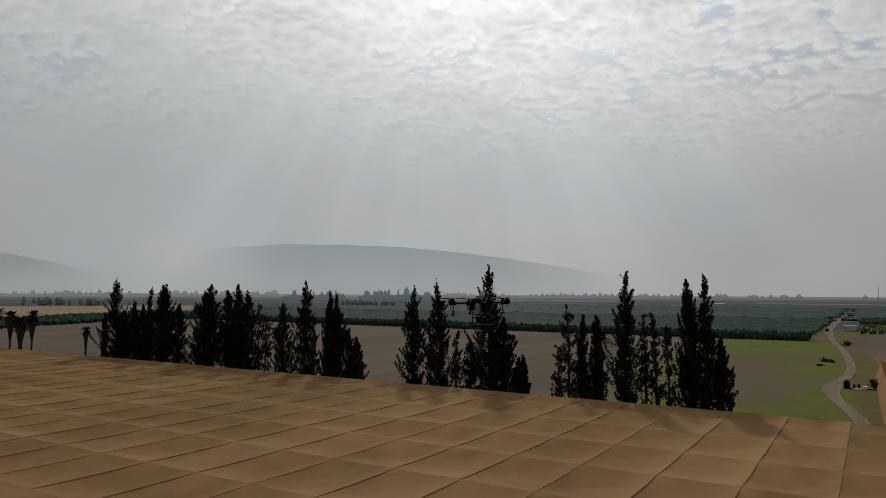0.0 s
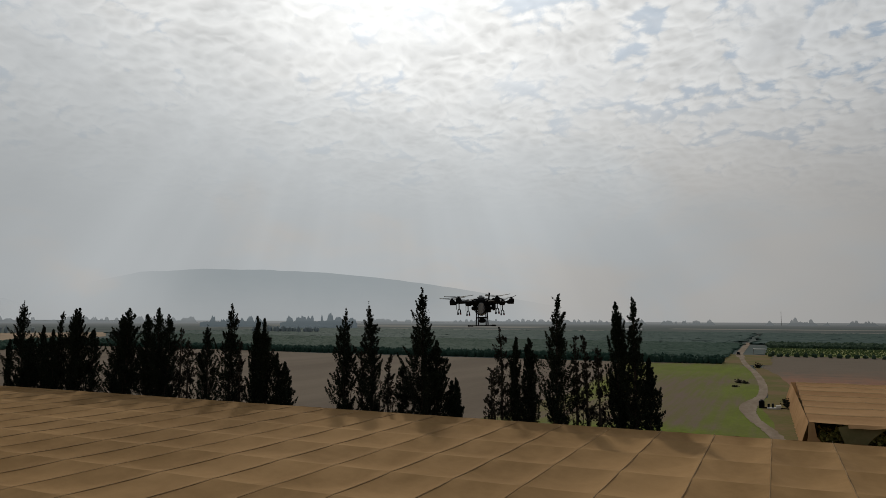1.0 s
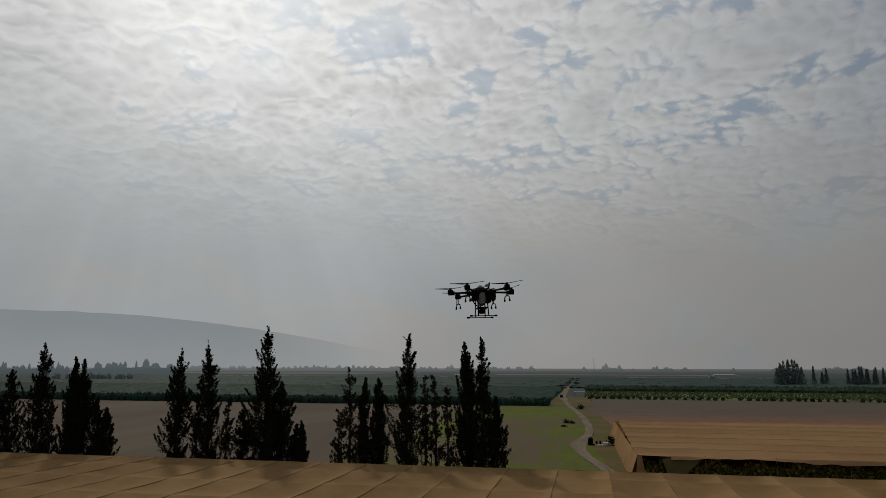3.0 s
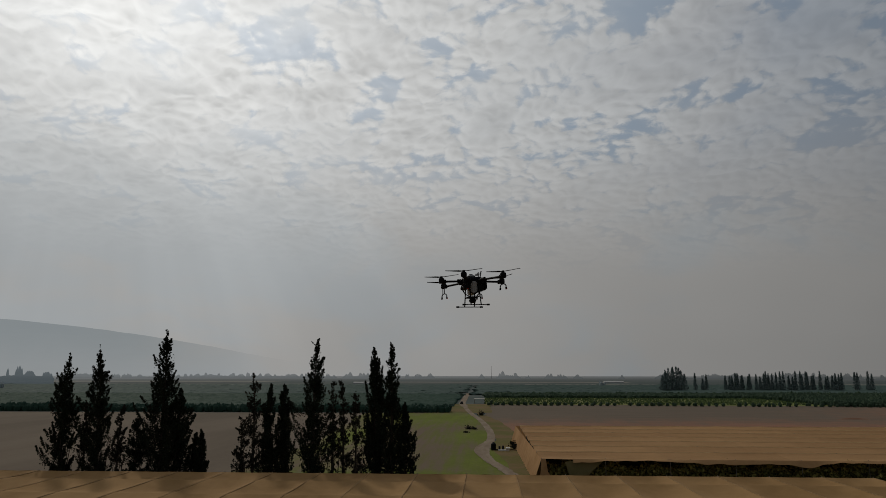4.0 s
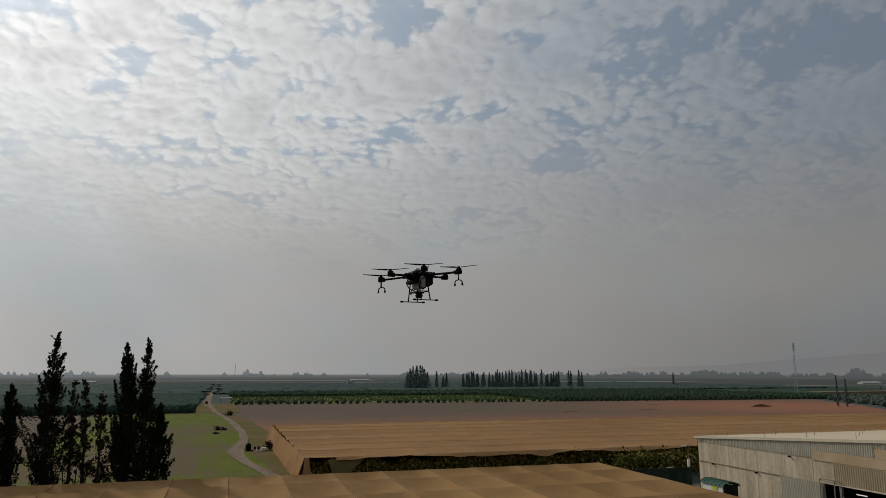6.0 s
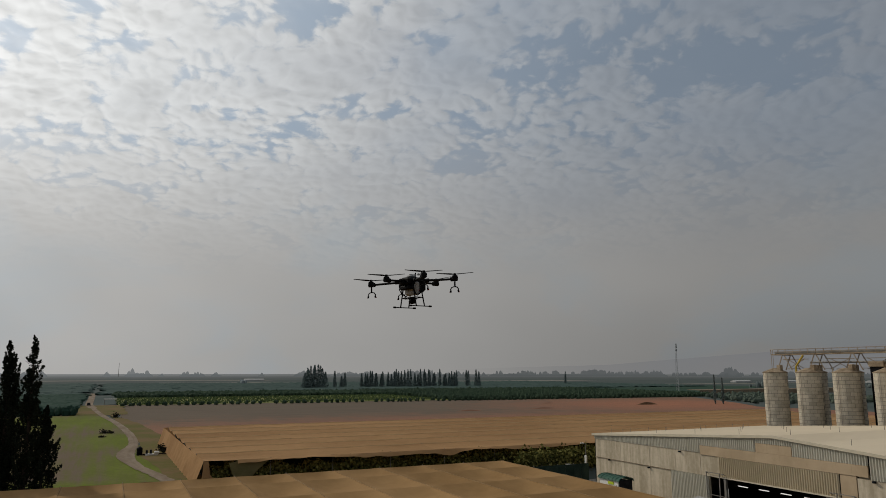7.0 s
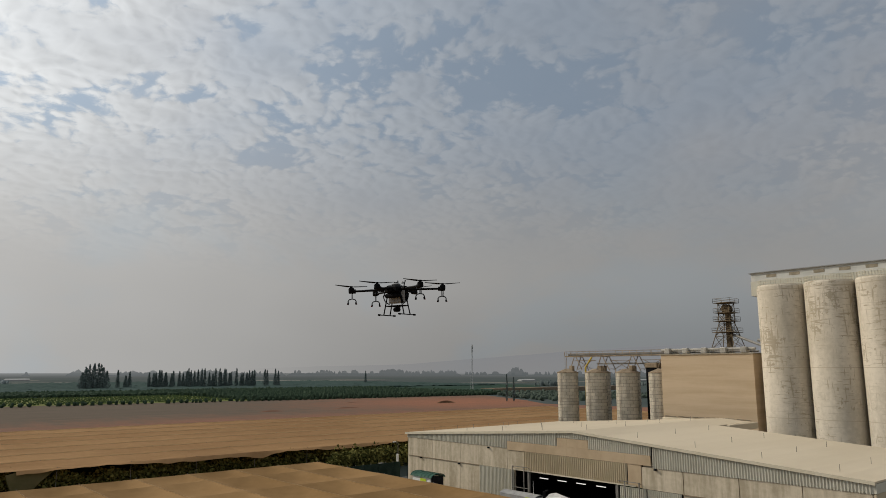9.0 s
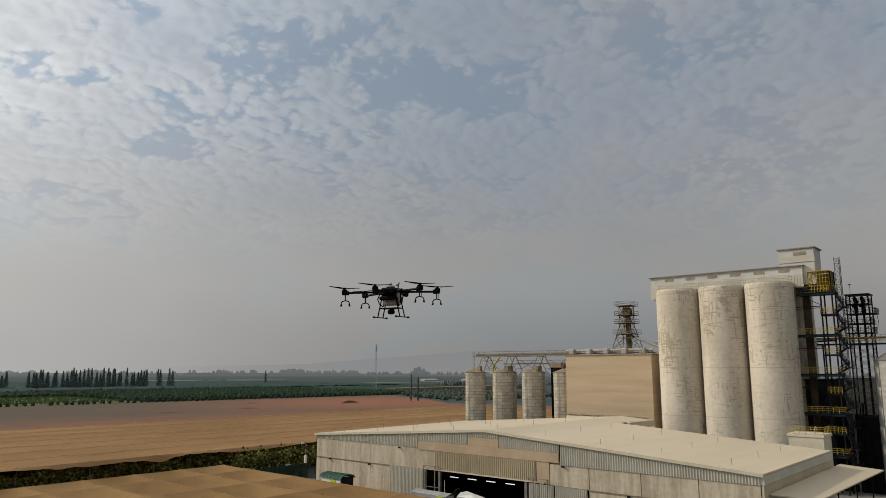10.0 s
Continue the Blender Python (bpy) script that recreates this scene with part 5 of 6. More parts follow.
for z, wd in ((28.9, 2.6), (31.6, 2.3), (33.6, 2.2), (36.0, 2.2)):
    part("platform", Shape().box(tx - wd, ty - wd, z, tx + wd, ty + wd, z + 0.12), TOWER_RUST, tower)
    s = Shape()
    for h in (0.55, 1.1):
        s.path([(tx - wd, ty - wd, z + h), (tx + wd, ty - wd, z + h), (tx + wd, ty + wd, z + h), (tx - wd, ty + wd, z + h), (tx - wd, ty - wd, z + h)], 0.04, 4)
    for a in (-1, 0, 1):
        for b in (-1, 1):
            s.tube((tx + a * wd, ty + b * wd, z), (tx + a * wd, ty + b * wd, z + 1.1), 0.04, 4).tube((tx + b * wd, ty + a * wd, z), (tx + b * wd, ty + a * wd, z + 1.1), 0.04, 4)
    part("rail", s, TOWER_RUST, tower)
part("elevator_leg", Shape().soft_box(tx - 0.6, ty - 0.9, -1.96, tx + 0.6, ty + 0.1, 35.4, 0.08), TOWER_RUST, tower)
part("head_pulley", Shape().tube((tx - 0.8, ty - 0.2, 34.6), (tx + 0.8, ty - 0.2, 34.6), 1.1, 14), TOWER_RUST, tower, "rounded elevator head")
part("spout", Shape().tube((tx, ty - 0.8, 28.6), (tx - 8, ty - 12, 25.2), 0.3, 8), SHEET_DARK, tower)

# small silos of curved sheets
SHEETS = {}


def sheet_silo(x, y, r, h, label):
    silo = thing("sheet_silo", (x, y, -1.96), label, "silo", "row of small sheet silos")
    rings, cols = 24, 12
    key = (r, h)
    part("shell", Shape().lathe([(r - 0.03, -1.96), (r - 0.03, h)], 36, (x, y, 0)), SHEET_DARK, silo)
    hh = h / rings
    if key not in SHEETS:
        half = math.pi / cols * 0.955
        grid = [[(r * math.cos(half * (2 * j / 4 - 1)), r * math.sin(half * (2 * j / 4 - 1)), z) for j in range(5)] for z in (0.03, hh - 0.05)]
        SHEETS[key] = Shape().sheet(grid).mesh("sheet", SILO_SHEET)
    for k in range(rings):
        for j in range(cols):
            a = 2 * math.pi * (j + 0.5 * (k % 2)) / cols
            if math.cos(a) < 0.45:
                ob = new("sheet", SHEETS[key])
                ob.parent = silo
                ob.location = (0, 0, k * hh + 1.96)
                ob.rotation_euler = (0, 0, a)
    part("roof", Shape().lathe([(r + 0.12, h), (r + 0.12, h + 0.12), (r * 0.25, h + 1.0), (0.5, h + 1.05)], 28, (x, y, 0)), RUST, silo, "low rusty cone roof")
    part("hatch", Shape().soft_box(x - 0.5, y - 1.9, h + 0.3, x + 0.5, y - 0.9, h + 1.8, 0.08), RUST, silo)
    part("ladder", Shape().tube((x - r - 0.1, y + 0.3, 0.5), (x - r - 0.1, y + 0.3, h), 0.04, 4).tube((x - r - 0.1, y - 0.1, 0.5), (x - r - 0.1, y - 0.1, h), 0.04, 4), POST, silo)


for i, y in enumerate((120.5, 111.55, 102.5, 93.4)):
    sheet_silo(130.0, y, 2.68, 19.2, "grey round silo of bolted sheets with a rusty cone roof")
for i, y in enumerate((116.5, 107.5, 98.5)):
    sheet_silo(138.5, y, 2.68, 19.2, "grey round silo of bolted sheets in the second row")

# near-black box added to darken the gap between two small silos
shaft = thing("gap_shade_box", (134.2, 98, -1.96), "near-black box added for the shade in the gap between the small silos", "shaft")
part("casing", Shape().soft_box(133.4, 96.4, -1.95, 135.4, 99.4, 20.4, 0.08), PIT, shaft)
part("head", Shape().soft_box(133.2, 96.2, 20.41, 135.6, 99.6, 21.6, 0.12), RUST, shaft)
ladder = thing("ladder_tower", (134, 107, -1.96), "rusty lattice ladder tower between the small silos", "tower")
s = Shape()
for x in (133.2, 135.0):
    for y in (106.2, 107.9):
        s.tube((x, y, -1.95), (x, y, 20.2), 0.09, 4)
part("leg_frame", s, RUST, ladder)
s = Shape()
for k in range(14):
    z = -1.5 + k * 1.5
    for x in (133.2, 135.0):
        s.tube((x, 106.2, z), (x, 107.9, z + 1.5), 0.06, 4).tube((x, 107.9, z), (x, 106.2, z + 1.5), 0.06, 4).tube((x, 106.2, z), (x, 107.9, z), 0.06, 4)
part("bracing", s, SHEET_DARK, ladder)
down = thing("grain_pipe", (131.8, 116.1, -1.96), "ochre grain downpipe between the first two small silos", "pipe")
part("pipe", Shape().path([(131.8, 116.1, -1.95), (131.8, 116.1, 20.6), (132.6, 114.6, 23.2)], 0.24, 8), YELLOW, down)
part("collar", Shape().tube((131.8, 116.1, 17.6), (131.8, 116.1, 18.0), 0.34, 8), RUST, down)

cat = thing("silo_catwalk", (134, 107, -1.96), "rusty steel catwalk on braces above the small silos", "catwalk")
for i, y in enumerate((120, 111.5, 102.5, 94)):
    s = Shape()
    for x in (132.6, 135.4):
        s.tube((x, y - 2.2, 19.8), (x, y - 0.2, 23.4), 0.11, 4).tube((x, y + 1.8, 19.8), (x, y + 0.2, 23.4), 0.11, 4)
    s.tube((132.6, y - 2.2, 20.2), (135.4, y - 2.2, 20.2), 0.08, 4).tube((132.6, y, 23.3), (135.4, y, 23.3), 0.09, 4)
    part("brace", s, RUST, cat)
part("deck", Shape().box(132.6, 91, 23.35, 135.4, 123.5, 23.6), RUST, cat)
s = Shape()
for x in (132.6, 135.4):
    for z in (24.15, 24.7):
        s.tube((x, 91, z), (x, 123.5, z), 0.045, 4)
    for k in range(17):
        s.tube((x, 91 + k * 2.03, 23.6), (x, 91 + k * 2.03, 24.7), 0.04, 4)
part("rail", s, RUST, cat)
part("conveyor", Shape().soft_box(133.3, 91, 23.62, 134.7, 123, 24.2, 0.06), SHEET_DARK, cat)
part("end_ladder", Shape().tube((132.6, 123.4, 19.2), (132.6, 123.4, 24.6), 0.05, 4).tube((132.6, 122.9, 19.2), (132.6, 122.9, 24.6), 0.05, 4), RUST, cat)
for k, y in enumerate((118, 106.5, 97.5)):
    s = Shape()
    s.tube((137.5, y, 20), (137.5, y + 5, 22.5), 0.08, 4).tube((137.5, y + 5, 20), (137.5, y, 22.5), 0.08, 4).tube((137.5, y - 1, 22.4), (137.5, y + 6, 22.4), 0.1, 4)
    part("rear_truss", s, RUST, cat)
part("rear_pipe", Shape().tube((138, 92, 21.6), (138, 117, 21.6), 0.22, 8), SHEET_DARK, cat)


# concrete silos
def concrete_silo(x, y, r, h):
    silo = thing("concrete_silo", (x, y, -1.96), "tall round weathered concrete grain silo with stained patches", "silo", "row of concrete silos")
    part("shaft", Shape().lathe([(r, -1.96), (r, h - 0.25), (r - 0.12, h)], 72, (x, y, 0)), SILO_CONC, silo)
    for z in (h - 0.95, h * 0.56, h * 0.3):
        part("ring_joint", Shape().lathe([(r + 0.012, z - 0.05), (r + 0.012, z + 0.05)], 72, (x, y, 0)), SILO_STAIN, silo)
    part("cap", Shape().lathe([(r - 0.2, h), (r - 0.2, h + 0.12)], 40, (x, y, 0)), SILO_CONC, silo)
    s = Shape()
    for k in range(12):
        a = math.pi * 0.5 + math.pi * k / 11
        s.tube((x + (r - 0.3) * math.cos(a), y + (r - 0.3) * math.sin(a), h + 0.1), (x + (r - 0.3) * math.cos(a), y + (r - 0.3) * math.sin(a), h + 1.15), 0.03, 4)
    for z in (h + 0.6, h + 1.15):
        s.path([(x + (r - 0.3) * math.cos(math.pi * (0.5 + k / 14)), y + (r - 0.3) * math.sin(math.pi * (0.5 + k / 14)), z) for k in range(15)], 0.03, 4)
    part("top_rail", s, TRIM, silo)


for y in (62.9, 53.8, 44.7):
    concrete_silo(126.0, y, 4.42, 36.4)
    concrete_silo(135.0, y - 1.0, 4.42, 36.2)

gal = thing("silo_gallery", (129, 52, 36.5), "long pale sheet-clad gallery on top of the concrete silos", "building")
part("body", Shape().box(127.0, 38.7, 36.0, 133.0, 69.2, 39.7), HEAD, gal)
part("lower_cladding", Shape().box(126.85, 38.6, 35.6, 127.0, 68.3, 38.0), CORR, gal)
s = Shape()
for k in range(58):
    y = 38.7 + k * 0.5
    s.box(126.78, y, 36.2, 126.85, y + 0.1, 38.0)
part("cladding_rib", s, CORR, gal)
part("end_leg", Shape().box(126.9, 67.4, 35.0, 133, 69.3, 38.0), CORR, gal)
part("roof", Shape().add([(126.6, 38.4, 39.7), (126.6, 69.6, 39.7), (130, 69.6, 40.3), (130, 38.4, 40.3), (133.4, 69.6, 39.7), (133.4, 38.4, 39.7), (126.6, 38.4, 39.62), (126.6, 69.6, 39.62), (133.4, 69.6, 39.62), (133.4, 38.4, 39.62)], [(0, 3, 2, 1), (3, 5, 4, 2), (6, 7, 8, 9), (0, 1, 7, 6), (1, 2, 4, 8, 7), (0, 6, 9, 5, 3), (4, 5, 9, 8)]), SHEET_DARK, gal)
for k in range(6):
    y = 41.0 + k * 4.6
    part("window", Shape().box(126.93, y, 38.6, 127.02, y + 2.0, 39.2), STAIN, gal, "louvred window strip")
part("penthouse", Shape().box(127.5, 36.6, 36.0, 132.5, 42.8, 43.0), HEAD, gal)
part("penthouse_cladding", Shape().box(127.38, 36.5, 40.4, 127.5, 42.9, 41.6), CORR, gal)
part("penthouse_roof", Shape().box(127.2, 36.3, 43.0, 132.8, 43.1, 43.2), SHEET_DARK, gal)
part("penthouse_vent", Shape().box(127.42, 38.0, 41.8, 127.52, 40.2, 42.4), STAIN, gal)
part("loading_arm", Shape().box(126.4, 36.0, 34.6, 128.5, 40.0, 35.4), DARK, gal)

# stair tower with yellow rails
stair = thing("stair_tower", (128, 36.5, -1.96), "dark steel stair tower with yellow guard rails beside the silos", "stair tower")


def rail_run(pts, tall, step=0.9, r=0.045, bars=(0.45, 0.8, 1.15)):
    """Posts and bars along a line of points."""
    s = Shape()
    for p, q in zip(pts, pts[1:]):
        p, q = Vector(p), Vector(q)
        for h in bars:
            s.tube(p + Vector((0, 0, h * tall)), q + Vector((0, 0, h * tall)), r, 4)
        n = max(1, round((q - p).length / step))
        for k in range(n + 1):
            m = p + (q - p) * (k / n)
            s.tube(m, m + Vector((0, 0, bars[-1] * tall)), r, 4)
    return s


for x in (126.7, 129.6):
    for y, top in ((34.0, 38.2), (35.9, 34.3)):
        part("column", Shape().tube((x, y, -1.96), (x, y, top), 0.15, 5), DARK, stair)
TEAL = mat("dark_teal_steel", (0.012, 0.028, 0.032), (0.024, 0.045, 0.050), 0.8, 4, 0.6, 0.05, 0.3)
for k, z in enumerate((4.9, 12.2, 19.3, 26.5, 34.3)):
    y1 = 40.8 if k < 4 else 40.0
    deck = part("landing", Shape().box(126.5, 33.6, z - 0.42, 129.8, y1, z - 0.02), TEAL, stair, "dark teal landing")
    part("deck_edge", Shape().tube((126.42, 33.6, z - 0.5), (126.42, y1, z - 0.5), 0.08, 4).tube((126.42, 33.6, z - 0.05), (126.42, y1, z - 0.05), 0.06, 4), DARK, deck)
    part("guard_rail", rail_run([(129.8, 33.6, z), (126.5, 33.6, z), (126.5, y1, z)], 1.0, 0.85), YELLOW, stair, "yellow guard rail")
    part("brace", Shape().tube((126.7, 35.9, z - 2.4), (126.7, 39.4, z - 0.5), 0.07, 4).tube((126.7, 35.9, z - 2.6), (126.7, 40.6, z - 2.6), 0.09, 4), DARK, stair)
for k, z in enumerate((8.7, 15.75, 22.8, 30.2)):
    deck = part("half_landing", Shape().box(126.5, 33.6, z - 0.3, 129.4, 36.1, z), DARK, stair)
    part("guard_rail", rail_run([(126.5, 33.7, z), (126.5, 36.1, z), (129.4, 36.1, z)], 1.0, 0.6), YELLOW, stair, "yellow guard rail")
    part("tie_beam", Shape().tube((126.7, 36.1, z + 1.2), (126.7, 40.2, z + 1.1), 0.08, 4).tube((127.2, 36.1, z + 1.5), (127.2, 39.0, z + 1.45), 0.05, 4), DARK, stair)


def flight(x, y0, z0, y1, z1, name):
    """A steep steel flight: stringers, treads, hand rails."""
    s = Shape()
    for dx in (0.0, 0.9):
        s.tube((x + dx, y0, z0), (x + dx, y1, z1), 0.16, 4)
        for h in (0.55, 1.0):
            s.tube((x + dx, y0, z0 + h), (x + dx, y1, z1 + h), 0.05, 4)
        for f in (0.0, 0.33, 0.66, 1.0):
            s.tube((x + dx, y0 + (y1 - y0) * f, z0 + (z1 - z0) * f), (x + dx, y0 + (y1 - y0) * f, z0 + (z1 - z0) * f + 1.0), 0.05, 4)
    for j in range(11):
        f = (j + 0.5) / 11
        y = y0 + (y1 - y0) * f
        s.box(x, y - 0.13, z0 + (z1 - z0) * f, x + 0.9, y + 0.13, z0 + (z1 - z0) * f + 0.05)
    part(name, s, DARK, stair, "dark steel stair flight")


STOPS = [1.2, 4.9, 8.7, 12.2, 15.75, 19.3, 22.8, 26.5, 30.2, 34.3]
for z0, z1 in zip(STOPS, STOPS[1:]):
    m = z0 + (z1 - z0) * 0.32
    flight(126.7, 33.8, z1 - 0.1, 32.3, m, "flight")
    part("turn_landing", Shape().box(126.5, 31.9, m - 0.2, 129.2, 32.8, m), DARK, stair)
    part("turn_rail", rail_run([(126.5, 32.9, m), (126.5, 31.9, m), (129.2, 31.9, m)], 1.0, 0.9, 0.04), DARK, stair)
    flight(128.2, 32.6, m, 34.4, z0, "flight")
# dark column, placed over the rear silo to stand in for its shade
part("elevator_leg", Shape().soft_box(130.2, 38.7, -1.96, 131.4, 39.9, 34.2, 0.08), mat("casing_and_silo_shade", (0.06, 0.048, 0.032), (0.10, 0.08, 0.055), 0.4, 3, 0.9, 0.05), stair, "dark brown elevator casing that also stands in for the rear silo's shade")
cage = rail_run([(126.3, 34.2, 34.3), (126.3, 37.7, 34.3), (129.6, 37.7, 34.3), (129.6, 34.2, 34.3), (126.3, 34.2, 34.3)], 1.0, 0.5, 0.05, (0.6, 1.2, 1.9, 2.6, 3.3, 3.9))
part("top_cage", cage, YELLOW, stair, "yellow top cage")
part("cage_roof", Shape().box(126.2, 34.1, 38.2, 129.7, 37.8, 38.3), YELLOW, stair)
part("cage_back", Shape().box(129.62, 34.3, 34.4, 129.7, 37.6, 38.0), mat("ochre_panel", (0.30, 0.19, 0.035), (0.36, 0.23, 0.05), 0.6, 3, 0.7, 0.05), stair, "ochre back panel of the cage")
part("cage_ladder", Shape().tube((126.2, 33.6, 34.4), (126.2, 33.6, 38.0), 0.07, 4).tube((126.2, 33.2, 35.4), (126.2, 33.2, 38.0), 0.05, 4), DARK, stair)
mast = Shape()
for x, y in ((131, 33.2), (132.0, 33.2), (131.5, 34.1)):
    mast.tube((x, y, -1.96), (x, y, 41.3), 0.075, 4)
for k in range(42):
    mast.tube((131, 33.2, k - 1), (132.0, 33.2, k), 0.045, 4).tube((132.0, 33.2, k - 1), (131.5, 34.1, k), 0.045, 4).tube((131.5, 34.1, k - 1), (131, 33.2, k), 0.045, 4).tube((131, 33.2, k), (131.5, 34.1, k), 0.05, 4)
lattice = thing("lattice_mast", (131.5, 33.5, -1.96), "slim grey lattice mast beside the stair tower", "mast")
part("lattice", mast, SHEET_DARK, lattice)

dark_tower = thing("machinery_tower", (140, 32, -1.96), "dark lattice machinery tower with pipes and platforms", "tower")
for x in (138.4, 141.8):
    for y in (30.2, 34.0):
        part("leg", Shape().tube((x, y, -1.96), (x, y, 34.6), 0.13, 5), DARK, dark_tower)
s = Shape()
for k in range(12):
    z = -0.5 + k * 2.3
    for (x0, y0), (x1, y1) in (((138.4, 30.2), (138.4, 34.0)), ((138.4, 34.0), (141.8, 34.0)), ((141.8, 30.2), (138.4, 30.2)), ((141.8, 30.2), (141.8, 34.0))):
        s.tube((x0, y0, z), (x1, y1, z), 0.07, 4).tube((x0, y0, z), (x1, y1, z + 2.3), 0.05, 4).tube((x1, y1, z), (x0, y0, z + 2.3), 0.05, 4)
part("bracing", s, SHEET_DARK, dark_tower)
for y in (31.3, 32.55):
    part("elevator_pipe", Shape().soft_box(138.9, y - 0.18, -1.96, 139.4, y + 0.18, 31.0, 0.1), PIT, dark_tower, "dark elevator casing")
    part("elevator_head", Shape().path([(139.3, y, 30.8), (139.3, y, 33.2), (139.0, y + 0.1, 33.9), (138.7, y - 0.3, 33.0)], 0.36, 8), PIT, dark_tower)
    part("drive_motor", Shape().tube((138.5, y - 0.3, 32.2), (138.5, y + 0.5, 32.4), 0.32, 8), DARK, dark_tower)
for z, y0, y1 in ((27.1, 29.8, 34.6), (28.9, 30.0, 34.2), (30.8, 29.2, 34.2), (32.7, 30.2, 34.0), (34.6, 29.9, 34.2)):
    part("platform", Shape().box(137.6, y0, z - 0.12, 142.0, y1, z + 0.04), DARK, dark_tower)
    if z < 34:
        part("guard_rail", rail_run([(142.0, y0, z), (137.6, y0, z), (137.6, y1, z)], 0.9, 0.7, 0.05), DARK, dark_tower)
    part("strut", Shape().tube((138.4, y0, z), (138.4, y0 + 1.6, z - 1.8), 0.08, 4).tube((138.4, y1, z), (138.4, y1 - 1.4, z - 1.8), 0.08, 4), DARK, dark_tower)
s = Shape()
for k in range(7):
    s.tube((137.6, 29.0, 28.0 + k * 0.6), (137.6, 29.5, 28.0 + k * 0.6), 0.05, 4)
s.path([(137.6, 29.0, 27.6), (137.4, 28.7, 29.2), (137.4, 29.0, 31.8)], 0.06, 4).tube((137.6, 29.5, 27.2), (137.6, 29.5, 32.0), 0.06, 4)
part("caged_ladder", s, DARK, dark_tower)
part("lightning_rod", Shape().tube((138.6, 33.2, 34.6), (138.6, 33.2, 36.6), 0.04, 4).tube((138.6, 32.95, 36.6), (138.6, 33.45, 36.6), 0.1, 5), DARK, dark_tower)

gantry = thing("gantry_walkway", (137.5, 30, 24.9), "steel gantry walkway with yellow rails between the towers", "walkway")
part("deck", Shape().box(136.6, 12.0, 24.75, 138.0, 40.0, 25.05), TEAL, gantry, "dark teal deck")
part("guard_rail", rail_run([(136.6, 12.0, 25.05), (136.6, 37.6, 25.05)], 1.0, 1.1), YELLOW, gantry, "yellow guard rail")
part("guard_rail", rail_run([(138.0, 12.0, 25.05), (138.0, 37.6, 25.05)], 1.35, 1.1), YELLOW, gantry, "yellow guard rail")
part("pipe", Shape().tube((138.3, 12.0, 26.1), (138.3, 40.0, 26.1), 0.2, 7), SHEET_DARK, gantry)
part("pipe", Shape().tube((136.9, 36.0, 25.7), (136.9, 41.0, 25.5), 0.2, 7), DARK, gantry)
for y in (14.0, 38.6):
    part("support", Shape().tube((137.3, y, -1.96), (137.3, y, 24.8), 0.16, 5), DARK, gantry)

low = thing("machine_house", (138, 34, -1.96), "dark low machine house below the steel towers", "building")
# machine house walls and pipes with their shade painted into the colour
part("body", Shape().box(131.5, 36.6, -1.96, 142, 41.5, 18.0), mat("shade_dark_wall", (0.022, 0.02, 0.017), (0.045, 0.04, 0.032), 0.4, 3, 0.9, 0.1), low)
part("annex", Shape().box(132.5, 27.6, -1.96, 142, 36.5, 11.4), PIT, low)
for k in range(6):
    part("wall_pipe", Shape().tube((132.35, 30.8 + k * 1.0, -1.96), (132.35, 30.8 + k * 1.0, 9.0 + (k * 5) % 7), 0.12 + 0.05 * (k % 3), 6), PIT, low)
part("roof", Shape().box(131.3, 36.4, 18.0, 142.2, 41.7, 18.2), PIT, low)
part("louvre", Shape().box(131.40, 36.9, 12.5, 131.48, 38.6, 17.6), DARK, low)
pale = thing("pale_shed", (146, 33, -1.96), "pale sheet-clad shed wall behind the dark towers", "building")
part("wall", Shape().box(146, 28, -1.96, 150, 38.5, 18.2), CORR, pale)
part("roof", Shape().box(145.8, 27.8, 18.2, 150.2, 38.7, 18.4), SHEET_DARK, pale)

bin_ = thing("steel_bin", (133, 22.6, -1.96), "large grey corrugated steel grain bin", "silo")
BX, BY, BR = 133.0, 22.3, 7.0
part("shell", Shape().lathe([(BR, -1.96)] + [(BR + 0.05 * (k % 2), k * 0.5) for k in range(1, 44)], 48, (BX, BY, 0)), SHEET, bin_)
part("roof", Shape().lathe([(BR + 0.12, 21.6), (BR + 0.12, 21.75), (1.0, 25.6), (0.6, 25.8)], 40, (BX, BY, 0)), SHEET_DARK, bin_)
s = Shape()
for k in range(20):
    a = 2 * math.pi * k / 20
    s.tube((BX + (BR + 0.1) * math.cos(a), BY + (BR + 0.1) * math.sin(a), -1.96), (BX + (BR + 0.1) * math.cos(a), BY + (BR + 0.1) * math.sin(a), 21.6), 0.06, 4)
part("stiffener", s, SHEET_DARK, bin_)

kiosk = thing("control_room", (110.5, 35.5, -1.96), "small white flat-roofed block behind the warehouse", "building")
part("body", Shape().box(108.0, 33.2, -1.96, 113.0, 38.4, 9.3), TRIM, kiosk)
part("coping", Shape().box(107.85, 33.05, 9.3, 113.15, 38.55, 9.75), TRIM, kiosk)
part("pipe", Shape().path([(108.4, 34.5, 9.7), (108.4, 34.5, 10.6), (109.2, 34.5, 10.9)], 0.09, 6), SHEET, kiosk)
part("guard_rail", rail_run([(112.8, 33.2, 9.75), (108.0, 33.2, 9.75), (108.0, 38.4, 9.75)], 1.0, 0.9), YELLOW, kiosk, "yellow guard rail")

# ---- beside the track ----
tank = thing("water_tank", (-5.6, 184.6, 0), "black plastic water tank standing beside the track", "tank")
part("body", Shape().lathe([(0.62, 0), (0.66, 0.2), (0.62, 0.4), (0.66, 0.8), (0.62, 1.2), (0.66, 1.5), (0.6, 1.75), (0.3, 1.95), (0.22, 2.0)], 18, (-5.6, 184.6, 0)), BLACK, tank)
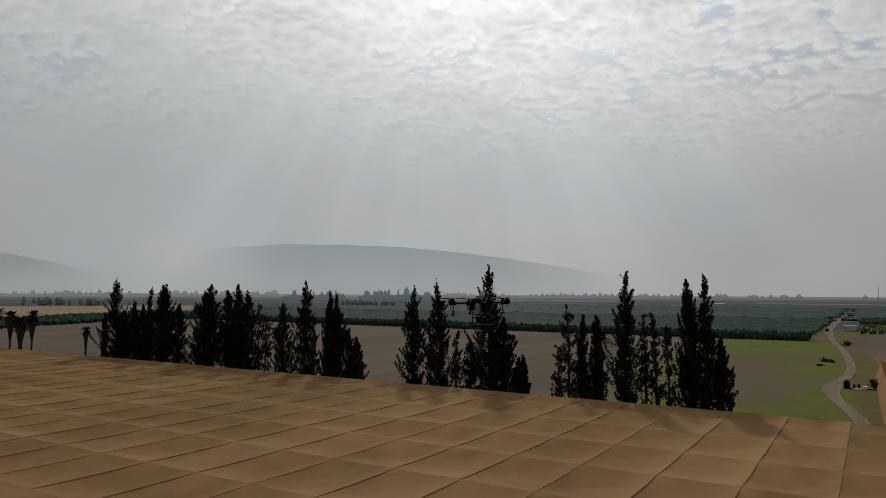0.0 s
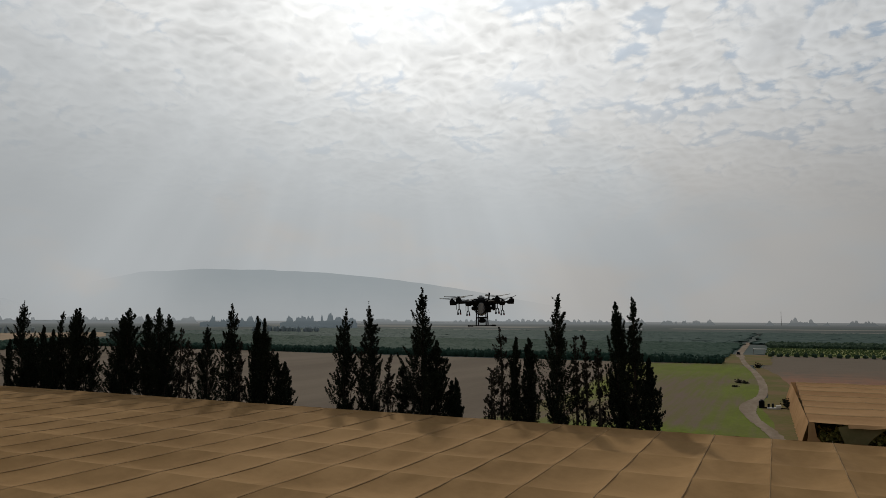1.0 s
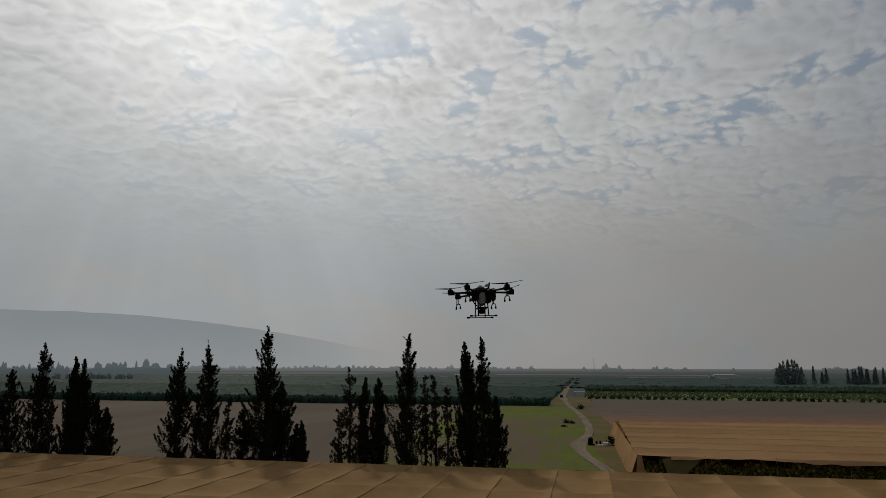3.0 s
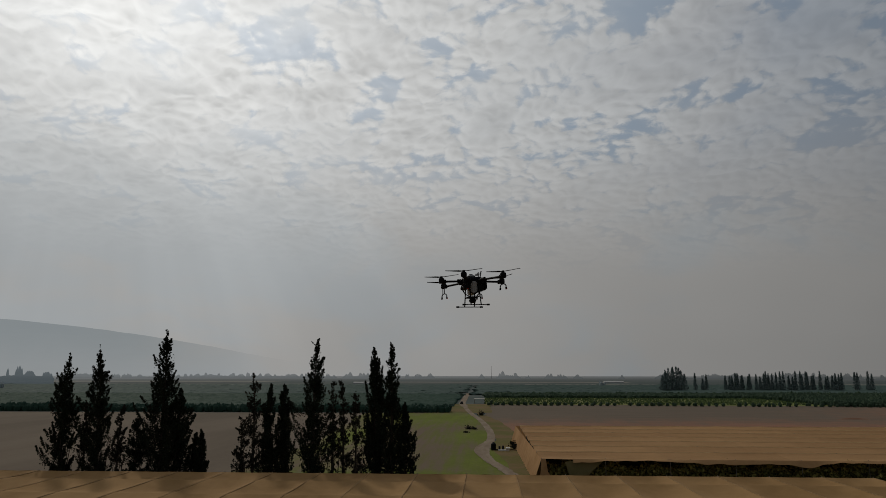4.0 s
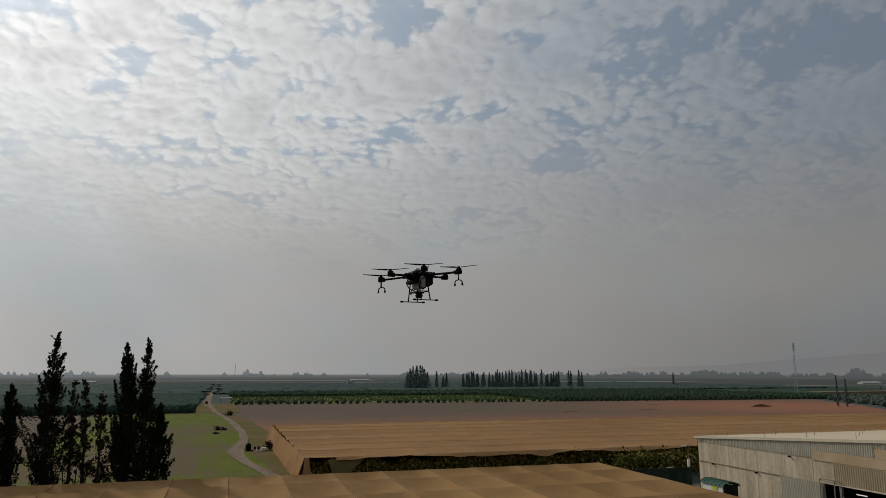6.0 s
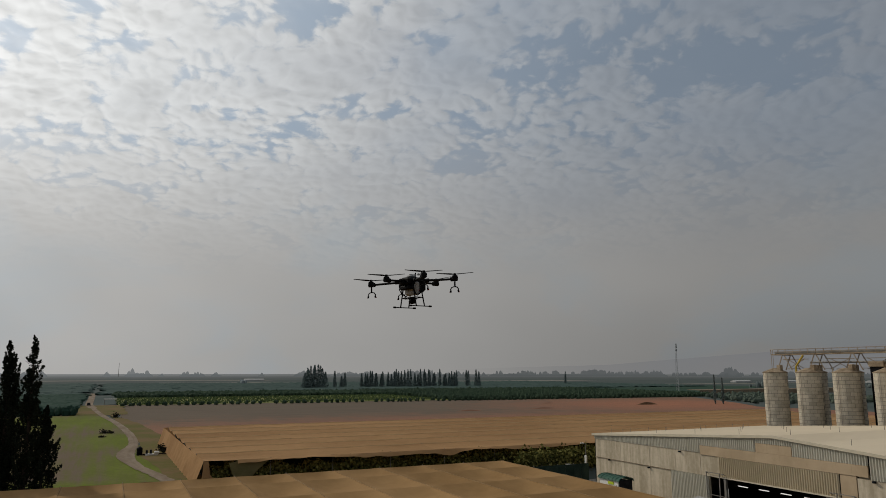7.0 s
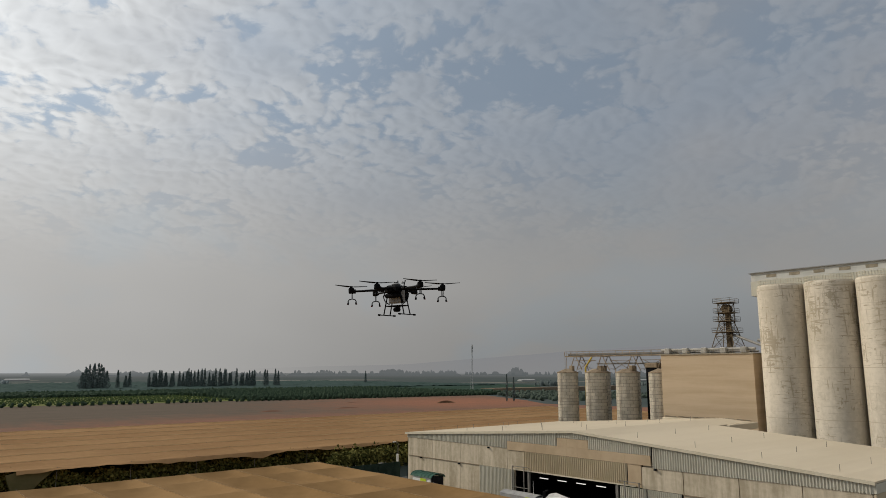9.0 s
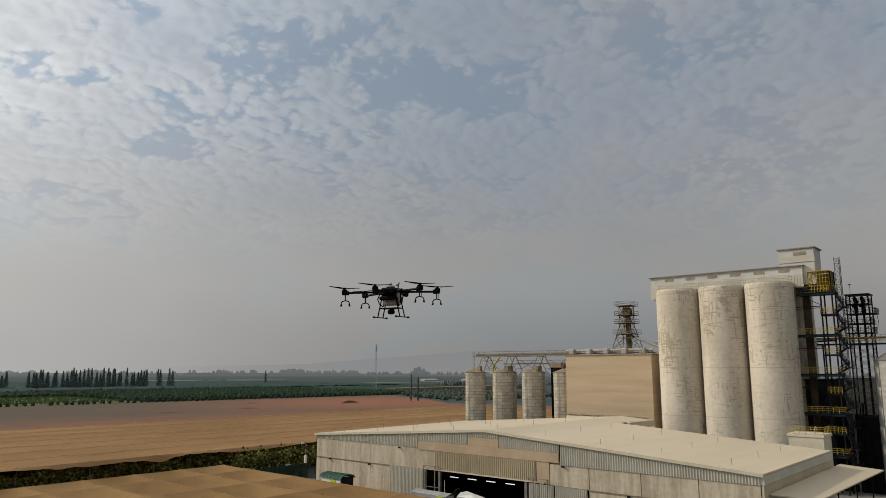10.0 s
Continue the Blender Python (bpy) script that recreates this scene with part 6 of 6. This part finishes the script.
part("lid", Shape().lathe([(0.24, 2.0), (0.24, 2.08)], 12, (-5.6, 184.6, 0)), BLACK, tank)
trough = thing("irrigation_pump", (-3.0, 183.2, 0), "pale irrigation pump skid with pipes by the water tank", "pump")
part("skid", Shape().soft_box(-4.4, 182.7, 0.1, -1.6, 183.7, 0.5, 0.05), WHITE, trough)
part("filter", Shape().tube((-4.1, 183.2, 0.5), (-4.1, 183.2, 1.3), 0.25, 10), DARK, trough)
part("filter", Shape().tube((-3.2, 183.2, 0.5), (-3.2, 183.2, 1.4), 0.25, 10), DARK, trough)
part("pipe", Shape().path([(-5.0, 183.2, 0.4), (-0.8, 183.0, 0.4), (0.2, 183.5, 0.3)], 0.12, 7), BLACK, trough)
part("bin", Shape().soft_box(-2.5, 182.5, 0.5, -1.4, 183.5, 1.0, 0.05), WHITE, trough)

g1 = np.random.default_rng(90)


def shrub(x, y, r, h, material, label):
    n = int(120 * r)
    p = g1.normal(size=(n, 3)) * (r * 0.5, r * 0.5, h * 0.35) + (x, y, h * 0.5)
    p[:, 2] = np.abs(p[:, 2])
    single("shrub", leaf_shape(p, 0.28, g1), material, label, "shrub", at=(x, y, 0))


for x, y, r, h in ((-13.5, 253, 1.2, 0.9), (-11.5, 252, 0.8, 0.6), (-9.5, 334, 1.5, 1.8), (-14, 238, 0.7, 0.4)):
    shrub(x, y, r, h, LEAF_DRY, "low dark shrub heap beside the track")
for x, y in ((0.0, 190), (0.2, 187.5), (-0.4, 193)):
    shrub(x, y, 0.8, 1.3, LEAF_DRY, "dark scrub at the foot of the side net")
heap = thing("straw_heap", (277, 335, 0), "low brown heap on the bare field", "heap")
part("heap", Shape().add([(p.x, p.y, p.z) for p in [Vector((270 + k * 1.5, 335 + (j - 1) * 1.4, (0.06, 1.5, 0.06)[j] * math.sin(math.pi * (k + 0.4) / 10.8))) for k in range(11) for j in range(3)]], [(k * 3 + j, k * 3 + 3 + j, k * 3 + 4 + j, k * 3 + 1 + j) for k in range(10) for j in range(2)]), mat("brown_straw", (0.11, 0.06, 0.035), (0.16, 0.09, 0.05), 0.5, 3, 0.95, 0.4), heap)
for x, y, wd in ((150, 318, 7), (196, 322, 9), (232, 372, 5)):
    hp = thing("soil_heap", (x, y, 0), "long low heap of brown soil on the field", "heap")
    part("heap", Shape().sheet([[(x + wd * (k / 8 - 0.5) * 2, y + (j - 1) * 1.3, 0.06 + (0, 0.6, 0)[j] * math.sin(math.pi * k / 8)) for k in range(9)] for j in range(3)]), RED_SOIL, hp)

shed = thing("field_shed", (-12, 470, 0), "small pale-roofed open shed at the orchard corner", "shed")
part("roof", Shape().box(-15, 466, 3.0, -8, 472, 3.2), SHEET, shed)
for x in (-14.6, -8.4):
    for y in (466.4, 471.6):
        part("post", Shape().tube((x, y, 0), (x, y, 3.0), 0.12, 5), POST, shed)
car = thing("farm_vehicle", (-22.5, 452, 0), "small dark farm vehicle on the dusty track", "vehicle")
part("body", Shape().soft_box(-23.4, 450, 0.4, -21.6, 454, 1.2, 0.15), DARK, car)
part("cabin", Shape().soft_box(-23.3, 450.8, 1.2, -21.7, 453.0, 1.9, 0.2), DARK, car)
for x in (-23.45, -21.75):
    for y in (450.9, 453.1):
        part("wheel", Shape().tube((x, y, 0.36), (x + 0.2, y, 0.36), 0.36, 12), BLACK, car)

FAR_NET = mat("dull_brown_net", (0.19, 0.145, 0.10), (0.25, 0.195, 0.14), 0.05, 0.4, 0.95, 0.1)
far_house = thing("far_net_house", (470, 470, 0), "far brown shade-net house beyond the olive trees", "net house")
part("roof", Shape().box(440, 455, 3.6, 640, 470, 4.0), FAR_NET, far_house)
part("side", Shape().box(440, 454.8, 0, 640, 455, 3.6), FAR_NET, far_house)

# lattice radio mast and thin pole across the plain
# steel lightened by haze painted into its colour
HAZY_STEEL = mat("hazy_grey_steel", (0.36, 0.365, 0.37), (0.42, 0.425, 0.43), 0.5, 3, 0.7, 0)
radio = thing("radio_mast", (512, 557, 0), "slim lattice radio mast across the plain", "mast")
s = Shape()
for a in range(3):
    c, q = math.cos(2.1 * a), math.sin(2.1 * a)
    s.tube((512 + 1.6 * c, 557 + 1.6 * q, 0), (512 + 0.5 * c, 557 + 0.5 * q, 46), 0.11, 4)
part("leg_frame", s, HAZY_STEEL, radio)
s = Shape()
for k in range(15):
    r0, r1 = 1.6 - 1.1 * k / 15, 1.6 - 1.1 * (k + 1) / 15
    for a in range(3):
        c0, q0, c1, q1 = math.cos(2.1 * a), math.sin(2.1 * a), math.cos(2.1 * (a + 1)), math.sin(2.1 * (a + 1))
        s.tube((512 + r0 * c0, 557 + r0 * q0, k * 3.06), (512 + r1 * c1, 557 + r1 * q1, k * 3.06 + 3.06), 0.07, 3)
part("bracing", s, HAZY_STEEL, radio)
for z in (45.5, 43.0, 40.0):
    part("antenna", Shape().tube((511, 556, z), (511, 556, z + 2.0), 0.45, 6).tube((513, 557, z), (513, 557, z + 2.0), 0.45, 6), HAZY_STEEL, radio)
pole = thing("far_pole", (15.4, 2630, 0), "thin tall pole on the horizon", "mast")
part("pole", Shape().tube((15.4, 2630, 0), (15.4, 2630, 47), 0.8, 6, 0.5), SHEET_DARK, pole)

# woods, sheds and pale fields far out
g2 = np.random.default_rng(77)


def far_tree_group(cx, cy, n, spread, h, label):
    rows = [(cx + g2.uniform(-spread, spread), cy + g2.normal(0, 12), g2.uniform(-1, 1)) for _ in range(n * 3)]
    # paler leaf colour for the backlit west, darker for the front-lit east
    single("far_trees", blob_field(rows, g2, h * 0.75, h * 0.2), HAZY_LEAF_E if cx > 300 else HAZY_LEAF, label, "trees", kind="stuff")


for cx, cy, n, sp, h in ((-1010, 560, 5, 26, 15), (-930, 590, 6, 30, 13), (170, 1100, 4, 3, 10), (720, 620, 12, 20, 9), (900, 560, 60, 120, 6.5), (-640, 820, 12, 60, 12)):
    far_tree_group(cx, cy, n, sp, h, "hazy clump of trees far across the plain")
PALE = mat("pale_far_field", (0.17, 0.165, 0.145), (0.23, 0.22, 0.19), 0.01, 0.2, 0.95, 0)
for x0, x1, y0, y1 in ((-700, -250, 1180, 1260), (-200, 300, 1500, 1640), (60, 280, 1180, 1260), (520, 900, 1180, 1300), (-1400, -500, 1500, 1800), (560, 1200, 820, 860)):
    patch("far_field", [(x0, y0), (x1, y0), (x1, y1), (x0, y1)], 0.3, PALE, "pale bare field near the horizon", "field", step=60, wobble=10)
# white sheet greyed by haze painted into its colour
PALE_SHEET = mat("hazy_plastic_sheet", (0.40, 0.40, 0.39), (0.46, 0.46, 0.45), 0.1, 1, 0.8, 0)
for x, y, wd in ((1000, 930, 40), (1090, 900, 40), (1180, 800, 50), (240, 1500, 40), (-250, 1300, 30)):
    gh = thing("far_greenhouse", (x, y, 0), "low white greenhouse far across the plain", "greenhouse")
    part("body", Shape().box(x, y, 0, x + wd, y + 12, 2.2), PALE_SHEET, gh)
    part("roof", Shape().add([(x, y, 2.2), (x + wd, y, 2.2), (x + wd, y + 12, 2.2), (x, y + 12, 2.2), (x, y + 6, 4.0), (x + wd, y + 6, 4.0)], [(0, 1, 5, 4), (3, 4, 5, 2), (0, 4, 3), (1, 2, 5)]), PALE_SHEET, gh)


# ---- hazy distance ----
# ground ring glowing in a painted haze colour, denser with distance
ring = Shape()
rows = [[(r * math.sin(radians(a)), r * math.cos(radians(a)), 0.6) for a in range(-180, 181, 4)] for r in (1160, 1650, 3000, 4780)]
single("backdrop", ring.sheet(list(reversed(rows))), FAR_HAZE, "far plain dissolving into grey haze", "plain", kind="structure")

def skyline(name, dist, marks, material, label, rough, seed):
    """A far ridge: (bearing in degrees from +y, height in degrees) from left to right."""
    top, foot = [], []
    az = marks[0][0]
    while az <= marks[-1][0]:
        el = float(np.interp(az, [m[0] for m in marks], [m[1] for m in marks]))
        if el > 0.05:
            el += rough * noise.fractal((az * 0.4, seed, 0), 1.0, 2.0, 4)
        a = radians(az)
        top.append((dist * math.sin(a), dist * math.cos(a), 20 + dist * math.tan(radians(max(el, 0.0)))))
        foot.append((dist * math.sin(a), dist * math.cos(a), -2))
        az += 0.06
    back = [(p[0] * 1.02, p[1] * 1.02, -2) for p in top]
    return single(name, Shape().sheet([foot, top, back]), material, label, "hill", kind="structure")


# ridges that glow in their painted haze colours
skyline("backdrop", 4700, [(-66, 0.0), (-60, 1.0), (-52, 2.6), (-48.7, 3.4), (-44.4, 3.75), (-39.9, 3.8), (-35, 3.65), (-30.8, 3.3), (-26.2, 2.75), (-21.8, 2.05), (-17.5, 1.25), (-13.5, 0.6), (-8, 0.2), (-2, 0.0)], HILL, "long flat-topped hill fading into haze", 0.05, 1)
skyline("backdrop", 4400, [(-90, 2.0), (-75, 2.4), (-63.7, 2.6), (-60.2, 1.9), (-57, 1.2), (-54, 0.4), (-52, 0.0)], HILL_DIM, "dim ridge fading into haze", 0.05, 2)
skyline("backdrop", 4600, [(20, 0.0), (38, 0.5), (52, 1.6), (62, 2.1), (75, 2.3), (90, 2.2), (110, 1.0)], haze_mat("faint_hazy_ridge", (0.27, 0.272, 0.28), (0.262, 0.266, 0.278), (0.272, 0.274, 0.28), 150.0, solid=0.6, span=(24, 48, 96, 110)), "very faint ridge in the haze", 0.05, 3)


def tree_line(dist, first, last, low, high, each, material, label, seed):
    """A far line of single trees between two bearings: heights in degrees over the horizon, each tree its own dome or spike."""
    g = np.random.default_rng(seed)
    az = np.arange(first, last, 0.02)
    ends = np.clip(np.minimum(az - first, last - az) / 0.35, 0, 1)
    swell = np.array([noise.fractal((a * 0.45, seed * 3.7, 0), 1.0, 2.0, 3) for a in az])
    base = low - 0.16 + 0.16 * np.clip(swell, -1, 1)
    top = base + 0.02 * g.normal(size=len(az))
    for _ in range(int((last - first) / each)):
        c = g.uniform(first + 0.1, last - 0.1)
        here = float(np.interp(c, az, swell))
        half, tall = g.uniform(0.07, 0.24) * (1.3 if here > 0 else 0.8), low + (high - low) * g.uniform(0.1, 1.0) ** 1.4 * min(1.0, 0.65 + 0.6 * here)
        dome = 1 - np.abs((az - c) / half) ** g.uniform(1.6, 3.2)
        ragged = 0.9 + 0.14 * g.normal(size=len(az))
        top = np.maximum(top, np.where(dome > 0, base + (tall - base) * np.maximum(dome, 0) ** 0.6 * ragged, -9))
    top = np.where(ends < 1, -0.35 + (top + 0.35) * ends, top)
    rows = [[], [], []]
    for a, el in zip(np.radians(az), top):
        x, y = dist * math.sin(a), dist * math.cos(a)
        z = max(3.0, 20 + dist * math.tan(radians(el)))
        rows[0].append((x, y, -2))
        rows[1].append((x, y, z))
        rows[2].append((x * 1.01, y * 1.01, -2))
    return single("backdrop", Shape().sheet(rows), material, label, "trees", kind="structure")


# far tree lines, bluish haze painted into their glowing colour
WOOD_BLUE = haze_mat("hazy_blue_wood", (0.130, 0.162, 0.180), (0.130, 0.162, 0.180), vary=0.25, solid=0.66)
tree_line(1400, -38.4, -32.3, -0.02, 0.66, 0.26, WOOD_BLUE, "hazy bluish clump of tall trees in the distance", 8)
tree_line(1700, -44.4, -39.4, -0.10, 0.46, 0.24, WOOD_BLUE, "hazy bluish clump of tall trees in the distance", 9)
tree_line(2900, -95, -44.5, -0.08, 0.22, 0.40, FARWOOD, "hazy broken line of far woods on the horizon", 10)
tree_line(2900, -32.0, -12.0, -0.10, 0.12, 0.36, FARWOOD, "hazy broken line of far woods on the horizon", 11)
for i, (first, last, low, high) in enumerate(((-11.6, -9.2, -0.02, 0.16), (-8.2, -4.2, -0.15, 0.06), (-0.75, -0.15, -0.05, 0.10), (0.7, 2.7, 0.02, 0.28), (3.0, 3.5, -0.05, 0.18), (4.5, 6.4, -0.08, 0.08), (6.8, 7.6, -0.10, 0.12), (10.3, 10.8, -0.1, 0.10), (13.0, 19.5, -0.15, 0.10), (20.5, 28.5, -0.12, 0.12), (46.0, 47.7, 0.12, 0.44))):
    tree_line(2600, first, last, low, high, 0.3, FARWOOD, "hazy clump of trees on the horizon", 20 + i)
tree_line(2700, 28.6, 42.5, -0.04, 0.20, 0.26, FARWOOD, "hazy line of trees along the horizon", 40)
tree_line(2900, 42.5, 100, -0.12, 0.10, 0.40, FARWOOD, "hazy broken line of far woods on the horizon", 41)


# ---- the spraying drone ----
drone = thing("spraying_drone", (0, 0, 0), "dark six-rotor crop-spraying drone with a milky tank, hovering", "drone")
part("frame_body", Shape().soft_box(-0.22, -0.17, -0.06, 0.22, 0.17, 0.11, 0.04), BLACK, drone)
for x in (0.088, -0.222):
    part("pump_housing", Shape().soft_box(x, -0.17, -0.15, x + 0.134, 0.17, -0.062, 0.025), BLACK, drone)
part("top_cover", Shape().soft_box(-0.07, -0.08, 0.111, 0.10, 0.08, 0.160, 0.025), TANK, drone, "milky white top cover")
part("battery", Shape().soft_box(-0.31, -0.10, -0.16, -0.222, 0.10, 0.12, 0.03), BLACK, drone)
part("tank", Shape().soft_box(-0.070, -0.182, -0.255, 0.070, 0.182, 0.03, 0.03), TANK, drone, "milky white spray tank")
part("tank_neck", Shape().tube((0.02, 0, 0.155), (0.02, 0, 0.18), 0.04, 12), BLACK, drone)
part("pump_box", Shape().soft_box(-0.20, -0.15, -0.20, -0.112, -0.05, -0.063, 0.015), BLACK, drone)
part("pump_box", Shape().soft_box(-0.20, 0.05, -0.20, -0.112, 0.15, -0.063, 0.015), BLACK, drone)
part("radar", Shape().lathe([(0.03, -0.435), (0.065, -0.425), (0.080, -0.385), (0.065, -0.345), (0.03, -0.335)], 14, (0.0, 0, 0)), BLACK, drone, "round black radar")
part("radar_mount", Shape().box(-0.110, -0.02, -0.337, 0.110, 0.02, -0.300), BLACK, drone)
part("camera_pod", Shape().soft_box(0.222, -0.07, -0.05, 0.30, 0.07, 0.07, 0.025), BLACK, drone)
for y in (-0.07, 0.07):
    part("antenna", Shape().tube((-0.16, y, 0.1), (-0.18, y * 1.4, 0.24), 0.012, 6), BLACK, drone)
    part("beacon", Shape().lathe([(0.03, 0.165), (0.035, 0.18), (0.02, 0.205)], 10, (-0.12, y, 0)), TANK, drone)
for sy in (-1, 1):
    part("skid", Shape().tube((-0.27, sy * 0.257, -0.495), (0.27, sy * 0.257, -0.495), 0.010, 8), CARBON, drone)
    for x in (-0.265, 0.265):
        part("skid_cap", Shape().tube((x - 0.03, sy * 0.257, -0.495), (x + 0.03, sy * 0.257, -0.495), 0.019, 8), BLACK, drone)
    for x in (-0.10, 0.10):
        part("leg", Shape().tube((x, sy * 0.15, -0.04), (x * 1.1, sy * 0.257, -0.495), 0.013, 8), CARBON, drone)
    part("leg_brace", Shape().tube((-0.106, sy * 0.213, -0.31), (0.106, sy * 0.213, -0.31), 0.011, 6), CARBON, drone)
for y in (-0.2, 0.2):
    part("hose_loom", Shape().path([(0.15, y * 0.9, -0.02), (0.16, y * 1.15, -0.12), (0.10, y * 1.1, -0.22), (0.02, y * 0.9, -0.27), (-0.08, y * 1.05, -0.20), (-0.15, y, -0.05)], 0.012, 6), BLACK, drone)
for x in (-0.106, 0.106):
    part("cross_brace", Shape().tube((x, -0.213, -0.31), (x, 0.213, -0.31), 0.011, 6), CARBON, drone)
ROTORS = ((0.67, 0.0), (0.415, 0.87), (-0.415, 0.87), (-0.67, 0.0), (-0.415, -0.87), (0.415, -0.87))
BLADES = (148, 153, 138, 108, 75, 157)
for k in range(6):
    hub = Vector((*ROTORS[k], 0.05))
    a = math.atan2(hub.y, hub.x)
    c, q = math.cos(a), math.sin(a)
    root = Vector((0.20 * c, 0.17 * q, 0.03))
    arm = part("arm", Shape().tube(root, hub + Vector((0, 0, -0.03)), 0.022, 10), CARBON, drone)
    part("arm_joint", Shape().tube(root + (hub - root) * 0.12, root + (hub - root) * 0.26, 0.04, 10), BLACK, arm)
    part("motor", Shape().lathe([(0.045, -0.055), (0.06, -0.04), (0.062, 0.02), (0.05, 0.045), (0.02, 0.055)], 16, hub), BLACK, drone)
    part("motor_pod", Shape().tube(hub + Vector((-0.09 * c, -0.09 * q, -0.03)), hub + Vector((0.05 * c, 0.05 * q, -0.03)), 0.045, 10), BLACK, drone)
    b = radians(BLADES[k])
    prop = part("propeller_hub", Shape().tube(hub + Vector((0, 0, 0.055)), hub + Vector((0, 0, 0.085)), 0.028, 10), BLACK, drone)
    for sgn in (1, -1):
        d = Vector((math.cos(b), math.sin(b), 0)) * sgn
        e = Vector((-d.y, d.x, 0))
        rows = []
        for f, wd, tw in ((0.02, 0.014, 0.35), (0.09, 0.025, 0.4), (0.20, 0.024, 0.28), (0.30, 0.018, 0.18), (0.38, 0.008, 0.12)):
            m = hub + Vector((0, 0, 0.070 + 0.07 * f)) + d * f
            v = e * wd + Vector((0, 0, wd * tw))
            rows.append([m - v, m + Vector((0, 0, 0.006)), m + v])
        s = Shape().sheet(rows)
        s.sheet([[p - Vector((0, 0, 0.006)) for p in reversed(r)] for r in rows])
        part("blade", s, CARBON, prop)
    if k % 3:
        top = hub + Vector((-0.015 * c, -0.015 * q, -0.06))
        cross = Vector((math.cos(radians(116)), math.sin(radians(116)), 0))
        pts = [(-0.080, -0.215), (-0.085, -0.175), (-0.06, -0.140), (0, -0.125), (0.06, -0.140), (0.085, -0.175), (0.080, -0.215)]
        fork = part("spray_bar", Shape().path([top, top + Vector((0, 0, -0.125))], 0.012, 6).path([top + cross * u + Vector((0, 0, v)) for u, v in pts], 0.012, 6), BLACK, drone, "forked spray bar")
        for u in (-0.08, 0.08):
            p = top + cross * u + Vector((0, 0, -0.20))
            part("nozzle", Shape().tube(p, p + cross * (u * 0.12) + Vector((0, 0, -0.045)), 0.019, 8), BLACK, fork)
            part("nozzle_tip", Shape().tube(p + Vector((0, 0, -0.03)), p + cross * (u * 0.35) + Vector((0, 0, -0.04)), 0.011, 6), TIP, fork, "red nozzle tip")
        part("hose", Shape().tube(hub + Vector((0.04, 0.05, -0.05)), hub + Vector((0.04, 0.05, -0.2)), 0.006, 5), BLACK, fork)
drone.matrix_basis = Matrix.Translation((-7.822, 14.373, 21.301)) @ Matrix.Rotation(radians(1.6), 4, Vector((-0.123, -0.992, 0))) @ Matrix.Rotation(radians(-163.2), 4, "Z")
